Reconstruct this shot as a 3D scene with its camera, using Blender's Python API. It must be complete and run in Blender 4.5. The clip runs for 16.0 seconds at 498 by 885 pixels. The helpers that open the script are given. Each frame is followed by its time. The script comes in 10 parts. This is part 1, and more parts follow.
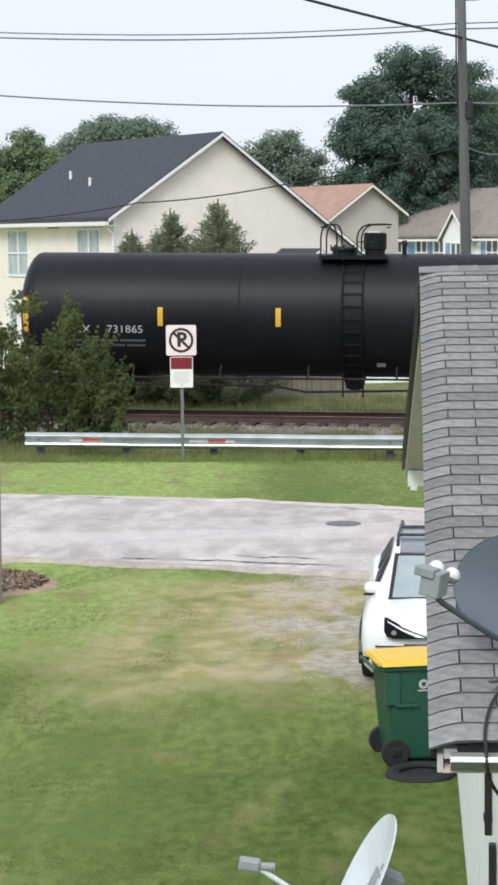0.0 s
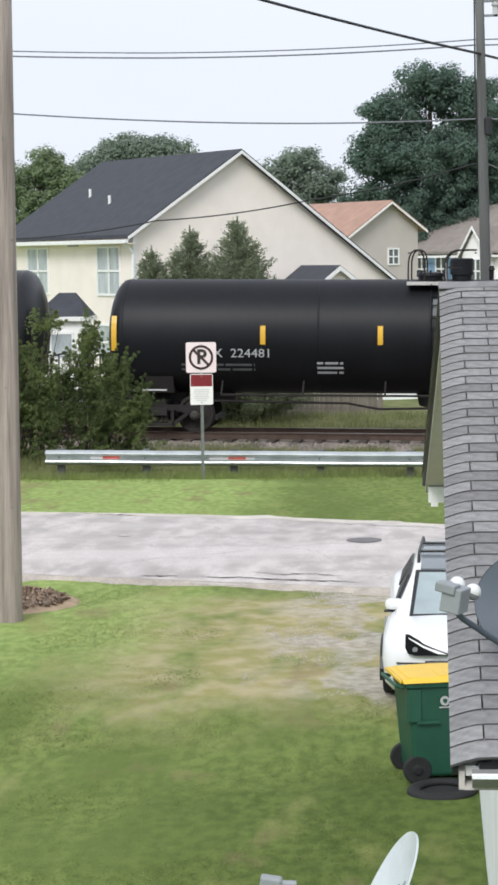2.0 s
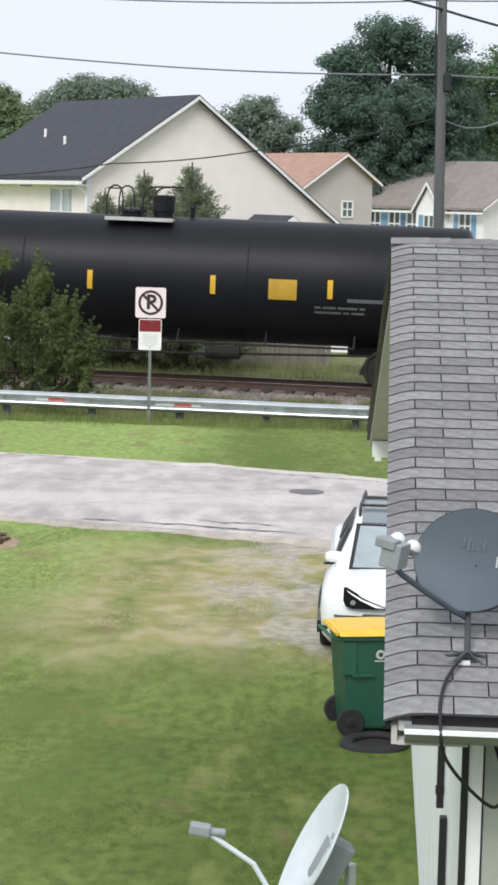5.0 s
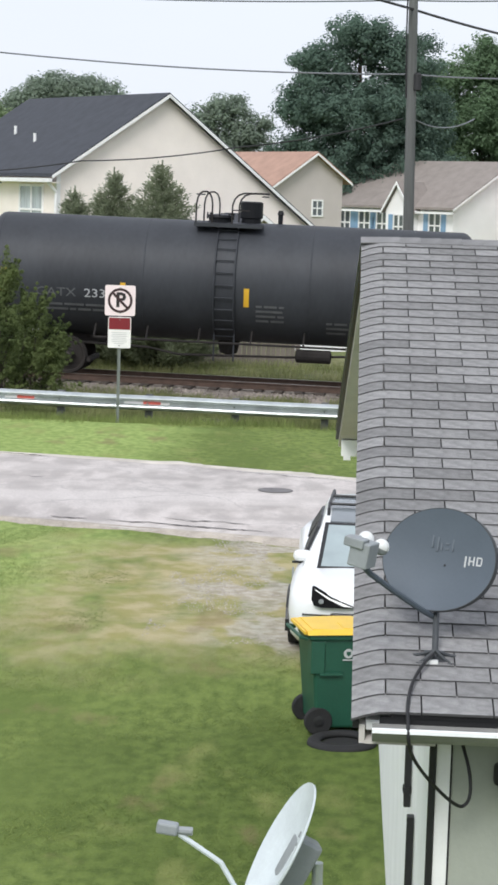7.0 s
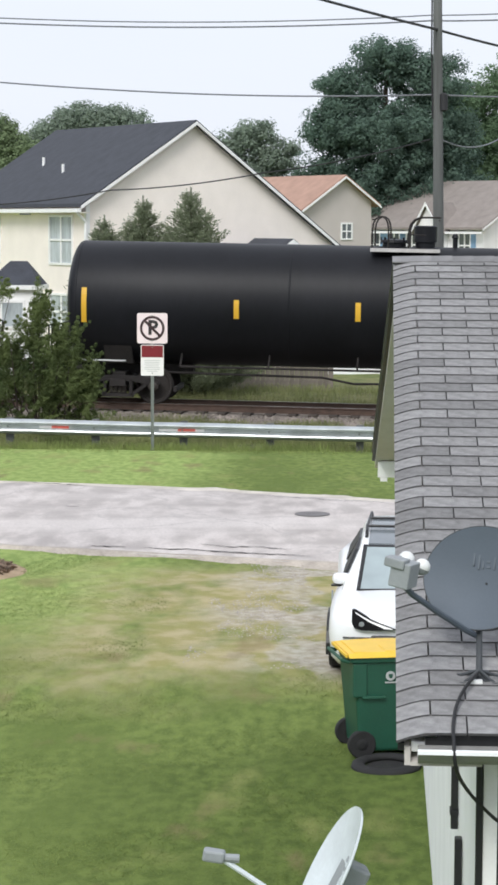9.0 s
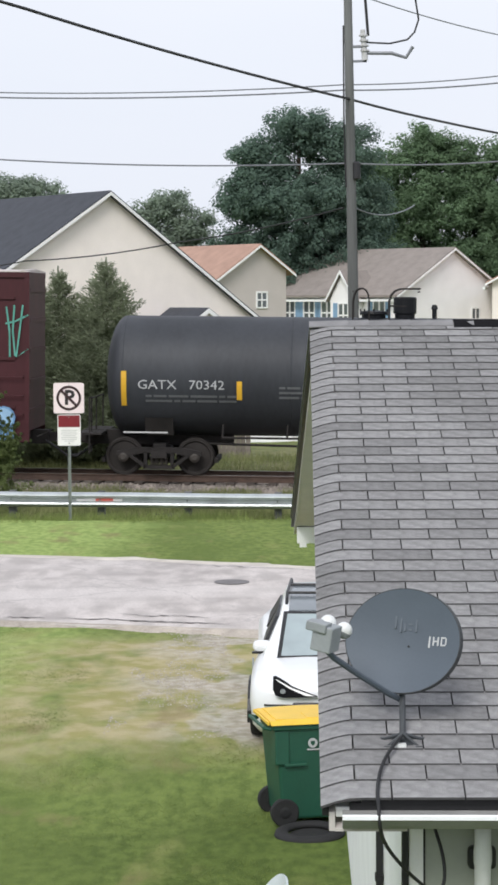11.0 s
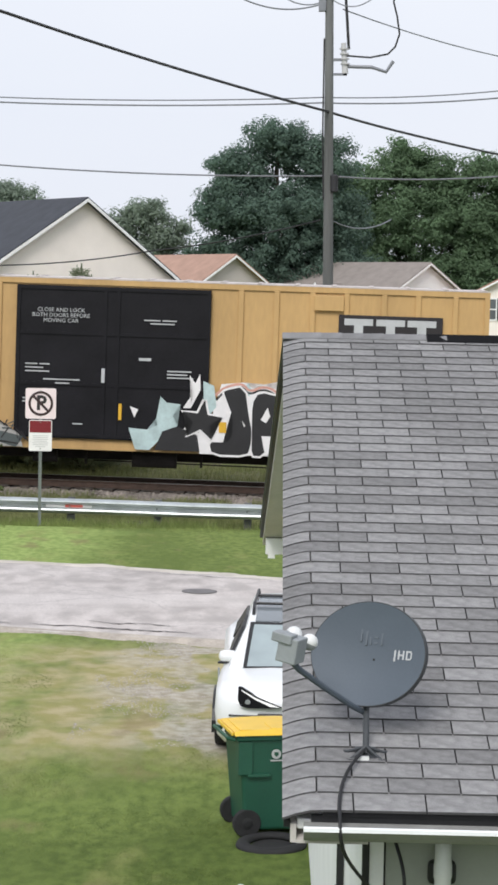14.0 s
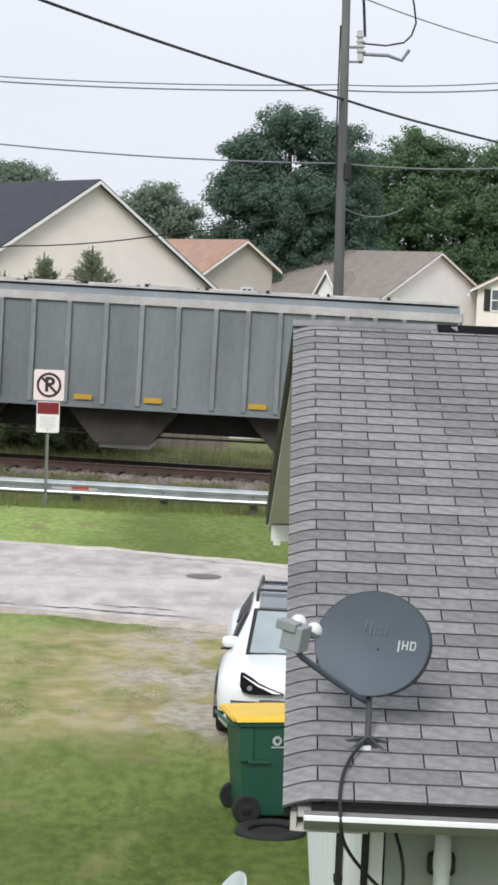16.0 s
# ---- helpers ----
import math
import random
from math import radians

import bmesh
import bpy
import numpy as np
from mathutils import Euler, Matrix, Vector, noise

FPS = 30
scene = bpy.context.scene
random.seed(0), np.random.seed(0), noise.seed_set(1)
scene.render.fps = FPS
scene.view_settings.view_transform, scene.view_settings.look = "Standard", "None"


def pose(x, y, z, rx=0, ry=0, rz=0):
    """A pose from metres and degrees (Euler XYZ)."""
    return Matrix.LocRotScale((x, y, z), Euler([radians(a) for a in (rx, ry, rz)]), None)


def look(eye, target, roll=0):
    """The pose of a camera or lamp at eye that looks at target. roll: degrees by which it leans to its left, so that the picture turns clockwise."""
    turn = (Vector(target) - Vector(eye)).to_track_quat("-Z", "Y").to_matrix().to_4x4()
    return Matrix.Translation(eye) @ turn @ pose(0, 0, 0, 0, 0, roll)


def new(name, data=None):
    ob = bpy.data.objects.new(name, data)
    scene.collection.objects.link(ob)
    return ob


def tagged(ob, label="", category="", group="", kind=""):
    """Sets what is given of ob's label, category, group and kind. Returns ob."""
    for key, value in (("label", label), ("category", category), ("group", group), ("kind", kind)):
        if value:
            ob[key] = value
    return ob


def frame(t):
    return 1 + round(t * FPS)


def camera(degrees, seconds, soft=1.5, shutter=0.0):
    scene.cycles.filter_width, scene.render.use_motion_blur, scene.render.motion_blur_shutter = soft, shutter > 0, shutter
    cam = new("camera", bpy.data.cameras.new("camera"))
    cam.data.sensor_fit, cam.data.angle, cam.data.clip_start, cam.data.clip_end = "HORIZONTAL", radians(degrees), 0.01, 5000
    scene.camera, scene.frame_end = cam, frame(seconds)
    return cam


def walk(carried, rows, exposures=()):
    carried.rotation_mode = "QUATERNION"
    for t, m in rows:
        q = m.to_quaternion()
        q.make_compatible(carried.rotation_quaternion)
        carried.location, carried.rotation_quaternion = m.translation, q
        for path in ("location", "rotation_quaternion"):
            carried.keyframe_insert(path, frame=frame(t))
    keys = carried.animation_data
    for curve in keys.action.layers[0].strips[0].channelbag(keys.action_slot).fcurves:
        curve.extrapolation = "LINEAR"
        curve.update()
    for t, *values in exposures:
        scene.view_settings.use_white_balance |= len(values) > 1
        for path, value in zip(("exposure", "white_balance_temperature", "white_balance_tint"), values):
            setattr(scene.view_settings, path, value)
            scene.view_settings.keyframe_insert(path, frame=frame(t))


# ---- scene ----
cam = camera(13.0, 16.0, soft=3.0)
PATH = [
    (0, (0.0179, -0.0989, 5.0350), (-1.4349, 19.7585, 3.1442), -0.65),
    (0.5, (0.0137, -0.0756, 5.0265), (-1.5677, 19.7947, 3.3921), -0.80),
    (1, (0.0154, -0.0842, 5.0342), (-1.6281, 19.7884, 3.4919), -0.98),
    (1.5, (0.0156, -0.0702, 5.0313), (-1.6265, 19.7978, 3.4292), -1.02),
    (2, (0.0192, -0.0822, 5.0312), (-1.6181, 19.7752, 3.2985), -0.91),
    (2.5, (0.0152, -0.0691, 5.0259), (-1.6420, 19.7753, 3.1677), -0.48),
    (3, (0.0152, -0.0692, 5.0335), (-1.6517, 19.7651, 3.0783), -0.05),
    (3.5, (0.0238, -0.0553, 5.0311), (-1.5787, 19.7764, 2.9974), 0.21),
    (4, (0.0173, -0.0655, 5.0306), (-1.4371, 19.7696, 2.9196), 0.75),
    (4.5, (0.0201, -0.0712, 5.0335), (-1.2586, 19.7669, 2.8392), 1.15),
    (7, (0.0187, -0.0691, 5.0335), (-0.8318, 19.7904, 2.8254), 1.81),
    (7.5, (0.0155, -0.0856, 5.0375), (-0.8449, 19.7737, 2.8316), 1.61),
    (8, (0.0065, -0.0916, 5.0334), (-0.9803, 19.7636, 2.8424), 1.18),
    (8.2, (0.0092, -0.0792, 5.0321), (-1.0729, 19.7727, 2.8566), 0.83),
    (10.3, (0.0051, 0.0569, 4.9872), (-0.9342, 19.9803, 3.5114), -0.67),
    (10.5, (0.0017, 0.0552, 4.9910), (-0.7473, 19.9909, 3.5749), -0.57),
    (11, (0.0001, 0.0421, 4.9902), (-0.4234, 19.9919, 3.6385), -0.32),
    (11.5, (0.0043, 0.0359, 4.9878), (-0.2061, 19.9912, 3.6684), -0.34),
    (12, (0.0043, 0.0383, 4.9892), (-0.1665, 19.9963, 3.7047), -0.32),
    (12.5, (0.0039, 0.0265, 4.9921), (-0.1717, 19.9870, 3.7488), -0.11),
    (13, (0.0087, 0.0458, 4.9853), (-0.1753, 20.0082, 3.7742), 0.20),
    (13.5, (0.0038, 0.0413, 4.9860), (-0.1699, 20.0036, 3.7703), 0.72),
    (14, (0.0046, 0.0363, 4.9898), (-0.1582, 19.9961, 3.7330), 1.11),
    (14.5, (0.0009, 0.0485, 4.9889), (-0.1372, 20.0061, 3.6939), 1.64),
    (15, (-0.0027, 0.0611, 4.9856), (-0.1075, 20.0171, 3.6644), 2.09),
    (15.5, (-0.0017, 0.0636, 4.9882), (-0.1206, 20.0187, 3.6529), 2.26),
    (16, (-0.0020, 0.0565, 4.9917), (-0.2244, 20.0070, 3.6042), 2.36),
]
walk(cam, [(t, look(eye, target, roll)) for t, eye, target, roll in PATH], exposures=[(0.0, 0.33, 6220, 9), (8.2, 0.35, 6220, 9), (10.5, 0.28, 6280, 10), (16.0, 0.24, 6300, 10)])

# ---------- light ----------
SUN_EL, SUN_AZ = 44.0, 198.0        # degrees; azimuth from north (+y) clockwise
world = bpy.data.worlds.new("overcast_sky")
scene.world = world
world.use_nodes = True
wn, wl = world.node_tree.nodes, world.node_tree.links
sky = wn.new("ShaderNodeTexSky")
sky.sky_type, sky.sun_disc = "NISHITA", False
sky.sun_elevation, sky.sun_rotation = radians(SUN_EL), radians(SUN_AZ)
sky.air_density, sky.dust_density, sky.ozone_density = 1.0, 3.0, 1.0
sky_gain = wn.new("ShaderNodeVectorMath")
sky_gain.operation = "SCALE"
sky_gain.inputs["Scale"].default_value = 0.06
wl.new(sky.outputs[0], sky_gain.inputs[0])
cloud_noise = wn.new("ShaderNodeTexNoise")
cloud_noise.inputs["Scale"].default_value = 1.6
cloud_noise.inputs["Detail"].default_value = 5
cloud_map = wn.new("ShaderNodeMapping")
cloud_map.inputs["Scale"].default_value = (1, 1, 3.0)
cloud_tc = wn.new("ShaderNodeTexCoord")
wl.new(cloud_tc.outputs["Generated"], cloud_map.inputs[0])
wl.new(cloud_map.outputs[0], cloud_noise.inputs["Vector"])
cloud_ramp = wn.new("ShaderNodeValToRGB")
cloud_ramp.color_ramp.elements[0].position, cloud_ramp.color_ramp.elements[1].position = 0.3, 0.75
cloud_ramp.color_ramp.elements[0].color = (0.74, 0.765, 0.84, 1)
cloud_ramp.color_ramp.elements[1].color = (0.83, 0.84, 0.88, 1)
wl.new(cloud_noise.outputs[0], cloud_ramp.inputs[0])
cloud_mix = wn.new("ShaderNodeMixRGB")
cloud_mix.inputs["Fac"].default_value = 0.88
wl.new(sky_gain.outputs[0], cloud_mix.inputs["Color1"])
wl.new(cloud_ramp.outputs[0], cloud_mix.inputs["Color2"])
wl.new(cloud_mix.outputs[0], wn["Background"].inputs["Color"])
wn["Background"].inputs["Strength"].default_value = 1.0
sun = new("sun", bpy.data.lights.new("sun", "SUN"))
sun.data.energy, sun.data.angle, sun.data.color = 1.9, radians(25), (1.0, 0.96, 0.9)
_d = Vector((math.sin(radians(SUN_AZ)) * math.cos(radians(SUN_EL)), math.cos(radians(SUN_AZ)) * math.cos(radians(SUN_EL)), math.sin(radians(SUN_EL))))
sun.matrix_world = look(_d * 100, (0, 0, 0))

# ---------- materials ----------
def mat(name, col, rough=0.7, metal=0.0, vary=0.12, scale=3.0, fine=40.0, bump=0.15, col2=None, spread=0.5, rand=0.0, island=0.0, stretch=(1, 1, 1), spec=0.5):
    """Two scales of noise over a base colour, with a fine bump."""
    m = bpy.data.materials.new(name)
    m.use_nodes = True
    n, l = m.node_tree.nodes, m.node_tree.links
    b = n["Principled BSDF"]
    b.inputs["Roughness"].default_value, b.inputs["Metallic"].default_value = rough, metal
    b.inputs["Specular IOR Level"].default_value = spec
    tc, mp = n.new("ShaderNodeTexCoord"), n.new("ShaderNodeMapping")
    mp.inputs["Scale"].default_value = stretch
    l.new(tc.outputs["Object"], mp.inputs[0])
    a, f = n.new("ShaderNodeTexNoise"), n.new("ShaderNodeTexNoise")
    a.inputs["Scale"].default_value, a.inputs["Detail"].default_value = scale, 6
    f.inputs["Scale"].default_value, f.inputs["Detail"].default_value = fine, 3
    l.new(mp.outputs[0], a.inputs["Vector"])
    l.new(mp.outputs[0], f.inputs["Vector"])
    add = n.new("ShaderNodeMath")
    add.operation = "MULTIPLY_ADD"
    add.inputs[1].default_value = 0.4
    l.new(f.outputs[0], add.inputs[0])
    l.new(a.outputs[0], add.inputs[2])
    rng = n.new("ShaderNodeMapRange")
    rng.inputs["From Min"].default_value, rng.inputs["From Max"].default_value = 0.7 - 0.5 * spread, 0.7 + 0.5 * spread
    l.new(add.outputs[0], rng.inputs["Value"])
    lo, hi = [max(0, c * (1 - vary)) for c in col], [min(1, c * (1 + vary)) for c in (col2 or col)]
    mx = n.new("ShaderNodeMixRGB")
    mx.inputs["Color1"].default_value, mx.inputs["Color2"].default_value = (*lo, 1), (*hi, 1)
    l.new(rng.outputs[0], mx.inputs["Fac"])
    last = mx.outputs[0]
    for amount, source in ((rand, "obj"), (island, "geo")):
        if amount:
            o = n.new("ShaderNodeObjectInfo") if source == "obj" else n.new("ShaderNodeNewGeometry")
            r2 = n.new("ShaderNodeMapRange")
            r2.inputs["To Min"].default_value, r2.inputs["To Max"].default_value = 1 - amount, 1 + amount
            l.new(o.outputs["Random" if source == "obj" else "Random Per Island"], r2.inputs["Value"])
            mu = n.new("ShaderNodeVectorMath")
            mu.operation = "SCALE"
            l.new(last, mu.inputs[0])
            l.new(r2.outputs[0], mu.inputs["Scale"])
            last = mu.outputs[0]
    l.new(last, b.inputs["Base Color"])
    if bump:
        bp = n.new("ShaderNodeBump")
        bp.inputs["Strength"].default_value, bp.inputs["Distance"].default_value = bump, 0.02
        l.new(f.outputs[0], bp.inputs["Height"])
        l.new(bp.outputs[0], b.inputs["Normal"])
    return m


def glass(name, col=(0.3, 0.36, 0.38), rough=0.08):
    m = mat(name, col, rough, 0.0, 0.15, 1.5, 5, 0.0, spec=1.0)
    return m


M_SHINGLE = mat("asphalt_shingle", (0.290, 0.286, 0.286), 0.95, 0, 0.34, 16, 170, 0.7, spread=0.6, rand=0.2, spec=0.25, stretch=(1, 1.3, 1))
M_SHINGLE_J = mat("asphalt_shingle_far", (0.290, 0.286, 0.286), 0.95, 0, 0.34, 16, 170, 0.7, spread=0.6, island=0.2, spec=0.25, stretch=(1, 1.3, 1))
M_CUT = mat("asphalt_cut_edge", (0.085, 0.083, 0.085), 0.95)
M_FELT = mat("roof_underlay", (0.030, 0.029, 0.031), 0.95)
M_CAP = mat("ridge_cap_shingle", (0.20, 0.198, 0.20), 0.95, 0, 0.2, 6, 120, 0.4, rand=0.12)
M_VENT = mat("black_ridge_vent", (0.008, 0.008, 0.009), 0.95, spec=0.1)
M_WHITE = mat("white_painted_trim", (0.84, 0.84, 0.83), 0.45, 0, 0.05, 4, 60, 0.08)
M_WALLW = mat("white_siding_paint", (0.89, 0.90, 0.90), 0.6, 0, 0.06, 2, 50, 0.1)
M_GREY_WALL = mat("grey_green_panel", (0.36, 0.38, 0.33), 0.6, 0, 0.07, 2, 40, 0.08)
M_SOFFIT = mat("greyed_soffit", (0.52, 0.49, 0.46), 0.7, 0, 0.1, 3, 30, 0.1)
# gutter face, darker than the gutter's lip
M_GUTTERF = mat("grey_gutter_face", (0.30, 0.30, 0.29), 0.6, 0, 0.12, 5, 60, 0.05)
M_GUTTER = mat("white_gutter_metal", (0.80, 0.82, 0.82), 0.35, 0, 0.06, 5, 60, 0.05)
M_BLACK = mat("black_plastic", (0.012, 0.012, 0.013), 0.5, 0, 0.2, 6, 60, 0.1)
M_RUBBER = mat("black_rubber", (0.016, 0.016, 0.017), 0.85, 0, 0.25, 8, 70, 0.3)
M_DISH = mat("grey_dish_paint", (0.085, 0.105, 0.132), 0.6, 0, 0.08, 4, 90, 0.02)
M_DISH2 = mat("pale_dish_paint", (0.60, 0.65, 0.67), 0.45, 0, 0.1, 7, 60, 0.05)
M_LNB = mat("grey_cast_plastic", (0.27, 0.29, 0.30), 0.5, 0, 0.1, 8, 60, 0.08)
M_LNBW = mat("white_cap_plastic", (0.72, 0.73, 0.72), 0.4, 0, 0.08, 8, 40, 0.05)
M_GALV = mat("galvanised_steel", (0.50, 0.53, 0.54), 0.40, 0.65, 0.2, 2.2, 30, 0.1)
M_STEELPOST = mat("weathered_sign_post", (0.22, 0.24, 0.23), 0.55, 0.5, 0.2, 4, 40, 0.1)
M_POLE = mat("weathered_grey_wood", (0.33, 0.28, 0.25), 0.9, 0, 0.42, 14, 70, 0.8, stretch=(1, 1, 0.04))
M_POLE2 = mat("tarred_grey_wood", (0.12, 0.125, 0.12), 0.9, 0, 0.25, 4, 20, 0.3, stretch=(1, 1, 0.07))
M_WIRE = mat("black_cable", (0.02, 0.02, 0.022), 0.6)
M_WIREG = mat("grey_aluminium_wire", (0.22, 0.23, 0.25), 0.5, 0.3)
M_SIGNP = mat("faded_pinkish_sign_face", (0.80, 0.68, 0.70), 0.45, 0, 0.05, 2, 30, 0.0)
M_SIGNW = mat("white_sign_face", (0.80, 0.78, 0.78), 0.4, 0, 0.05, 5, 40, 0.03)
M_SIGNR = mat("red_sign_face", (0.182, 0.010, 0.017), 0.4, 0, 0.1, 5, 40, 0.03)
M_SIGNK = mat("black_sign_paint", (0.02, 0.016, 0.018), 0.45, 0, 0.1, 5, 40, 0.03)
M_RINGRED = mat("faded_dark_ring", (0.035, 0.014, 0.016), 0.45)
M_BARGREY = mat("grey_small_print", (0.52, 0.52, 0.52), 0.5)
M_SAND = mat("sandy_road_edge", (0.56, 0.515, 0.46), 0.95, 0, 0.22, 2.5, 25, 0.4)
M_GRIT = mat("gritty_drive_edge", (0.41, 0.365, 0.315), 0.95, 0, 0.3, 2.5, 25, 0.5)
M_CRACK = mat("tarry_crack", (0.13, 0.12, 0.115), 0.95)
M_GRAVEL = mat("ballast_stone", (0.22, 0.19, 0.165), 0.95, 0, 0.35, 1.5, 14, 0.8, island=0.3)
M_RAIL = mat("rusty_rail_steel", (0.085, 0.055, 0.042), 0.7, 0.3, 0.3, 6, 50, 0.2)
M_RAILTOP = mat("polished_rail_head", (0.42, 0.41, 0.40), 0.3, 0.9, 0.1, 4, 30, 0.03)
M_TIE = mat("creosoted_timber", (0.060, 0.048, 0.040), 0.95, 0, 0.3, 4, 30, 0.4, rand=0.2)
M_TANK = mat("black_tank_paint", (0.010, 0.0105, 0.013), 0.46, 0, 0.3, 0.7, 9, 0.05, stretch=(1, 1, 0.35), spec=0.2)
M_TANKG = mat("dusty_black_tank_paint", (0.040, 0.043, 0.050), 0.55, 0, 0.25, 0.8, 10, 0.06, stretch=(1, 1, 0.35), spec=0.3)
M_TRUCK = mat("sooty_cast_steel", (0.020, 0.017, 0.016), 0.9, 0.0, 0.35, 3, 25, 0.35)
M_WHEEL = mat("dark_wheel_steel", (0.024, 0.020, 0.018), 0.8, 0.2, 0.3, 3, 25, 0.2)
M_BEAR = mat("bearing_cap_steel", (0.055, 0.048, 0.042), 0.7, 0.2, 0.2)
M_YELLOW = mat("yellow_reflective_tape", (0.72, 0.42, 0.035), 0.4, 0, 0.08, 3, 30, 0.03)
M_TANKSIGN = mat("dull_yellow_placard", (0.50, 0.31, 0.03), 0.5, 0, 0.12, 3, 30, 0.03)
M_TANKS = mat("satin_black_tank_paint", (0.014, 0.0145, 0.017), 0.36, 0, 0.3, 0.7, 9, 0.05, stretch=(1, 1, 0.35), spec=0.4)
M_STENCIL = mat("white_stencil_paint", (0.48, 0.49, 0.50), 0.6, 0, 0.12, 3, 30, 0.03)
M_STENCILG = mat("faded_grey_stencil", (0.115, 0.12, 0.125), 0.6, 0, 0.2, 3, 30, 0.03)
M_PINK = mat("faded_red_placard", (0.60, 0.20, 0.17), 0.5)
M_REFRED = mat("faded_red_reflector", (0.68, 0.13, 0.10), 0.45)
M_BROWN = mat("oxide_brown_paint", (0.0513, 0.0114, 0.0148), 0.6, 0, 0.28, 0.9, 12, 0.06, stretch=(1, 1, 0.3), spec=0.35)
M_OCHRE = mat("weathered_ochre_paint", (0.52, 0.33, 0.135), 0.6, 0, 0.16, 0.8, 12, 0.06, stretch=(1, 1, 0.25))
M_DOORK = mat("black_door_paint", (0.011, 0.0105, 0.013), 0.6, 0, 0.35, 1.2, 15, 0.06, spec=0.2)
M_CARROOF = mat("pale_galvanised_car_roof", (0.56, 0.50, 0.48), 0.6, 0.1, 0.2, 2, 20, 0.2)
M_HOPPER = mat("grey_hopper_paint", (0.178, 0.199, 0.210), 0.6, 0, 0.24, 0.9, 12, 0.06, stretch=(1, 1, 0.25))
M_HOPPERL = mat("pale_hopper_top", (0.47, 0.455, 0.45), 0.6, 0, 0.25, 1.5, 18, 0.08)
M_HOPRIB = mat("worn_hopper_rib", (0.225, 0.238, 0.242), 0.6, 0, 0.22, 1.5, 12, 0.06, stretch=(1, 1, 0.3))
M_HOPBAY = mat("dark_brown_bay_paint", (0.045, 0.038, 0.033), 0.8, 0, 0.3, 1.5, 12, 0.1)
M_BLUE_L = mat("faded_blue_stripe", (0.18, 0.19, 0.28), 0.6)
M_RED_L = mat("faded_red_stripe", (0.52, 0.13, 0.075), 0.6)
M_DARKTXT = mat("dark_brown_lettering", (0.045, 0.030, 0.020), 0.6)
M_G_TEAL = mat("graffiti_teal", (0.10, 0.33, 0.27), 0.5, 0, 0.25, 2.5, 14, 0.02)
M_G_PALE = mat("graffiti_pale_cyan", (0.46, 0.58, 0.58), 0.5, 0, 0.2, 2.5, 14, 0.02)
M_G_BLUE = mat("graffiti_blue", (0.15, 0.30, 0.52), 0.5, 0, 0.25, 2.5, 14, 0.02)
M_G_SLATE = mat("graffiti_slate", (0.085, 0.10, 0.10), 0.5, 0, 0.2, 2.5, 14, 0.02)
M_G_ROSE = mat("graffiti_rose", (0.35, 0.11, 0.15), 0.5, 0, 0.3, 2.5, 14, 0.02)
M_G_SILV = mat("graffiti_silver", (0.41, 0.395, 0.375), 0.5, 0, 0.2, 2.5, 14, 0.02)
M_G_BLK = mat("graffiti_black", (0.02, 0.019, 0.021), 0.5, 0, 0.2, 2.5, 14, 0.02)
M_SIDING = mat("cream_vinyl_siding", (0.88, 0.81, 0.745), 0.65, 0, 0.05, 1.2, 20, 0.03)
M_SIDING2 = mat("taupe_vinyl_siding", (0.52, 0.47, 0.44), 0.65, 0, 0.05, 1.2, 20, 0.03)
M_SIDINGW = mat("white_vinyl_siding", (0.90, 0.89, 0.88), 0.65, 0, 0.04, 1.2, 20, 0.03)
M_ROOFD = mat("charcoal_roof_shingle", (0.050, 0.054, 0.066), 0.95, 0, 0.16, 2.5, 16, 0.3)
M_ROOFT = mat("terracotta_roof_shingle", (0.38, 0.24, 0.185), 0.95, 0, 0.14, 2.0, 16, 0.3)
M_ROOFG = mat("taupe_roof_shingle", (0.25, 0.22, 0.20), 0.95, 0, 0.14, 2.0, 16, 0.3)
M_CURTAIN = mat("curtained_pane", (0.42, 0.46, 0.48), 0.25, 0, 0.3, 3, 12, 0.02, stretch=(1, 1, 0.2))
M_PANE = glass("window_glass", (0.10, 0.115, 0.125))
M_SHUTTER = mat("blue_shutter_paint", (0.22, 0.36, 0.52), 0.5)
M_FENCE = mat("grey_board_fence", (0.20, 0.175, 0.15), 0.9, 0, 0.25, 2, 20, 0.3, rand=0.15)
M_BARK = mat("bark", (0.075, 0.06, 0.048), 0.95, 0, 0.3, 4, 20, 0.5, stretch=(1, 1, 0.2))
M_LEAFD = mat("dark_tree_foliage", (0.135, 0.198, 0.155), 0.9, 0, 0.25, 0.5, 4, 0.0, island=0.04, spec=0.05)
M_LEAFM = mat("mid_tree_foliage", (0.16, 0.238, 0.135), 0.9, 0, 0.25, 0.5, 4, 0.0, island=0.05, spec=0.06)
# distance haze put into the leaf colour: paler and greyer
M_LEAFL = mat("haze_paled_foliage", (0.25, 0.305, 0.24), 0.9, 0, 0.2, 0.5, 4, 0.0, island=0.05, spec=0.06)
M_LEAFY = mat("light_tree_foliage", (0.21, 0.27, 0.15), 0.9, 0, 0.25, 0.5, 4, 0.0, island=0.05, spec=0.06)
M_LEAFC = mat("cedar_foliage", (0.245, 0.28, 0.18), 0.85, 0, 0.3, 1.0, 5, 0.0, island=0.14, spec=0.1)
M_LEAFB = mat("shrub_foliage", (0.105, 0.150, 0.070), 0.9, 0, 0.4, 0.8, 3, 0.0, col2=(0.18, 0.22, 0.085), island=0.08, spec=0.05)
M_BLADE = mat("grass_blade", (0.19, 0.25, 0.075), 0.8, 0, 0.25, 0.8, 6, 0.0, col2=(0.27, 0.32, 0.11), island=0.22, spec=0.2)
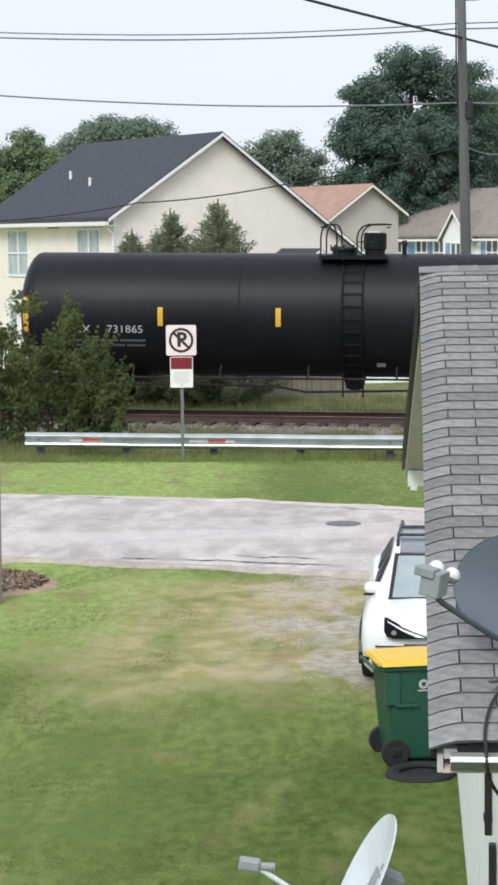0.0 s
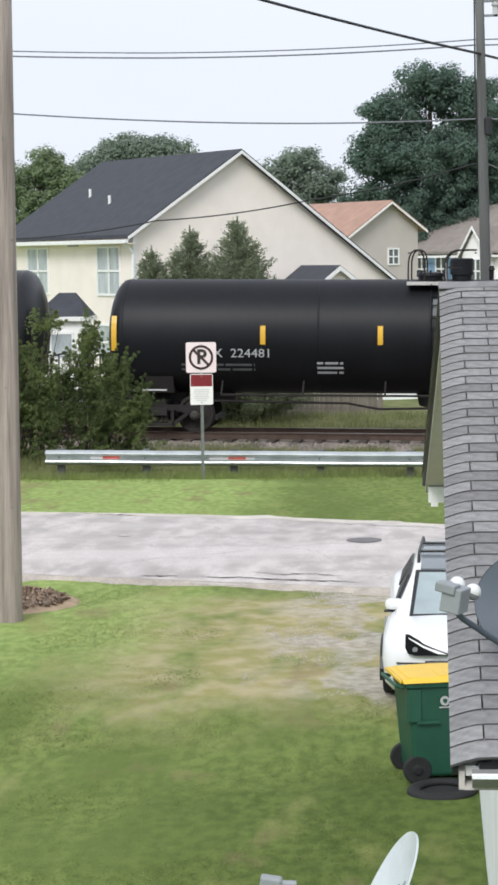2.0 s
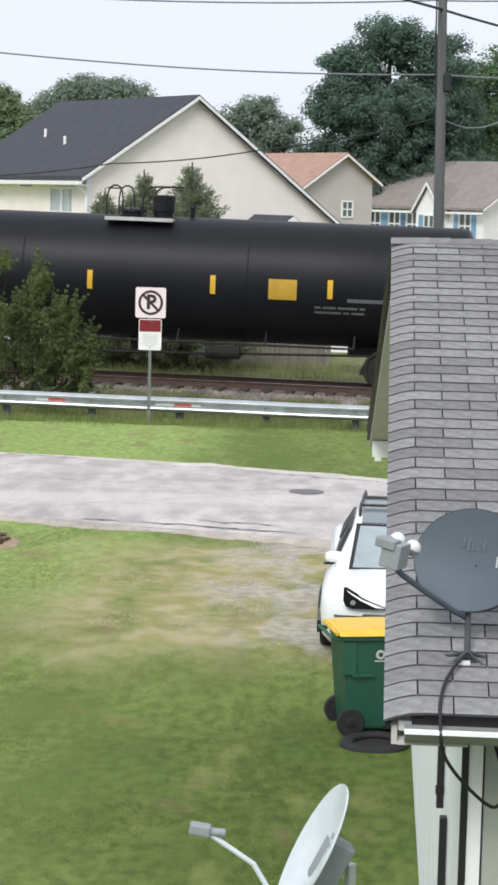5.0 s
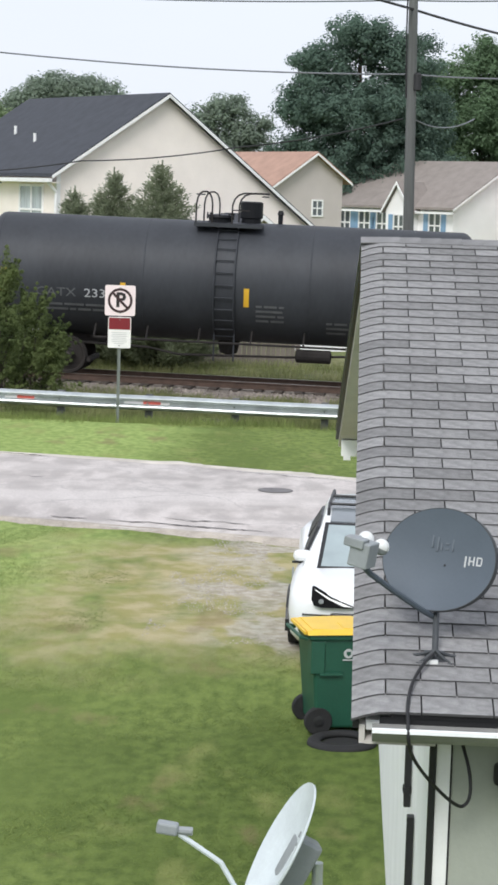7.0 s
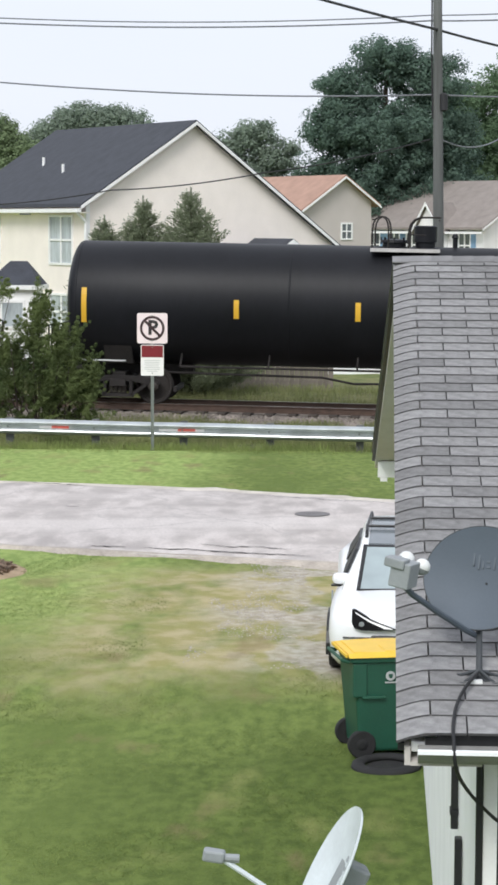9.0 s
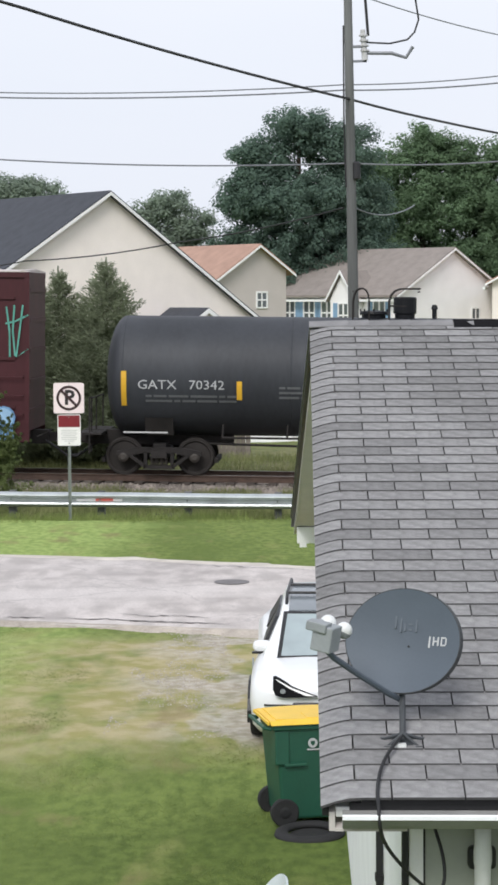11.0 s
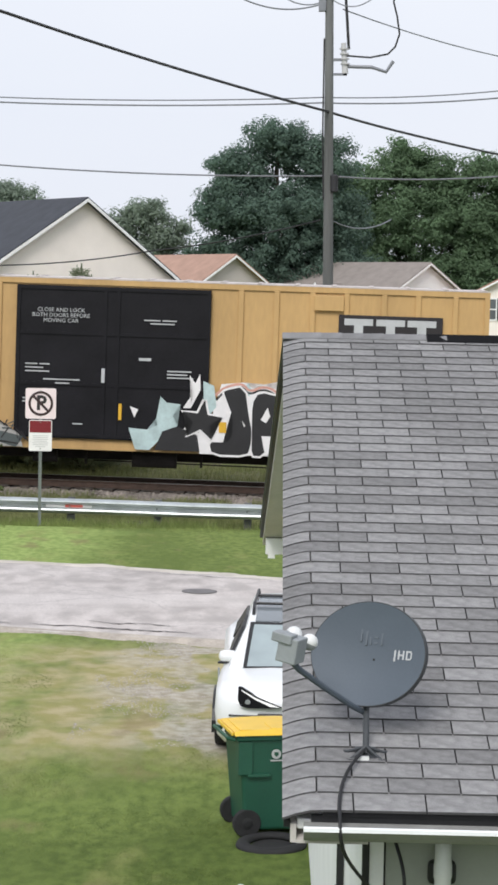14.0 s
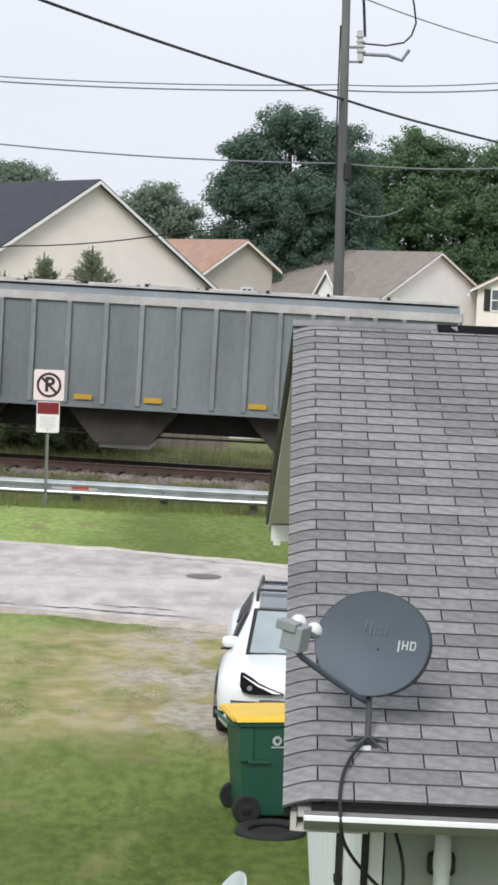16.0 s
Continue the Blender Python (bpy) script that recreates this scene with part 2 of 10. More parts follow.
M_BLADEW = mat("weedy_track_grass", (0.17, 0.215, 0.075), 0.85, 0, 0.3, 0.9, 6, 0.0, col2=(0.275, 0.285, 0.135), island=0.25, spec=0.15)


def let_light_through(m, share=0.45):
    """Thin leaves pass part of the light on in their own colour."""
    n, l = m.node_tree.nodes, m.node_tree.links
    b, out = n["Principled BSDF"], n["Material Output"]
    tr, mx = n.new("ShaderNodeBsdfTranslucent"), n.new("ShaderNodeMixShader")
    mx.inputs[0].default_value = share
    l.new(b.inputs["Base Color"].links[0].from_socket, tr.inputs["Color"])
    l.new(b.outputs[0], mx.inputs[1])
    l.new(tr.outputs[0], mx.inputs[2])
    l.new(mx.outputs[0], out.inputs["Surface"])


for leaf in (M_LEAFD, M_LEAFM, M_LEAFL, M_LEAFY, M_LEAFC, M_LEAFB, M_BLADE, M_BLADEW):
    let_light_through(leaf)
M_BINGREEN = mat("dark_green_cart_plastic", (0.012, 0.075, 0.045), 0.5, 0, 0.12, 3, 50, 0.08)
M_BINYEL = mat("yellow_cart_lid", (0.80, 0.52, 0.045), 0.45, 0, 0.08, 3, 50, 0.06)
M_LAMPK = mat("dark_lamp_recess", (0.008, 0.008, 0.009), 0.8, spec=0.1)
M_CAR = mat("white_car_paint", (0.80, 0.81, 0.82), 0.22, 0, 0.03, 2, 30, 0.0)
# windscreen and roof glass: sky reflection painted in as a paler base colour
M_CARG = glass("reflection_tinted_windscreen", (0.32, 0.38, 0.39), 0.06)
M_CARK = mat("black_car_trim", (0.012, 0.012, 0.013), 0.4)
M_CARROOFG = glass("reflection_tinted_roof_glass", (0.17, 0.19, 0.205), 0.08)
M_MULCH = mat("brown_mulch", (0.30, 0.22, 0.16), 0.95, 0, 0.45, 5, 30, 0.9, island=0.5)
M_MULCHL = mat("bare_tan_soil", (0.42, 0.31, 0.20), 0.95, 0, 0.2, 3, 20, 0.4)
M_PATCH = mat("iron_cover", (0.17, 0.16, 0.16), 0.7, 0.2, 0.2, 6, 30, 0.2)


def ground_material():
    """Mown lawn with yellowed patches and a worn gravel drive."""
    m = bpy.data.materials.new("lawn_and_gravel")
    m.use_nodes = True
    n, l = m.node_tree.nodes, m.node_tree.links
    b = n["Principled BSDF"]
    b.inputs["Roughness"].default_value, b.inputs["Specular IOR Level"].default_value = 0.95, 0.15
    tc = n.new("ShaderNodeTexCoord")

    def noise_tex(scale, detail=5, stretch=None):
        t = n.new("ShaderNodeTexNoise")
        t.inputs["Scale"].default_value, t.inputs["Detail"].default_value = scale, detail
        if stretch:
            mp = n.new("ShaderNodeMapping")
            mp.inputs["Scale"].default_value = stretch
            l.new(tc.outputs["Object"], mp.inputs[0])
            l.new(mp.outputs[0], t.inputs["Vector"])
        else:
            l.new(tc.outputs["Object"], t.inputs["Vector"])
        return t.outputs[0]

    def ramp(v, a, z):
        r = n.new("ShaderNodeMapRange")
        r.interpolation_type = "SMOOTHSTEP"
        r.inputs["From Min"].default_value, r.inputs["From Max"].default_value = a, z
        l.new(v, r.inputs["Value"])
        return r.outputs[0]

    def mix(f, c1, c2):
        x = n.new("ShaderNodeMixRGB")
        l.new(f, x.inputs["Fac"])
        for k, c in (("Color1", c1), ("Color2", c2)):
            if isinstance(c, tuple):
                x.inputs[k].default_value = (*c, 1)
            else:
                l.new(c, x.inputs[k])
        return x.outputs[0]

    def op(o, a, c):
        x = n.new("ShaderNodeMath")
        x.operation = o
        for i, v in enumerate((a, c)):
            if isinstance(v, (int, float)):
                x.inputs[i].default_value = v
            else:
                l.new(v, x.inputs[i])
        return x.outputs[0]

    sep = n.new("ShaderNodeSeparateXYZ")
    l.new(tc.outputs["Object"], sep.inputs[0])
    wob = noise_tex(0.7, 4)
    X = op("ADD", sep.outputs[0], op("MULTIPLY", op("SUBTRACT", wob, 0.5), 2.4))
    Y = op("ADD", sep.outputs[1], op("MULTIPLY", op("SUBTRACT", noise_tex(0.45, 3), 0.5), 4.0))
    tuft, fine = noise_tex(8, 7, (1, 0.55, 1)), noise_tex(45, 3)
    green = mix(ramp(tuft, 0.3, 0.7), (0.088, 0.126, 0.029), (0.194, 0.250, 0.065))
    green = mix(ramp(fine, 0.35, 0.75), green, (0.165, 0.216, 0.064))
    green = mix(op("MULTIPLY", ramp(noise_tex(1.0, 7, (1, 0.35, 1)), 0.40, 0.66), 0.75), green, (0.108, 0.150, 0.037))
    # deeper green toward the near right of the lawn
    deep_green = op("MULTIPLY", ramp(X, -3.2, -0.6), op("SUBTRACT", 1.0, ramp(Y, 19.5, 22.5)))
    green = mix(op("MULTIPLY", deep_green, 0.75), green, mix(ramp(tuft, 0.3, 0.7), (0.056, 0.087, 0.018), (0.107, 0.150, 0.035)))
    lush = op("MULTIPLY", ramp(Y, 22, 27), op("SUBTRACT", 1.0, ramp(X, -4.0, -2.2)))
    green = mix(op("MULTIPLY", lush, 0.7), green, mix(ramp(tuft, 0.35, 0.65), (0.25, 0.345, 0.10), (0.36, 0.45, 0.15)))
    green = mix(ramp(noise_tex(1.3, 6, (1, 0.4, 1)), 0.55, 0.78), green, (0.245, 0.262, 0.092))
    # strawy band where the lawn has dried out
    dry = op("MULTIPLY", ramp(Y, 21.5, 24.0), op("SUBTRACT", 1.0, ramp(Y, 29.0, 31.0)))
    dry = op("MULTIPLY", dry, ramp(X, -5.0, -2.4))
    dry = op("MULTIPLY", dry, ramp(noise_tex(1.3, 6, (1, 0.5, 1)), 0.25, 0.55))
    col = mix(op("MULTIPLY", dry, 0.95), green, mix(ramp(noise_tex(3, 5), 0.35, 0.65), (0.30, 0.275, 0.115), (0.42, 0.36, 0.21)))
    # gravel drive
    drive = op("MULTIPLY", ramp(Y, 22.6, 24.0), op("SUBTRACT", 1.0, ramp(Y, 31, 33)))
    drive = op("MULTIPLY", drive, ramp(X, -2.4, -0.8))
    drive = op("MULTIPLY", drive, ramp(noise_tex(1.25, 8, (1, 0.75, 1)), 0.47, 0.54))
    stone = mix(ramp(noise_tex(7, 6), 0.25, 0.75), (0.30, 0.265, 0.23), (0.55, 0.51, 0.48))
    col = mix(op("MULTIPLY", drive, 0.72), col, stone)
    # bare scuffs
    scuff = ramp(noise_tex(1.1, 8, (1, 0.5, 1)), 0.60, 0.70)
    col = mix(op("MULTIPLY", scuff, 0.55), col, (0.21, 0.165, 0.085))
    # dull weeds from the guard rail to beyond the track
    weeds = op("MULTIPLY", ramp(sep.outputs[1], 43.8, 45.2), op("SUBTRACT", 1.0, ramp(Y, 68, 84)))
    col = mix(weeds, col, mix(ramp(noise_tex(1.7, 6), 0.35, 0.65), (0.085, 0.10, 0.045), (0.19, 0.18, 0.095)))
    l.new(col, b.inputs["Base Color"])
    bp = n.new("ShaderNodeBump")
    bp.inputs["Strength"].default_value, bp.inputs["Distance"].default_value = 0.5, 0.03
    l.new(noise_tex(30, 5), bp.inputs["Height"])
    l.new(bp.outputs[0], b.inputs["Normal"])
    return m


M_GROUND = ground_material()


def road_material():
    """Pale worn asphalt: blotches, lengthwise wear and a net of fine cracks."""
    m = bpy.data.materials.new("pale_worn_asphalt")
    m.use_nodes = True
    n, l = m.node_tree.nodes, m.node_tree.links
    b = n["Principled BSDF"]
    b.inputs["Roughness"].default_value, b.inputs["Specular IOR Level"].default_value = 0.92, 0.25
    tc = n.new("ShaderNodeTexCoord")

    def tex(kind, scale, stretch, detail=5):
        mp = n.new("ShaderNodeMapping")
        mp.inputs["Scale"].default_value = stretch
        l.new(tc.outputs["Object"], mp.inputs[0])
        t = n.new(kind)
        t.inputs["Scale"].default_value = scale
        if kind == "ShaderNodeTexNoise":
            t.inputs["Detail"].default_value = detail
        l.new(mp.outputs[0], t.inputs["Vector"])
        return t, mp

    def mix(v, lo, hi, c1, c2, amount=1.0):
        r = n.new("ShaderNodeMapRange")
        r.inputs["From Min"].default_value, r.inputs["From Max"].default_value = lo, hi
        r.inputs["To Max"].default_value = amount
        l.new(v, r.inputs["Value"])
        x = n.new("ShaderNodeMixRGB")
        l.new(r.outputs[0], x.inputs["Fac"])
        for k, c in (("Color1", c1), ("Color2", c2)):
            if isinstance(c, tuple):
                x.inputs[k].default_value = (*c, 1)
            else:
                l.new(c, x.inputs[k])
        return x.outputs[0]

    blot = tex("ShaderNodeTexNoise", 0.55, (1, 0.8, 1), 7)[0]
    wear = tex("ShaderNodeTexNoise", 0.6, (0.25, 1.6, 1), 5)[0]
    grit = tex("ShaderNodeTexNoise", 30, (1, 1, 1), 3)[0]
    col = mix(blot.outputs[0], 0.35, 0.65, (0.40, 0.365, 0.345), (0.56, 0.515, 0.49))
    mott = tex("ShaderNodeTexNoise", 2.6, (1, 0.45, 1), 8)[0]
    col = mix(mott.outputs[0], 0.42, 0.70, col, (0.36, 0.33, 0.315), 0.75)
    col = mix(mott.outputs[0], 0.56, 0.34, col, (0.66, 0.61, 0.585), 0.6)
    col = mix(wear.outputs[0], 0.5, 0.72, col, (0.64, 0.595, 0.57), 0.7)
    col = mix(grit.outputs[0], 0.45, 0.75, col, (0.34, 0.32, 0.31), 0.5)
    warp = tex("ShaderNodeTexNoise", 1.6, (1, 1, 1), 4)[0]
    vor, mp = tex("ShaderNodeTexVoronoi", 0.42, (0.7, 1.2, 1))
    vor.feature = "DISTANCE_TO_EDGE"
    add = n.new("ShaderNodeVectorMath")
    add.operation = "MULTIPLY_ADD"
    add.inputs[1].default_value = (0.9, 0.9, 0.9)
    l.new(warp.outputs["Color"], add.inputs[0])
    l.new(mp.outputs[0], add.inputs[2])
    l.new(add.outputs[0], vor.inputs["Vector"])
    col = mix(vor.outputs["Distance"], 0.0, 0.014, (0.42, 0.39, 0.375), col)
    l.new(col, b.inputs["Base Color"])
    bp = n.new("ShaderNodeBump")
    bp.inputs["Strength"].default_value, bp.inputs["Distance"].default_value = 0.3, 0.02
    l.new(grit.outputs[0], bp.inputs["Height"])
    l.new(bp.outputs[0], b.inputs["Normal"])
    return m


M_ROAD = road_material()

# ---------- mesh helpers ----------
def part(name, bm, material, parent=None, label="", smooth=False):
    me = bpy.data.meshes.new(name)
    if isinstance(bm, tuple):
        me.from_pydata(bm[0], [], bm[1])
    else:
        bmesh.ops.recalc_face_normals(bm, faces=bm.faces)
        bm.to_mesh(me)
        bm.free()
    me.materials.append(material)
    if smooth:
        me.polygons.foreach_set("use_smooth", [True] * len(me.polygons))
    me.update()
    ob = new(name, me)
    ob.parent = parent
    if label:
        tagged(ob, label)
    return ob


def shared(name, source, parent, m):
    """Another object on the same mesh."""
    ob = new(name, source.data)
    ob.parent = parent
    ob.matrix_basis = m
    return ob


def thing(name, label, category, group="", m=None, kind=""):
    ob = new(name)
    ob.empty_display_size = 0.2
    if m is not None:
        ob.matrix_basis = m
    return tagged(ob, label, category, group, kind)


def box(bm, x0, x1, y0, y1, z0, z1, m=None, bevel=0.0):
    vs = [bm.verts.new(Vector(p) if m is None else m @ Vector(p)) for p in
          ((x0, y0, z0), (x1, y0, z0), (x1, y1, z0), (x0, y1, z0), (x0, y0, z1), (x1, y0, z1), (x1, y1, z1), (x0, y1, z1))]
    fs = [bm.faces.new([vs[i] for i in q]) for q in ((0, 3, 2, 1), (4, 5, 6, 7), (0, 1, 5, 4), (1, 2, 6, 5), (2, 3, 7, 6), (3, 0, 4, 7))]
    if bevel:
        es = list({e for f in fs for e in f.edges})
        bmesh.ops.bevel(bm, geom=es, offset=bevel, segments=2, affect="EDGES", profile=0.5)
    return bm


def boxes(*rows, bevel=0.0):
    bm = bmesh.new()
    for r in rows:
        box(bm, *r, bevel=bevel)
    return bm


def cyl(bm, p, q, r0, r1=None, seg=16, caps=True):
    """A round bar from p to q."""
    p, q = Vector(p), Vector(q)
    r1 = r0 if r1 is None else r1
    d = (q - p).normalized()
    u = d.orthogonal().normalized()
    v = d.cross(u)
    rings = []
    for c, r in ((p, r0), (q, r1)):
        rings.append([bm.verts.new(c + (u * math.cos(a) + v * math.sin(a)) * r) for a in [2 * math.pi * i / seg for i in range(seg)]])
    for i in range(seg):
        bm.faces.new((rings[0][i], rings[0][(i + 1) % seg], rings[1][(i + 1) % seg], rings[1][i]))
    if caps:
        bm.faces.new(rings[0][::-1])
        bm.faces.new(rings[1])
    return bm


def lathe(bm, profile, axis="x", seg=32, m=None):
    """Turns a profile of (along, radius) round an axis."""
    rings = []
    for a, r in profile:
        ring = []
        for i in range(seg):
            t = 2 * math.pi * i / seg
            c, s = r * math.cos(t), r * math.sin(t)
            p = Vector((a, c, s)) if axis == "x" else Vector((c, a, s)) if axis == "y" else Vector((c, s, a))
            ring.append(bm.verts.new(m @ p if m is not None else p))
        rings.append(ring)
    for k in range(len(rings) - 1):
        for i in range(seg):
            bm.faces.new((rings[k][i], rings[k][(i + 1) % seg], rings[k + 1][(i + 1) % seg], rings[k + 1][i]))
    bm.faces.new(rings[0][::-1])
    bm.faces.new(rings[-1])
    return bm


def tube(bm, pts, r, seg=8):
    """A round bar along a line of points."""
    pts = [Vector(p) for p in pts]
    rings, u = [], None
    for i, p in enumerate(pts):
        d = (pts[min(i + 1, len(pts) - 1)] - pts[max(i - 1, 0)]).normalized()
        u = d.orthogonal().normalized() if u is None else (u - d * u.dot(d)).normalized()
        v = d.cross(u)
        rings.append([bm.verts.new(p + (u * math.cos(2 * math.pi * k / seg) + v * math.sin(2 * math.pi * k / seg)) * r) for k in range(seg)])
    for a, b in zip(rings, rings[1:]):
        for k in range(seg):
            bm.faces.new((a[k], a[(k + 1) % seg], b[(k + 1) % seg], b[k]))
    bm.faces.new(rings[0][::-1])
    bm.faces.new(rings[-1])
    return bm


def prism(bm, outline, y0, y1, m=None):
    """An outline in x, z pushed from y0 to y1."""
    a = [bm.verts.new((m or Matrix()) @ Vector((x, y0, z))) for x, z in outline]
    b = [bm.verts.new((m or Matrix()) @ Vector((x, y1, z))) for x, z in outline]
    bm.faces.new(a)
    bm.faces.new(b[::-1])
    for i in range(len(a)):
        j = (i + 1) % len(a)
        bm.faces.new((a[j], a[i], b[i], b[j]))
    return bm


def lettering(name, text, size, material, parent, m, label="", shear=0.0, squeeze=1.0, align="CENTER", bold=0.0):
    """Raised lettering in the built-in font, standing upright in x, z and facing -y."""
    cu = bpy.data.curves.new(name, "FONT")
    cu.body, cu.size, cu.align_x, cu.align_y, cu.shear, cu.extrude, cu.resolution_u, cu.offset = text, size, align, "CENTER", shear, 0.003, 2, bold
    ob = bpy.data.objects.new(name, cu)
    scene.collection.objects.link(ob)
    me = bpy.data.meshes.new_from_object(ob.evaluated_get(bpy.context.evaluated_depsgraph_get()))
    bpy.data.objects.remove(ob)
    bpy.data.curves.remove(cu)
    me.transform(Matrix.Rotation(radians(90), 4, "X") @ Matrix.Diagonal((squeeze, 1, 1, 1)))
    me.materials.clear()
    me.materials.append(material)
    ob = new(name, me)
    ob.parent, ob.matrix_basis = parent, m
    if label:
        tagged(ob, label)
    return ob


def eased(pts, times=2):
    """Rounds the corners of an open line."""
    pts = [Vector(p) for p in pts]
    for _ in range(times):
        out = [pts[0]]
        for a, b in zip(pts, pts[1:]):
            out += [a.lerp(b, 0.25), a.lerp(b, 0.75)]
        pts = out + [pts[-1]]
    return pts


def leaf_cloud(rng, centres, radii, per, size, flat=0.35, droop=0.0, squash=1.0, jitter=0.7, up=0.5):
    """Many small leaf sprays round clump centres, as vertices and faces; squash flattens the clumps into layers."""
    C = np.repeat(np.asarray(centres, float), per, axis=0)
    R = np.repeat(np.asarray(radii, float), per, axis=0)[:, None]
    k = len(C)
    d = rng.normal(size=(k, 3))
    d /= np.linalg.norm(d, axis=1)[:, None]
    P = C + d * R * (0.45 + 0.6 * rng.random((k, 1))) * np.array([1, 1, squash])
    nrm = d + rng.normal(size=(k, 3)) * jitter + np.array([0, 0, up])
    nrm /= np.linalg.norm(nrm, axis=1)[:, None]
    u = np.cross(nrm, rng.normal(size=(k, 3)))
    u /= np.linalg.norm(u, axis=1)[:, None]
    v = np.cross(nrm, u)
    s = size * (0.6 + 0.8 * rng.random((k, 1)))
    w = s * (flat + 0.3 * rng.random((k, 1)))
    V = np.stack([P - u * s, P + v * w, P + u * s * 1.1 - np.array([0, 0, 1]) * droop * s, P - v * w], axis=1).reshape(-1, 3)
    return V, np.arange(4 * k).reshape(-1, 4)


def quads(name, V, F, material, parent=None, label=""):
    me = bpy.data.meshes.new(name)
    me.vertices.add(len(V))
    me.vertices.foreach_set("co", np.asarray(V, np.float32).ravel())
    me.loops.add(F.size)
    me.loops.foreach_set("vertex_index", F.astype(np.int32).ravel())
    me.polygons.add(len(F))
    me.polygons.foreach_set("loop_start", np.arange(0, F.size, F.shape[1], dtype=np.int32))
    me.update(calc_edges=True)
    me.materials.append(material)
    ob = new(name, me)
    ob.parent = parent
    if label:
        tagged(ob, label)
    return ob

# ---------- ground, road, track ----------
def smooth(a, z, v):
    t = min(1.0, max(0.0, (v - a) / (z - a)))
    return t * t * (3 - 2 * t)


def ground_z(x, y):
    z = 0.25 * smooth(20, 24.5, y) + 0.05 * smooth(24.5, 31, y) + 0.20 * smooth(31, 38, y) + 0.04 * smooth(38, 42, y) - 0.18 * smooth(43, 44.6, y)
    off = y - (55.3 - 0.035 * (x + 2.95))           # distance to the track's centre line
    z -= 0.30 * smooth(-8.0, -4.5, off) * (1 - smooth(4.5, 9, off)) + 0.55 * smooth(4.5, 14, off)
    return z


def far_edge(x):
    return 37.32 - 0.15 * (x + 5) - 0.04 * max(0.0, x + 5) ** 1.7 if x > -9 else 38.4


def near_edge(x):
    return 30.9 - 0.26 * (x + 4) if x > -9 else 32.2


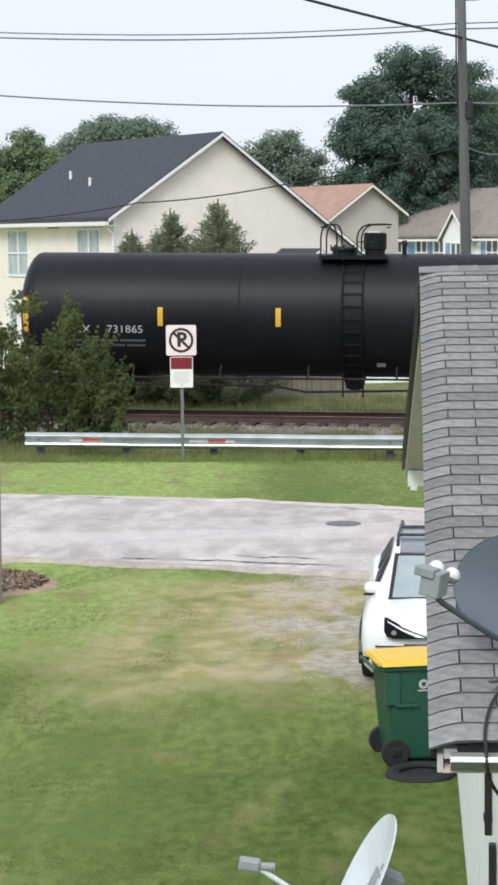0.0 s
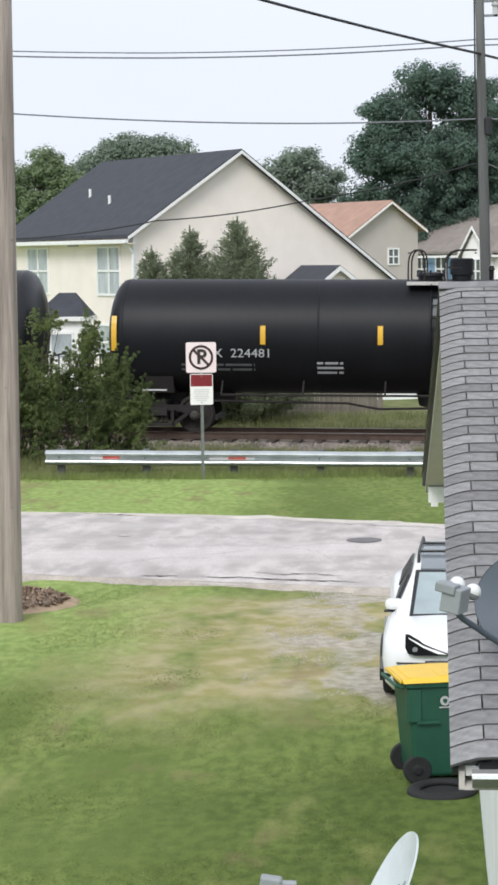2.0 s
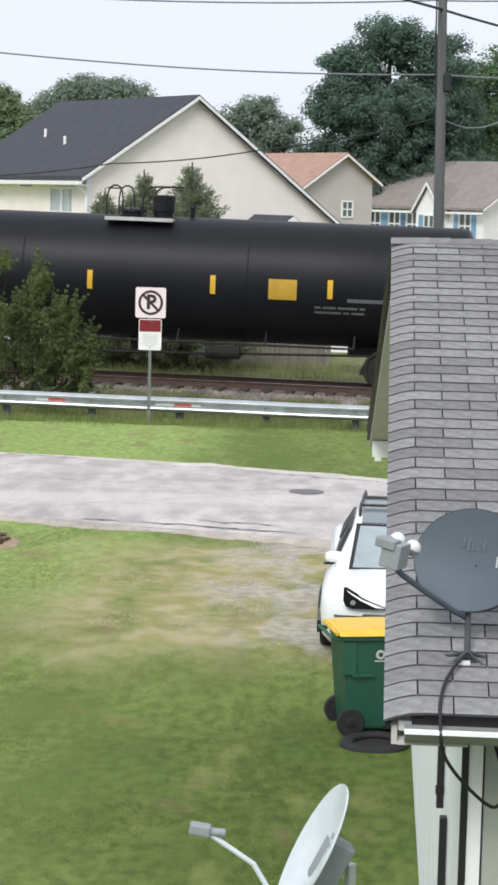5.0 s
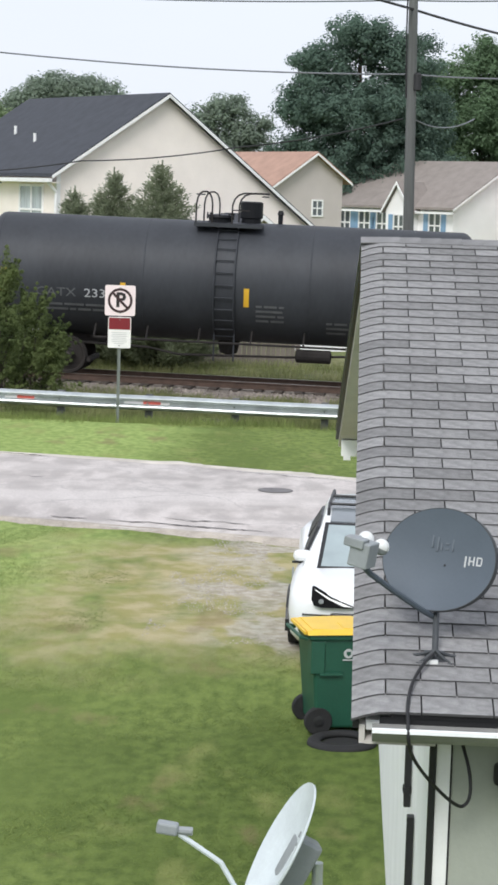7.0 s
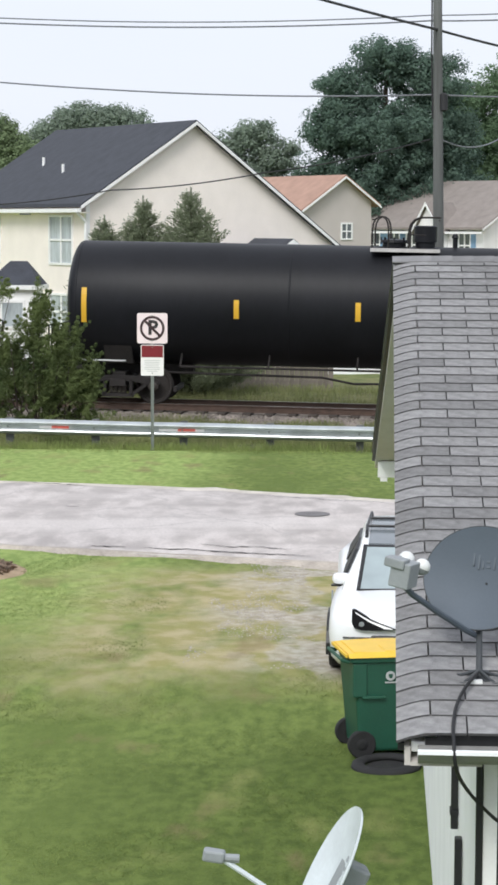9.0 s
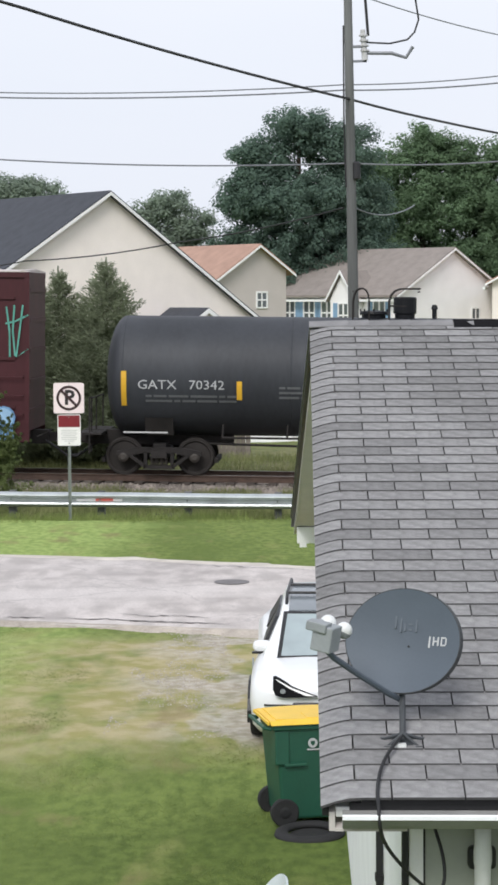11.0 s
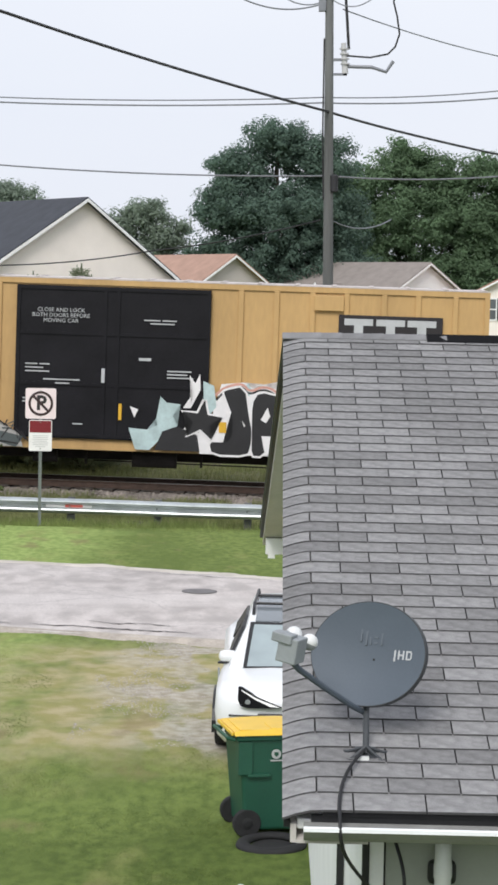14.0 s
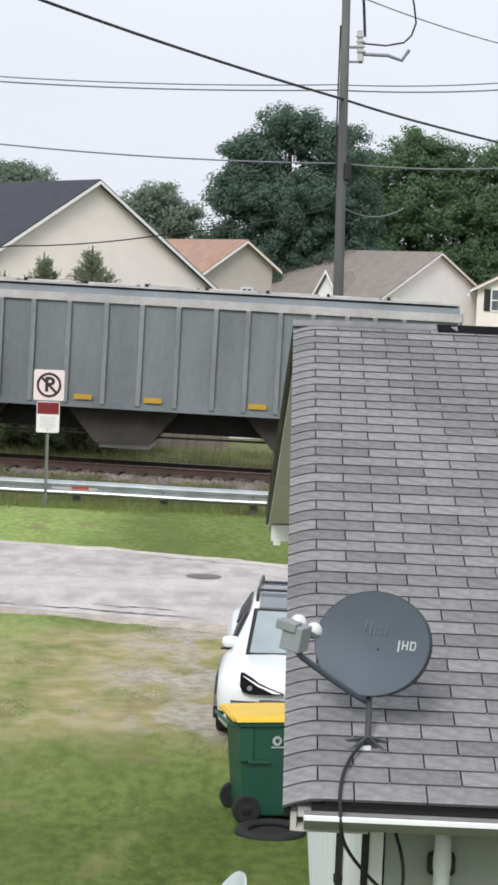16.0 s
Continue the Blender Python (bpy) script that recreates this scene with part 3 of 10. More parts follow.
def build_ground():
    xs = sorted(set([-2500, -900, -400, -150, -80, -50, -35] + [round(-28 + 0.5 * i, 2) for i in range(97)] + [22, 26, 32, 45, 70, 150, 400, 900, 2500]))
    ys = sorted(set([-300, -100, -40, -15, -5, 0] + [round(3 + 0.5 * i, 2) for i in range(160)] + [85, 90, 97, 105, 115, 130, 160, 250, 500, 1200, 3000]))
    V = [(x, y, ground_z(x, y) + (0.03 * (noise.noise((x * 0.8, y * 0.8, 0)) if abs(x) < 30 and 0 < y < 100 else 0))) for y in ys for x in xs]
    n = len(xs)
    F = [(j * n + i, j * n + i + 1, (j + 1) * n + i + 1, (j + 1) * n + i) for j in range(len(ys) - 1) for i in range(n - 1)]
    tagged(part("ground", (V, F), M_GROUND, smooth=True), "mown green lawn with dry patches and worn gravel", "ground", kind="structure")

    V, F = [], []
    xs = [-200, -60] + [-30 + 0.75 * i for i in range(70)] + [40, 120]
    cols = 9
    for x in xs:
        xx = max(-30, min(22, x))
        a, b = near_edge(xx), far_edge(xx)
        for k in range(cols):
            t = k / (cols - 1)
            y = a + (b - a) * t + (0.3 * noise.noise((x * 0.9, k, 3)) if k in (0, cols - 1) else 0)
            crown = 0.07 * (1 - (2 * t - 1) ** 2)
            V.append((x, y, ground_z(xx, a) * (1 - t) + ground_z(xx, b) * t + 0.045 + crown))
    m = len(V)
    V += [(x, y, z - 0.3) for x, y, z in V]
    for i in range(len(xs) - 1):
        for k in range(cols - 1):
            p = i * cols + k
            F.append((p, p + cols, p + cols + 1, p + 1))
        p, q = i * cols, i * cols + cols - 1
        F += [(p, m + p, m + p + cols, p + cols), (q, q + cols, m + q + cols, m + q)]
    road = tagged(part("road", (V, F), M_ROAD, smooth=False), "pale worn asphalt residential road with cracked edges", "road", kind="structure")
    bm = bmesh.new()
    lathe(bm, [(0.0, 0.28), (0.008, 0.27)], "z", 24, Matrix.Translation((-1.0, 33.9, 0.517)) @ Matrix.Diagonal((1, 1.0, 1, 1)))
    tagged(part("manhole_cover", bm, M_PATCH), "dark round iron cover set in the asphalt", "manhole cover")
    bm = bmesh.new()
    lathe(bm, [(0.0, 0.17), (0.008, 0.16)], "z", 20, Matrix.Translation((-4.85, 34.6, 0.512)))
    tagged(part("manhole_cover", bm, M_PATCH), "small dark iron cover set in the road", "manhole cover")
    # sandy edges, ragged against the grass
    for k, (edge, w) in enumerate(((far_edge, 0.85), (near_edge, 0.45))):
        V, F = [], []
        for i in range(130):
            x = -12 + 0.12 * i
            sgn = 1 if k == 0 else -1
            a = edge(x) - sgn * (0.30 + 0.22 * noise.noise((x * 1.7, k, 8)))
            c = edge(x) + sgn * (w * (0.45 + 0.9 * noise.noise((x * 0.9, k, 5)) + 0.5 * noise.noise((x * 3.1, k, 2))))
            for y, dz in ((a, 0.050), (edge(x), 0.056), (c, -0.02)):
                V.append((x, y, ground_z(x, y if dz < 0 else edge(x)) + dz))
        F = [(3 * i + j, 3 * i + 3 + j, 3 * i + 4 + j, 3 * i + 1 + j) for i in range(129) for j in (0, 1)]
        part("sandy_edge", (V, F), M_SAND if k == 0 else M_GRIT, road, "pale sandy edge")
    # open cracks
    for x0, x1, off, w, seed in ((-3.4, -0.9, 0.35, 0.035, 1), (-4.2, -3.6, 0.3, 0.03, 2), (-2.6, -1.2, 0.75, 0.025, 3), (-2.0, 0.4, 5.6, 0.02, 4), (-6.5, -5.0, 5.9, 0.02, 5)):
        V, n = [], 40
        for i in range(n + 1):
            x = x0 + (x1 - x0) * i / n
            y = near_edge(x) + off + 0.16 * noise.noise((x * 2.1, seed, 1)) + 0.05 * noise.noise((x * 9, seed, 4))
            a, b = near_edge(x), far_edge(x)
            t = (y - a) / (b - a)
            z = ground_z(x, a) * (1 - t) + ground_z(x, b) * t + 0.045 + 0.07 * (1 - (2 * t - 1) ** 2) + 0.012
            ww = w * (0.5 + abs(noise.noise((x * 5, seed, 7))) * 2) * min(1, 6 * i / n, 6 * (n - i) / n + 0.05)
            V += [(x, y - ww, z), (x, y + ww, z)]
        part("crack", (V, [(2 * i, 2 * i + 2, 2 * i + 3, 2 * i + 1) for i in range(n)]), M_CRACK, road, "dark open crack")
    return road


ROAD = build_ground()
RZ = 0.495
TRACK = pose(-2.95, 55.3, RZ, 0, 0.85, -2.0)       # a slight fall toward +x


def build_track():
    tr = thing("railway_track", "rusty steel rails on dark timber sleepers and ballast", "railway track", m=TRACK, kind="structure")
    for y in (-0.755, 0.755):
        bm = bmesh.new()
        prism_out = [(-0.07, -0.17), (0.07, -0.17), (0.07, -0.155), (0.012, -0.135), (0.012, -0.045), (0.035, -0.035), (0.035, -0.004), (-0.035, -0.004), (-0.035, -0.035), (-0.012, -0.045), (-0.012, -0.135), (-0.07, -0.155)]
        rot = Matrix.Translation((0, y, 0)) @ Matrix.Rotation(radians(90), 4, "Z")
        prism(bm, prism_out, -160, 160, rot)
        part("rail", bm, M_RAIL, tr)
        part("rail_head", boxes((-160, 160, y - 0.03, y + 0.03, -0.004, 0.0)), M_RAILTOP, tr, "polished running surface")
    tie = part("sleeper", boxes((-0.11, 0.11, -1.3, 1.3, -0.34, -0.165), bevel=0.012), M_TIE, tr)
    tie.matrix_basis = pose(-30, 0, 0)
    for i in range(1, 110):
        shared("sleeper", tie, tr, pose(-30 + 0.55 * i + 0.05 * math.sin(i * 7.1), 0.04 * math.sin(i * 3.3), 0.006 * math.sin(i * 5.0), 0, 0, 1.2 * math.sin(i * 2.7)))
    # ballast shoulder
    V, F = [], []
    prof = [(-2.9, -0.42), (-2.0, -0.26), (-1.3, -0.22), (0, -0.24), (1.3, -0.22), (2.0, -0.26), (3.2, -0.52)]
    xs = [-160] + [-32 + 0.4 * i for i in range(160)] + [160]
    for x in xs:
        for y, z in prof:
            V.append((x, y + 0.15 * noise.noise((x, y, 5)), z + 0.05 * noise.noise((x * 2.2, y * 2, 1))))
    n = len(prof)
    F = [(i * n + k, (i + 1) * n + k, (i + 1) * n + k + 1, i * n + k + 1) for i in range(len(xs) - 1) for k in range(n - 1)]
    tagged(part("ballast", (V, F), M_GRAVEL, tr, "grey-brown crushed stone"), kind="stuff")
    # loose stones on the near shoulder
    rng = np.random.default_rng(4)
    k = 4200
    x, y = rng.uniform(-9, 5, k), rng.uniform(-3.2, -1.15, k)
    z = np.interp(y, [-2.9, -2.0, -1.3], [-0.42, -0.26, -0.22])
    s = rng.uniform(0.025, 0.07, k)[:, None]
    c = np.stack([x, y, z], 1)
    base = np.array([(1, 0, 0), (0, 1, 0), (-1, 0, 0), (0, -1, 0), (0, 0, 0.8), (0, 0, -0.8)], float)
    V = (c[:, None, :] + base[None] * (s * rng.uniform(0.6, 1.3, (k, 3)))[:, None, :]).reshape(-1, 3)
    f = np.array([(0, 1, 4), (1, 2, 4), (2, 3, 4), (3, 0, 4), (1, 0, 5), (2, 1, 5), (3, 2, 5), (0, 3, 5)])
    F = (f[None] + 6 * np.arange(k)[:, None, None]).reshape(-1, 3)
    tagged(quads("ballast_stones", V, F, M_GRAVEL, tr), kind="stuff")


build_track()

# ---------- guard rail and sign ----------
def build_guard_rail():
    a, b = Vector((-7.95, 44.9, 0.0)), Vector((0.9, 44.3, 0.0))
    ang = math.degrees(math.atan2(b.y - a.y, b.x - a.x))
    L = (b - a).length
    g = thing("guard_rail", "galvanised W-beam guard rail with red and white reflectors", "guard rail", m=pose(a.x, a.y, 0.56, 0, 0.4, ang))
    # W profile: depth (toward the road) against height
    prof = [(0.0, 0.31), (-0.03, 0.305), (-0.095, 0.262), (-0.10, 0.24), (-0.088, 0.218), (0.0, 0.17), (0.0, 0.145), (-0.088, 0.098), (-0.10, 0.07), (-0.09, 0.045), (-0.03, 0.005), (0.0, 0.0)]
    z0 = 0.115
    V, F = [], []
    n = len(prof)
    xs = [0, 0.02] + [L * i / 12 for i in range(1, 13)]
    for x in xs:
        V += [(x, d, z0 + h + 0.004 * math.sin(x * 1.7)) for d, h in prof]
    m = len(V)
    V += [(x, d + 0.006, z) for x, d, z in V]
    for i in range(len(xs) - 1):
        for k in range(n - 1):
            p = i * n + k
            F.append((p, p + n, p + n + 1, p + 1))
            F.append((m + p, m + p + 1, m + p + n + 1, m + p + n))
    part("beam", (V, F), M_GALV, g)
    for x in (0.28, 2.1, 3.95, 5.75, 7.6):
        part("post", boxes((x - 0.075, x + 0.075, 0.11, 0.26, -0.5, 0.44), bevel=0.01), M_POLE2, g)
        part("spacer", boxes((x - 0.06, x + 0.06, 0.007, 0.11, 0.14, 0.40), bevel=0.008), M_POLE2, g)
        bm = bmesh.new()
        cyl(bm, (x, -0.03, z0 + 0.155), (x, -0.012, z0 + 0.155), 0.02, 0.015, 8)
        part("bolt", bm, M_STEELPOST, g)
    for x, w1 in ((0.95, 0.62), (3.46, 0.95)):
        part("reflector", boxes((x, x + w1, -0.018, -0.012, z0 + 0.10, z0 + 0.205)), M_SIGNW, g, "white reflective strip")
        part("reflector", boxes((x + w1 * 0.42, x + w1 * 0.42 + 0.36, -0.023, -0.0175, z0 + 0.096, z0 + 0.21)), M_REFRED, g, "faded red reflective strip")


build_guard_rail()


def build_sign():
    s = thing("no_parking_sign", "no-parking sign above a red and white notice on a steel post", "road sign", m=pose(-4.51, 43.5, 0.50))
    bm = bmesh.new()
    prism(bm, [(-0.03, 0), (0.03, 0), (0.03, 2.74), (-0.03, 2.74)], 0.0, 0.012)
    box(bm, -0.03, -0.022, -0.02, 0.0, -0.3, 2.74)
    box(bm, 0.022, 0.03, -0.02, 0.0, -0.3, 2.74)
    part("post", bm, M_STEELPOST, s)

    def plate(x0, x1, z0, z1, r):
        pts = []
        for cx, cz, a0 in ((x1 - r, z1 - r, 0), (x0 + r, z1 - r, 90), (x0 + r, z0 + r, 180), (x1 - r, z0 + r, 270)):
            pts += [(cx + r * math.cos(radians(a0 + 22.5 * i)), cz + r * math.sin(radians(a0 + 22.5 * i))) for i in range(5)]
        return pts

    bm = bmesh.new()
    prism(bm, plate(-0.305, 0.305, 2.145, 2.755, 0.04), -0.026, -0.022)
    p = part("sign_plate", bm, M_SIGNP, s, "white square plate with a black P in a slashed ring")
    c = Vector((0.0, 0, 2.45))
    bm = bmesh.new()
    ro, ri, k = 0.248, 0.198, 40
    vo = [bm.verts.new((c.x + ro * math.cos(2 * math.pi * i / k), -0.030, c.z + ro * math.sin(2 * math.pi * i / k))) for i in range(k)]
    vi = [bm.verts.new((c.x + ri * math.cos(2 * math.pi * i / k), -0.030, c.z + ri * math.sin(2 * math.pi * i / k))) for i in range(k)]
    for i in range(k):
        bm.faces.new((vo[i], vo[(i + 1) % k], vi[(i + 1) % k], vi[i]))
    part("ring", bm, M_RINGRED, p, "dark faded ring")
    lettering("letter", "P", 0.40, M_SIGNK, p, pose(0.01, -0.031, 2.45), bold=0.012)
    bm = bmesh.new()
    prism(bm, [(-0.225, -0.025), (0.225, -0.025), (0.225, 0.025), (-0.225, 0.025)], -0.037, -0.0345, Matrix.Translation(c) @ Matrix.Rotation(radians(45), 4, "Y"))
    part("slash", bm, M_RINGRED, p, "dark faded diagonal bar")
    bm = bmesh.new()
    prism(bm, plate(-0.23, 0.23, 1.50, 2.12, 0.03), -0.026, -0.022)
    q = part("notice_plate", bm, M_SIGNW, s, "white notice plate with a dark red head")
    part("notice_head", boxes((-0.215, 0.215, -0.030, -0.0262, 1.87, 2.105)), M_SIGNR, q, "dark red band")
    for i in range(7):
        w = (0.16, 0.15, 0.16, 0.13, 0.155, 0.15, 0.10)[i]
        part("print_bar", boxes((-w, w, -0.030, -0.0262, 1.80 - 0.036 * i, 1.813 - 0.036 * i)), M_BARGREY, q)
    for z in (2.70, 2.20, 2.07, 1.55):
        bm = bmesh.new()
        cyl(bm, (0, -0.036, z), (0, -0.02, z), 0.012, 0.012, 8)
        part("bolt", bm, M_STEELPOST, s)


build_sign()

# ---------- poles and wires ----------
def build_poles():
    p = thing("utility_pole", "weathered grey wooden utility pole on the lawn", "utility pole", m=pose(-5.465, 27.85, 0.24, 0, 0.55, 0))
    bm = bmesh.new()
    lathe(bm, [(-0.6, 0.18), (0, 0.177), (3, 0.17), (7, 0.158), (11, 0.142)], "z", 20)
    part("shaft", bm, M_POLE, p, smooth=True)
    for z, a in ((1.55, -60), (3.1, -80), (5.0, -40), (6.3, -75)):
        bm = bmesh.new()
        r = 0.174 - 0.002 * z
        d = Vector((math.cos(radians(a)), math.sin(radians(a)), 0))
        cyl(bm, d * (r - 0.02) + Vector((0, 0, z)), d * (r + 0.012) + Vector((0, 0, z)), 0.014, 0.014, 8)
        part("bolt", bm, M_STEELPOST, p)
    p = thing("utility_pole", "dark weathered wooden utility pole with a cut-out arm beyond the track", "utility pole", m=pose(1.735, 62.0, -0.3, 0, -0.9, 0))
    bm = bmesh.new()
    lathe(bm, [(-0.6, 0.17), (0, 0.165), (5, 0.15), (10, 0.13), (15, 0.11)], "z", 16)
    part("shaft", bm, M_POLE2, p, smooth=True)
    bm = bmesh.new()
    box(bm, -0.30, -0.10, -0.12, 0.12, 13.55, 13.95)
    part("terminal_box", bm, M_WIREG, p)
    part("bracket", boxes((0.10, 0.65, -0.05, 0.05, 12.05, 12.12), (0.10, 0.65, -0.05, 0.05, 11.65, 11.71), (0.55, 0.65, -0.05, 0.05, 11.65, 12.15)), M_WIREG, p, "grey steel bracket")
    bm = bmesh.new()
    cyl(bm, (0.6, 0, 11.70), (0.55, 0, 12.55), 0.09, 0.07, 10)
    for k in range(4):
        cyl(bm, (0.6 - 0.01 * k, 0, 11.95 + 0.14 * k), (0.6 - 0.01 * k, 0, 11.99 + 0.14 * k), 0.13, 0.13, 10)
    part("insulator", bm, M_BARGREY, p)
    part("switch_arm", tube(bmesh.new(), [(0.6, 0, 12.20), (1.3, 0, 12.15), (1.8, 0, 12.25), (2.0, 0, 12.45), (2.12, 0, 12.8), (2.05, 0, 13.3), (1.95, 0, 13.7), (2.1, 0, 14.3)], 0.026), M_WIRE, p)
    part("cutout", tube(bmesh.new(), [(0.65, 0, 11.90), (1.35, 0, 11.88), (1.75, 0, 11.75), (1.95, 0, 12.05)], 0.05), M_WIREG, p)
    part("riser", tube(bmesh.new(), [(0.55, 0, 12.50), (0.5, -0.02, 13.30), (0.42, -0.02, 14.50)], 0.04), M_WIRE, p)
    part("riser", tube(bmesh.new(), [(-0.15, -0.03, 8.3), (-0.17, -0.03, 10.3), (-0.14, 0, 12.80)], 0.022), M_WIRE, p)
    bm = bmesh.new()
    lathe(bm, [(8.5, 0.06), (8.52, 0.11), (8.95, 0.11), (9.0, 0.06)], "z", 12, Matrix.Translation((0.16, -0.12, 0)))
    part("splice_case", bm, M_WIRE, p)
    for ob in p.children:
        if ob.name.split(".")[0] in ("bracket", "insulator", "switch_arm", "cutout"):
            ob.matrix_basis = pose(-0.15, 0, 0.12)


build_poles()


def wire(label, pts, r, material=M_WIRE, sag=0.0):
    """A hanging line through its supports."""
    P = []
    for a, b in zip(pts, pts[1:]):
        a, b = Vector(a), Vector(b)
        for i in range(20):
            t = i / 20
            P.append(a.lerp(b, t) - Vector((0, 0, sag * 4 * t * (1 - t))))
    P.append(Vector(pts[-1]))
    tagged(part("overhead_wire", tube(bmesh.new(), P, r, 6), material), label, "overhead wire", "overhead wires")
wire("thick black overhead cable running down past the pole", [(-9.5, 40.0, 11.62), (-5.75, 47.41, 11.14), (-2.4, 54.01, 10.74), (1.5, 61.8, 10.45)], 0.04, sag=0.02)
wire("thick black overhead cable running down past the pole", [(1.5, 61.8, 10.45), (4.06, 66.8, 10.27), (8.3, 75.2, 10.17)], 0.04, sag=0.02)
wire("thin grey overhead conductor", [(-18, 62, 11.25), (-7.6, 62, 10.69), (1.35, 62, 10.85), (6.55, 62, 11.15)], 0.018, M_WIREG, 0.08)
wire("thin grey overhead conductor", [(-18, 62, 11.10), (-7.6, 62, 10.55), (1.35, 62, 10.7), (6.55, 62, 10.95)], 0.022, M_WIREG, 0.08)
wire("thin grey telephone line", [(-18, 62, 9.75), (-7.6, 62, 8.79), (1.6, 62, 8.66), (6.55, 62, 8.75)], 0.022, M_WIREG, 0.1)
wire("thin black service line", [(-14, 73, 5.6), (-8.6, 70, 6.1), (-3.58, 68, 6.62), (1.4, 62, 7.42)], 0.02, M_WIRE, 0.1)
wire("thin grey service line", [(1.7, 62, 7.42), (3.6, 66, 7.63)], 0.02, M_WIREG, 0.25)
wire("thin grey overhead conductor", [(1.9, 61.9, 13.3), (7.5, 72.0, 13.2)], 0.02, M_WIREG, 0.1)
wire("looped grey jumper wire", [(1.32, 61.95, 13.5), (-0.4, 61.9, 14.2)], 0.018, M_WIREG, 0.35)
wire("looped grey jumper wire", [(1.55, 61.9, 13.6), (3.1, 61.8, 14.0)], 0.016, M_WIREG, 0.4)
wire("looped grey jumper wire", [(-1.3, 61.5, 13.68), (1.32, 61.95, 13.45)], 0.022, M_WIREG, 0.3)

# ---------- train ----------
SPEED = 9.42


def wheelset():
    bm = bmesh.new()
    for s in (-1, 1):
        c = 0.755 * s
        lathe(bm, [(c - 0.045 * s, 0.12), (c - 0.07 * s, 0.45), (c - 0.06 * s, 0.485), (c - 0.035 * s, 0.485), (c - 0.03 * s, 0.462), (c + 0.07 * s, 0.455), (c + 0.07 * s, 0.40), (c + 0.03 * s, 0.37), (c + 0.045 * s, 0.14)], "y", 28)
    cyl(bm, (0, -0.95, 0), (0, 0.95, 0), 0.08, seg=12)
    return bm


def bearing():
    bm = bmesh.new()
    lathe(bm, [(-0.86, 0.10), (-0.97, 0.13), (-1.04, 0.13), (-1.06, 0.10), (-1.085, 0.06)], "y", 16)
    for k in range(3):
        t = 2 * math.pi * k / 3
        cyl(bm, (0.055 * math.cos(t), -1.05, 0.055 * math.sin(t)), (0.055 * math.cos(t), -1.09, 0.055 * math.sin(t)), 0.018, seg=6)
    return bm


MESH = {}


def mesh_part(key, make, material, parent, m=None, label="", smooth=False):
    """A part whose mesh is made once and shared by its repeats."""
    if key not in MESH:
        ob = part(key, make(), material, parent, label, smooth)
        MESH[key] = ob
    else:
        ob = new(key, MESH[key].data)
        ob.parent = parent
        if label:
            tagged(ob, label)
    if m is not None:
        ob.matrix_basis = m
    return ob


def truck_frame():
    bm = bmesh.new()
    for y0, y1 in ((-1.06, -0.93), (0.93, 1.06)):
        top = [(-1.06, 0.50), (-1.06, 0.60), (-0.80, 0.66), (-0.45, 0.70), (0.45, 0.70), (0.80, 0.66), (1.06, 0.60), (1.06, 0.50), (0.75, 0.48), (0.40, 0.56), (-0.40, 0.56), (-0.75, 0.48)]
        prism(bm, top, y0, y1)
        prism(bm, [(-0.80, 0.50), (-0.66, 0.50), (-0.30, 0.24), (-0.36, 0.17)], y0, y1)
        prism(bm, [(0.80, 0.50), (0.66, 0.50), (0.30, 0.24), (0.36, 0.17)], y0, y1)
        prism(bm, [(-0.40, 0.16), (0.40, 0.16), (0.36, 0.25), (-0.36, 0.25)], y0, y1)
        for s in (-1, 1):
            prism(bm, [(0.29 * s, 0.24), (0.37 * s, 0.24), (0.37 * s, 0.58), (0.29 * s, 0.58)], y0, y1)
    box(bm, -0.20, 0.20, -1.12, 1.12, 0.44, 0.62)
    box(bm, -0.16, 0.16, -0.9, 0.9, 0.60, 0.78)
    return bm


def springs():
    bm = bmesh.new()
    for y in (-1.0,):
        for x in (-0.17, -0.06, 0.06, 0.17):
            pts = [(x + 0.05 * math.cos(t), y + 0.05 * math.sin(t), 0.25 + 0.19 * t / (8 * math.pi)) for t in [k * math.pi / 4 for k in range(33)]]
            tube(bm, pts, 0.014, 4)
    return bm


WHEELS = []


def truck(car, x):
    t = mesh_part("truck", truck_frame, M_TRUCK, car, pose(x, 0, 0))
    for turn in (0, 180):
        mesh_part("spring_nest", springs, M_BEAR, t, pose(0, 0, 0, 0, 0, turn))
    for dx in (-0.89, 0.89):
        w = mesh_part("wheelset", wheelset, M_WHEEL, t, pose(dx, 0, 0.457), smooth=False)
        for turn in (0, 180):
            mesh_part("bearing_cap", bearing, M_BEAR, t, pose(dx, 0, 0.457, 0, 0, turn))
        WHEELS.append((w, dx))
    for dx in (-1.41, -0.51, 0.51, 1.41):
        mesh_part("brake_beam", lambda: boxes((-0.04, 0.04, -0.8, 0.8, 0.31, 0.43)), M_TRUCK, t, pose(dx, 0, 0))
    return t


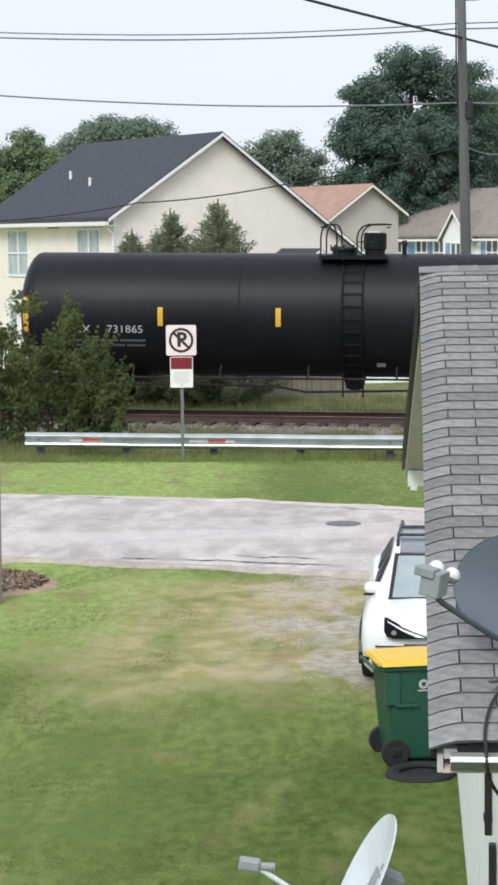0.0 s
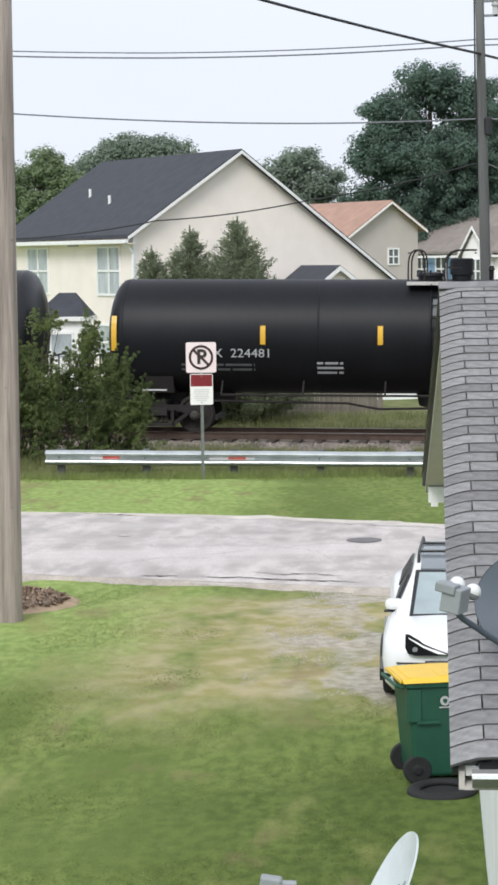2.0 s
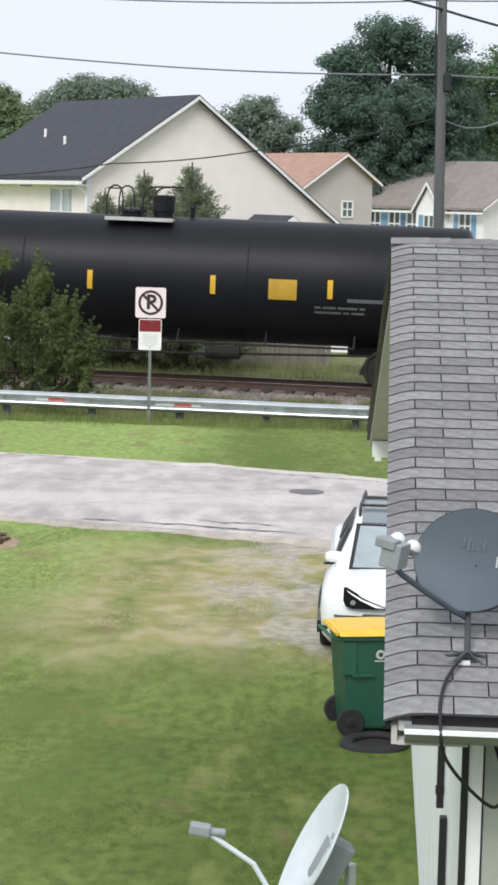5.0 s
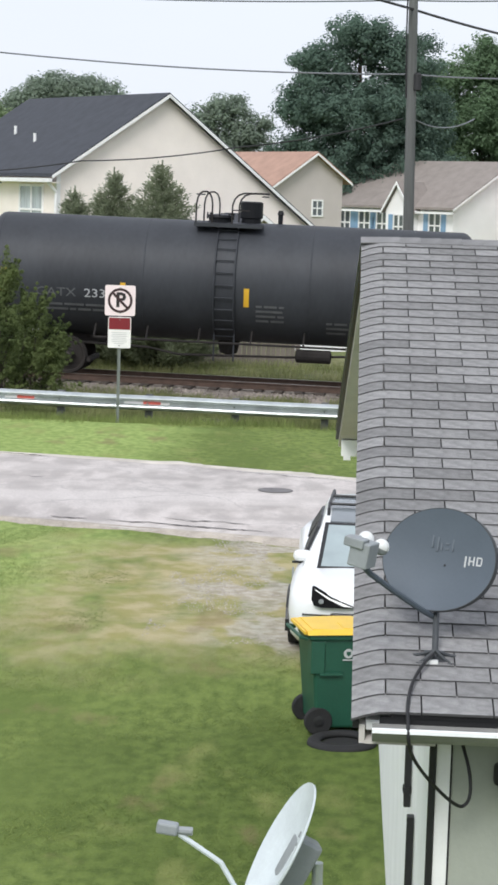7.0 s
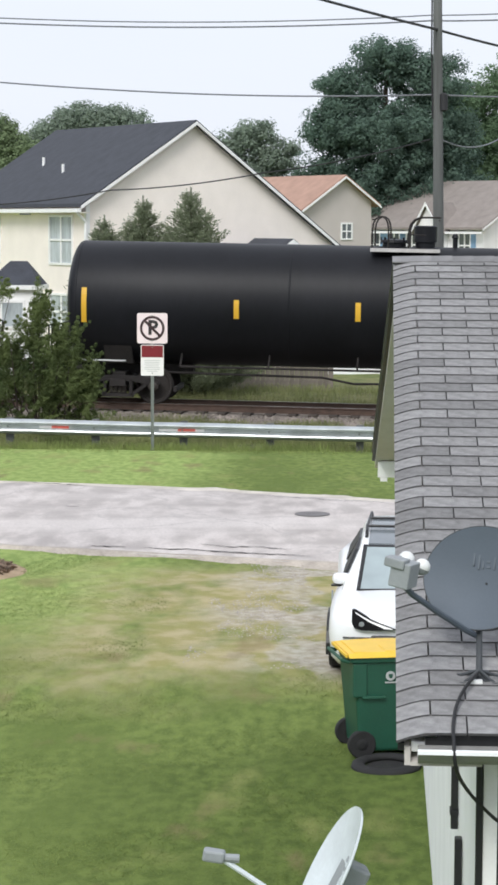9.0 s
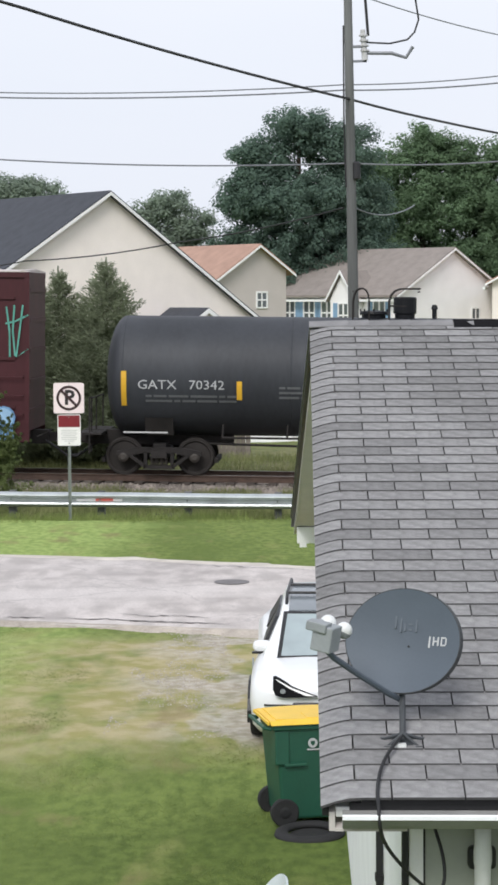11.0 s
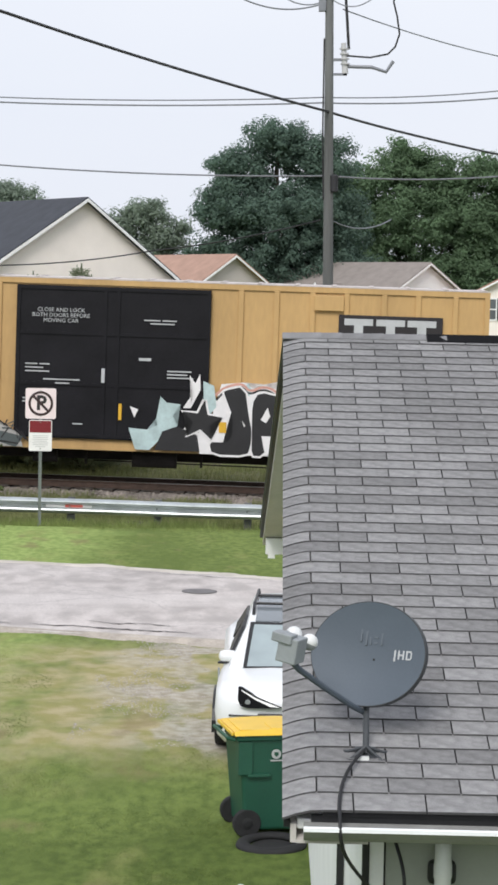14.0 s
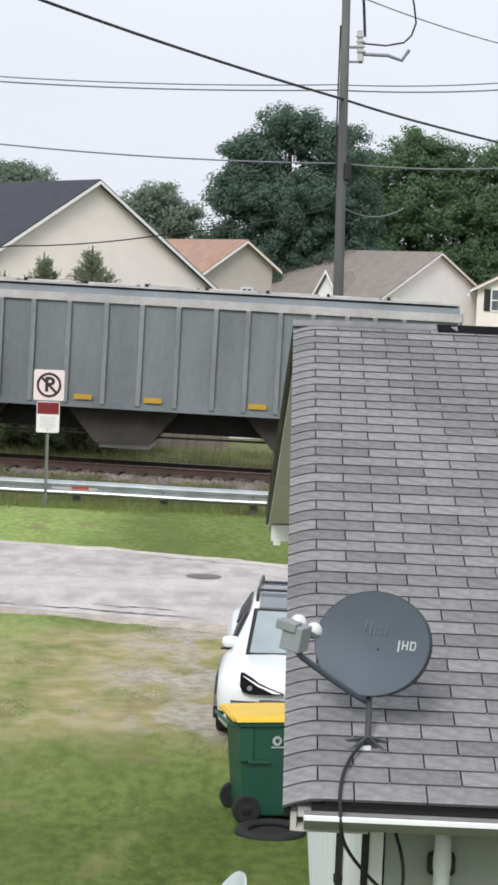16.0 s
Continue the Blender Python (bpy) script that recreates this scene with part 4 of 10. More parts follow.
def coupler(car, x, s):
    """Draft gear, knuckle, air hose and cut lever at one end."""
    m = pose(x, 0, 0) @ Matrix.Diagonal((s, 1, 1, 1)) if s > 0 else pose(x, 0, 0, 0, 0, 180)

    def make():
        bm = bmesh.new()
        box(bm, -0.75, 0.32, -0.11, 0.11, 0.76, 0.98)
        box(bm, 0.30, 0.62, -0.16, 0.10, 0.74, 1.02, bevel=0.03)
        box(bm, 0.60, 0.82, -0.20, -0.07, 0.76, 1.0, bevel=0.04)
        return bm
    c = mesh_part("coupler", make, M_TRUCK, car, m)
    mesh_part("air_hose", lambda: tube(bmesh.new(), [(0.05, -0.28, 0.80), (0.35, -0.28, 0.62), (0.6, -0.22, 0.42), (0.85, -0.16, 0.40), (0.98, -0.12, 0.52)], 0.032), M_RUBBER, c)
    mesh_part("cut_lever", lambda: tube(bmesh.new(), [(0.0, -1.35, 0.95), (0.0, -0.4, 0.95), (0.25, -0.15, 1.06)], 0.016), M_TRUCK, c)


def curved_plate(car, name, x0, x1, z0, z1, R, cz, material, label="", lift=0.008):
    """A thin plate that follows the barrel's near side."""
    bm = bmesh.new()
    k = 5
    rows = [[], []]
    for j, off in enumerate((lift, lift - 0.006)):
        for i in range(k + 1):
            z = z0 + (z1 - z0) * i / k
            a = math.asin((z - cz) / R)
            for x in (x0, x1):
                rows[j].append(bm.verts.new((x, -(R + off) * math.cos(a), cz + (R + off) * math.sin(a))))
    for i in range(k):
        a = rows[0]
        bm.faces.new((a[2 * i], a[2 * i + 1], a[2 * i + 3], a[2 * i + 2]))
    return part(name, bm, material, car, label)


def on_barrel(name, text, size, car, x, z, R, cz, material=None, squeeze=1.0):
    ob = lettering(name, text, size, material or M_STENCIL, car, pose(x, 0, 0), squeeze=squeeze)
    for v in ob.data.vertices:
        h = v.co.z + z
        a = math.asin(max(-0.99, min(0.99, (h - cz) / R)))
        v.co.y = v.co.y - (R + 0.006) * math.cos(a)
        v.co.z = cz + (R + 0.006) * math.sin(a)
    return ob


def tank_car(label, L, R, material, stripes, texts=(), plates=(), dome="rails", plat_x=0.0, ladder=True, head=0.5):
    """A tank car; L is the barrel's length. Origin at its middle, on the rail head; forward is +x, the near side -y."""
    car = thing("tank_car", label, "rail car", "cars of the freight train")
    cz = 0.955 + R
    h, dh = L / 2, head
    prof = [(-h, 0.02)] + [(-h + dh * (1 - math.cos(t)), R * math.sin(t)) for t in [radians(a) for a in (8, 18, 30, 42, 55, 68, 80)]] + [(-h + dh, R)]
    mids = [(x, R) for x in (-h * 0.55, -h * 0.2, h * 0.2, h * 0.55)]
    prof = prof + mids + [(-x, r) for x, r in reversed(prof)]
    bm = bmesh.new()
    lathe(bm, prof, "x", 56, Matrix.Translation((0, 0, cz)))
    tank = part("tank", bm, material, car, smooth=True)
    for x in (-h + dh + 0.02, -h * 0.33, h * 0.33, h - dh - 0.02):
        bm = bmesh.new()
        lathe(bm, [(x - 0.02, R + 0.001), (x, R + 0.003), (x + 0.02, R + 0.001)], "x", 56, Matrix.Translation((0, 0, cz)))
        part("weld_seam", bm, material, tank, smooth=True)
    # stub sills, saddles, running bar
    for s in (-1, 1):
        x0, x1 = sorted((s * (h - 3.2), s * (h + 0.55)))
        part("stub_sill", boxes((x0, x1, -0.22, 0.22, 0.72, 1.08)), M_TRUCK, car)
        bm = bmesh.new()
        prism(bm, [(-0.9, 1.0)] + [((R + 0.01) * math.sin(radians(a)), cz - (R + 0.01) * math.cos(radians(a))) for a in range(-48, 49, 8)] + [(0.9, 1.0)], -0.35, 0.35, Matrix.Translation((s * (h - 1.4), 0, 0)) @ Matrix.Rotation(radians(90), 4, "Z"))
        part("saddle", bm, M_TRUCK, car)
        xe = s * (h + 0.30)
        part("end_platform", boxes((xe - 0.30, xe + 0.30, -1.42, 1.42, 1.02, 1.07)), M_TRUCK, car)
        bm = bmesh.new()
        for y in (-1.38, -0.95):
            cyl(bm, (xe, y, 0.55), (xe, y, 1.95), 0.022, seg=6)
        for z in (0.6, 0.9, 1.35, 1.65, 1.93):
            cyl(bm, (xe, -1.38, z), (xe, -0.95, z), 0.018, seg=6)
        part("end_ladder", bm, M_TRUCK, car)
        bm = bmesh.new()
        tube(bm, [(xe, -0.9, 1.9), (xe, 0.9, 1.9), (xe, 1.38, 1.9), (xe, 1.38, 1.05)], 0.02, 6)
        cyl(bm, (xe, 0, 1.07), (xe, 0, 1.9), 0.02, seg=6)
        part("end_rail", bm, M_TRUCK, car)
        coupler(car, s * (h + 0.12), s)
        # grab iron and lower rail
        part("grab_iron", boxes((s * (h - 1.1) - 0.55, s * (h - 1.1) + 0.55, -1.42, -1.38, 1.08, 1.115)), M_BARGREY, car)
    bar = bmesh.new()
    for y in (-1.32, 1.32):
        cyl(bar, (-h + 3.0, y, 0.98), (h - 3.0, y, 0.98), 0.03, seg=6)
        n = 6
        for i in range(n):
            x = -h + 3.0 + (2 * h - 6.0) * i / (n - 1)
            cyl(bar, (x, y, 0.98), (x, y * 0.72, cz - math.sqrt(max(0.05, R * R - (1.32 * 0.72) ** 2))), 0.025, seg=6)
    part("side_rail", bar, M_TRUCK, car)
    bm = bmesh.new()
    lathe(bm, [(0.62, 0.10), (0.66, 0.22), (cz - R + 0.05, 0.30)], "z", 16)
    part("bottom_outlet", bm, M_TRUCK, car)
    part("brake_pipe", tube(bmesh.new(), [(-h + 2.6, -0.6, 0.78), (-2, -0.6, 0.74), (-1.2, -0.62, 0.6), (1.5, -0.62, 0.66), (h - 2.6, -0.6, 0.78)], 0.03), M_TRUCK, car)
    bm = bmesh.new()
    lathe(bm, [(-0.45, 0.1), (-0.42, 0.17), (0.42, 0.17), (0.45, 0.1)], "x", 14, Matrix.Translation((2.2, -0.75, 0.72)))
    part("air_reservoir", bm, M_TRUCK, car)
    truck(car, -(h - 1.4))
    truck(car, h - 1.4)
    # top fittings
    top = cz + R
    part("platform", boxes((plat_x - 0.84, plat_x + 0.84, -1.0, 1.0, top - 0.10, top - 0.06), (plat_x - 0.86, plat_x + 0.86, -1.03, -1.0, top - 0.13, top - 0.04), (plat_x - 0.86, plat_x + 0.86, 1.0, 1.03, top - 0.13, top - 0.04)), material if dome != "pale" else M_HOPPERL, car)
    bm = bmesh.new()
    for y in (-0.98, 0.98):
        for xa, xb in ((plat_x - 0.82, plat_x - 0.42), (plat_x + 0.08, plat_x + 0.82)):
            tube(bm, eased([(xa, y, top - 0.1), (xa, y, top + 0.72), (xb, y, top + 0.74), (xb + (0.0 if xb < plat_x else 0.02), y, top + (-0.1 if xb < plat_x else 0.72))], 2), 0.022, 6)
        cyl(bm, (plat_x + 0.1, y, top + 0.30), (plat_x + 0.5, y, top + 0.30), 0.014, seg=6)
    for xa in (plat_x - 0.82, plat_x + 0.82):
        cyl(bm, (xa, -0.98, top + 0.66), (xa, 0.98, top + 0.66), 0.018, seg=6)
    part("platform_rail", bm, M_TRUCK, car)
    bm = bmesh.new()
    lathe(bm, [(top - 0.15, 0.25), (top + 0.10, 0.25), (top + 0.12, 0.29), (top + 0.50, 0.29), (top + 0.53, 0.25)], "z", 24, Matrix.Translation((plat_x + 0.48, 0, 0)))
    part("protective_housing", bm, M_TANK, car, smooth=False)
    bm = bmesh.new()
    lathe(bm, [(top - 0.1, 0.30), (top + 0.08, 0.30), (top + 0.10, 0.36), (top + 0.16, 0.34), (top + 0.19, 0.12)], "z", 20, Matrix.Translation((plat_x - 0.30, 0, 0)))
    for k in range(8):
        cyl(bm, (plat_x - 0.30 + 0.33 * math.cos(k * 0.785), 0.33 * math.sin(k * 0.785), top + 0.06), (plat_x - 0.30 + 0.33 * math.cos(k * 0.785), 0.33 * math.sin(k * 0.785), top + 0.22), 0.02, seg=6)
    part("manway", bm, M_TANK, car)
    bm = bmesh.new()
    lathe(bm, [(top - 0.1, 0.06), (top + 0.22, 0.06), (top + 0.24, 0.09), (top + 0.34, 0.05)], "z", 14, Matrix.Translation((plat_x + 1.22, 0, 0)))
    part("relief_valve", bm, M_TANK, car)
    if ladder:
        bm = bmesh.new()
        for x in (plat_x - 0.25, plat_x + 0.25):
            pts = [(x, -(R + 0.06) * math.cos(radians(a)), cz + (R + 0.06) * math.sin(radians(a))) for a in range(58, -61, -8)]
            tube(bm, [(x, -1.1, top - 0.12)] + pts + [(x, -0.86, 0.5)], 0.022, 6)
        for k in range(11):
            a = radians(56 - 11.5 * k)
            y, z = -(R + 0.06) * math.cos(a), cz + (R + 0.06) * math.sin(a)
            cyl(bm, (plat_x - 0.25, y, z), (plat_x + 0.25, y, z), 0.016, seg=6)
        part("side_ladder", bm, material, car)
    for x, z, w, hh in stripes:
        curved_plate(car, "reflector", x - w / 2, x + w / 2, z - 0.045 - hh / 2, z - 0.045 + hh / 2, R, cz, M_YELLOW, "yellow reflective strip")
    for x0, x1, z0, z1, mt, lb in plates:
        curved_plate(car, "marking", x0 + 0.1, x1 + 0.1, z0 - 0.045, z1 - 0.045, R, cz, mt, lb)
    for text, size, x, z, mt, sq in texts:
        on_barrel("lettering", text, size, car, x + 0.1, z - 0.045, R, cz, mt, sq)
    return car


CARS = []      # car and the place of its middle along the track at 0 s


def run(car, middle):
    CARS.append((car, middle))


def tapes(ends, mids, z):
    """Tall tapes near the heads and short ones between, as (x, z, w, h)."""
    return [(x, z + 0.03, 0.13, 0.86) for x in ends] + [(x, z, 0.13, 0.46) for x in mids]


def stencil_table(x0, x1, z0, z1):
    """A framed table of small print."""
    t, xm = 0.022, x0 + 0.46 * (x1 - x0)
    out = [(x0, x1, z0, z0 + t), (x0, x1, z1 - t, z1), (x0, x0 + t, z0 + t, z1 - t), (x1 - t, x1, z0 + t, z1 - t), (xm, xm + t, z0 + t, z1 - t)]
    n = max(1, int((z1 - z0) / 0.1) - 1)
    for k in range(n):
        z = z0 + (z1 - z0) * (k + 0.75) / (n + 0.5)
        out += [(x0 + 0.05, xm - 0.04 - 0.06 * (k % 2), z, z + 0.05), (xm + 0.06, x1 - 0.05 - 0.07 * ((k + 1) % 2), z, z + 0.05)]
    return [(*o, M_STENCIL if k % 3 == 1 else M_STENCILG, "") for k, o in enumerate(out)]


def print_rows(x0, x1, z, rows, mt=None):
    """Lines of small print as thin bars."""
    out = []
    for i in range(rows):
        k = x0
        j = 0
        while k < x1 - 0.05:
            w = min(0.2 + 0.17 * ((i * 3 + j * 5) % 4), x1 - k)
            out.append((k, k + w - 0.05, z - 0.12 * i, z - 0.12 * i + 0.055, mt or M_STENCILG, ""))
            k += w
            j += 1
    return out


def build_train():
    R1 = 1.555
    h = 8.5
    run(tank_car("black tank car with yellow reflector strips and grey lettering", 2 * h, R1, M_TANK, tapes((-8.15, 7.9), (-4.76, -1.82, 4.1), 2.55),
                 [("731865", 0.27, -5.75, 2.22, M_STENCIL, 1.15), ("TILX", 0.27, -6.93, 2.22, M_STENCIL, 1.15)], print_rows(-7.0, -5.2, 1.92, 2) + [(-4.6, -4.38, 2.1, 2.35, M_STENCILG, "small grey stencil box")] + [(0.5, 0.72, 1.32, 1.42, M_STENCIL, "")], plat_x=0.0), 1.62)
    h = 8.1
    run(tank_car("black tank car with pale lettering and a yellow placard", 2 * h, 1.44, M_TANK, tapes((-7.78, 7.57), (-4.04, -1.13, 1.69, 4.6), 2.52),
                 [("TCIX  224481", 0.31, -4.93, 2.06, M_STENCIL, 1.12)], print_rows(-6.2, -4.3, 1.75, 2) + print_rows(-2.8, -2.1, 1.8, 3, M_STENCIL) + stencil_table(4.57, 5.03, 1.66, 1.92) + stencil_table(6.15, 7.2, 2.05, 2.5) + [(3.0, 3.78, 1.66, 1.94, M_TANKSIGN, "yellow rectangular placard"), (0.05, 0.65, 2.95, 3.4, M_STENCILG, "pale rubbed patch")], plat_x=0.35, dome="pale"), -16.875)
    h = 8.05
    run(tank_car("black tank car with white lettering and graffiti tags", 2 * h, R1, M_TANKS, tapes((-7.23, 7.13), (-4.27, -1.62, 0.91, 3.98), 2.37),
                 [("TILX 191734", 0.31, -5.94, 2.27, M_WHITE, 1.12)], print_rows(-6.9, -5.0, 1.97, 2) + stencil_table(4.85, 5.3, 1.78, 2.05) + stencil_table(5.65, 6.75, 2.12, 2.55) + [(-4.85, -4.55, 2.12, 2.36, M_STENCILG, "small grey stencil box"), (1.22, 2.0, 2.12, 2.4, M_TANKSIGN, "yellow placard"), (0.3, 0.8, 1.82, 1.9, M_STENCILG, ""), (0.25, 0.7, 1.93, 2.0, M_STENCILG, ""), (2.7, 3.6, 2.0, 2.2, M_STENCILG, "pale graffiti tag")], plat_x=-0.32), -34.7)
    h = 8.5
    for mid in (-53.04, -86.16):
        px, sx = 3.25, 6.8
        run(tank_car("large glossy black tank car with a yellow placard and red diamond", 2 * h, 1.545, M_TANK, tapes((-7.9, 7.9), (4.87, 1.97, -1.1, -4.1), 2.48),
                     [], [(px, px + 0.7, 2.18, 2.68, M_TANKSIGN, "yellow rectangular placard"), (sx - 1.6, sx - 0.05, 2.18, 2.27, M_STENCILG, "")] + print_rows(sx - 2.4, sx - 1.1, 2.0, 2) + [(sx, sx + 0.4, 2.2 + 0.12 * k, 2.26 + 0.12 * k, M_STENCILG, "") for k in range(4)] + [(sx + 0.45 + 0.2 * k, sx + 0.62 + 0.2 * k, 2.2, 2.6, M_STENCILG, "") for k in range(3)],
                     dome="pale", plat_x=0.0, ladder=False, head=0.36), mid)
        car = CARS[-1][0]
        bm = bmesh.new()
        prism(bm, [(-0.2, 0), (0, -0.2), (0.2, 0), (0, 0.2)], -1.40, -1.385, Matrix.Translation((sx + 0.42, 0, 1.45)))
        hp = part("hazard_placard", bm, M_PINK, car, "faded red and white hazard diamond")
        part("placard_bar", boxes((sx + 0.28, sx + 0.56, -1.408, -1.402, 1.41, 1.49)), M_SIGNW, hp)
    h = 6.27
    run(tank_car("short dusty black tank car with faded markings", 2 * h, R1 - 0.05, M_TANKG, tapes((-5.56,), (-2.56, 0.51), 2.18),
                 [("GATX", 0.30, -4.34, 2.1, M_STENCILG, 1.25), ("23306", 0.30, -3.17, 2.1, M_STENCIL, 1.25)], print_rows(-4.7, -2.8, 1.78, 2) + print_rows(0.65, 1.4, 1.95, 4) + print_rows(2.4, 3.4, 1.6, 3), plat_x=-0.05), -69.82)
    h = 7.0
    run(tank_car("black tank car with white lettering and yellow strips", 2 * h, R1 - 0.05, M_TANKG, tapes((-6.44, 6.4), (-3.58, -0.9, 1.74, 4.35), 2.2),
                 [("70342", 0.32, -4.49, 2.32, M_STENCIL, 1.12), ("GATX", 0.32, -5.72, 2.32, M_STENCIL, 1.12)], print_rows(-6.0, -3.7, 2.02, 2) + print_rows(-2.7, -1.8, 2.25, 3, M_STENCILG) + [(0.5, 1.0, 1.98, 2.12, M_STENCILG, ""), (0.5, 0.95, 1.5, 1.75, M_TANKSIGN, "dull yellow tag")], plat_x=0.0), -104.01)


def ring_bm(x, z, ro, ri, y, k=20):
    bm = bmesh.new()
    a = [[bm.verts.new((x + r * math.cos(2 * math.pi * i / k), yy, z + r * math.sin(2 * math.pi * i / k))) for i in range(k)] for r, yy in ((ro, y), (ri, y), (ri, y + 0.005), (ro, y + 0.005))]
    for p, q in zip(a, a[1:] + a[:1]):
        for i in range(k):
            bm.faces.new((p[i], p[(i + 1) % k], q[(i + 1) % k], q[i]))
    return bm


def box_car(label, L, paint, ribs, name="box_car"):
    car = thing(name, label, "rail car", "cars of the freight train")
    h, z0, z1 = L / 2, 0.83, 5.02
    part("body", boxes((-h, h, -1.5, 1.5, z0 + 0.25, z1)), paint, car)
    part("side_sill", boxes((-h, h, -1.54, -1.503, z0, z0 + 0.27), (-h, h, 1.503, 1.54, z0, z0 + 0.27)), paint, car)
    bm = bmesh.new()
    prism(bm, [(-1.55, z1), (1.55, z1), (1.55, z1 + 0.03), (0, z1 + 0.075), (-1.55, z1 + 0.03)], -h, h, Matrix.Rotation(radians(90), 4, "Z"))
    part("roof", bm, M_CARROOF, car, "pale weathered metal roof")
    k = int(L / 0.9)
    seam = None
    for i in range(k + 1):
        x = -h + 0.1 + (L - 0.2) * i / k
        if seam is None:
            bm = bmesh.new()
            prism(bm, [(-1.56, z1 + 0.03), (-1.56, z1 + 0.05), (0, z1 + 0.095), (1.56, z1 + 0.05), (1.56, z1 + 0.03), (0, z1 + 0.07)], -0.05, 0.05, Matrix.Rotation(radians(90), 4, "Z"))
            seam = part("roof_seam", bm, M_CARROOF, car)
            seam.matrix_basis = pose(x, 0, 0)
        else:
            shared("roof_seam", seam, car, pose(x, 0, 0))
    part("top_chord", boxes((-h, h, -1.545, -1.503, z1 - 0.13, z1), (-h, h, 1.503, 1.545, z1 - 0.13, z1)), paint, car)
    for x in ribs:
        part("rib", boxes((x - 0.065, x + 0.065, -1.545, -1.503, z0 + 0.27, z1 - 0.13), bevel=0.008), paint, car)
    for s in (-1, 1):
        part("corner_post", boxes((s * h - 0.06, s * h + 0.06, -1.55, -1.45, z0, z1)), paint, car)
        for k in range(4):
            zz = z0 + 0.22 + 0.46 * k
            xm = s * (h - 0.42)
            part("grab_iron", tube(bmesh.new(), [(xm - 0.33, -1.50, zz), (xm - 0.33, -1.60, zz), (xm + 0.33, -1.60, zz), (xm + 0.33, -1.50, zz)], 0.015, 6), paint, car)
        bm = bmesh.new()
        for k in range(5):
            zz = z0 + 0.7 + 0.75 * k
            box(bm, s * h - 0.05 if s < 0 else s * h, s * h if s < 0 else s * h + 0.05, -1.3, 1.3, zz, zz + 0.1)
        part("end_corrugation", bm, paint, car)
        part("centre_sill", boxes((min(s * (h - 2), s * (h + 0.35)), max(s * (h - 2), s * (h + 0.35)), -0.2, 0.2, 0.7, 1.05)), M_TRUCK, car)
        coupler(car, s * (h + 0.22), s)
        truck(car, s * (h - 2.2))
    part("underframe", boxes((-h + 0.1, h - 0.1, -0.35, 0.35, 0.72, z0 + 0.25), (-h + 0.3, h - 0.3, -1.3, -1.2, z0 - 0.02, z0 + 0.26)), M_TRUCK, car)
    m = h - 3.6
    part("cushion_sill", boxes((-m, m, -0.32, 0.32, 0.52, 0.74), bevel=0.02), M_TRUCK, car)
    bm = bmesh.new()
    cyl(bm, (-1.9, -0.85, 0.62), (-1.3, -0.85, 0.62), 0.17, seg=16)
    part("brake_cylinder", bm, M_TRUCK, car)
    bm = bmesh.new()
    cyl(bm, (0.6, -0.95, 0.60), (1.7, -0.95, 0.60), 0.2, seg=16)
    part("air_reservoir", bm, M_TRUCK, car)
    part("brake_rod", tube(bmesh.new(), [(-1.3, -0.85, 0.62), (-m, -0.55, 0.48)], 0.018, 6), M_TRUCK, car)
    part("brake_rod", tube(bmesh.new(), [(-0.4, -0.7, 0.52), (m, -0.5, 0.46)], 0.018, 6), M_TRUCK, car)
    for x in (-m + 0.4, -0.6, 2.3, m - 0.5):
        part("hanger", boxes((x - 0.03, x + 0.03, -0.72, -0.66, 0.42, z0 + 0.2)), M_TRUCK, car)
    for x0, x1 in ((-m - 0.2, -m + 0.35), (m - 0.35, m + 0.2)):
        part("sill_step", tube(bmesh.new(), [(x0, -1.5, z0 + 0.05), (x0, -1.52, 0.55), (x1, -1.52, 0.55), (x1, -1.5, z0 + 0.05)], 0.014, 6), M_TRUCK, car)
    return car


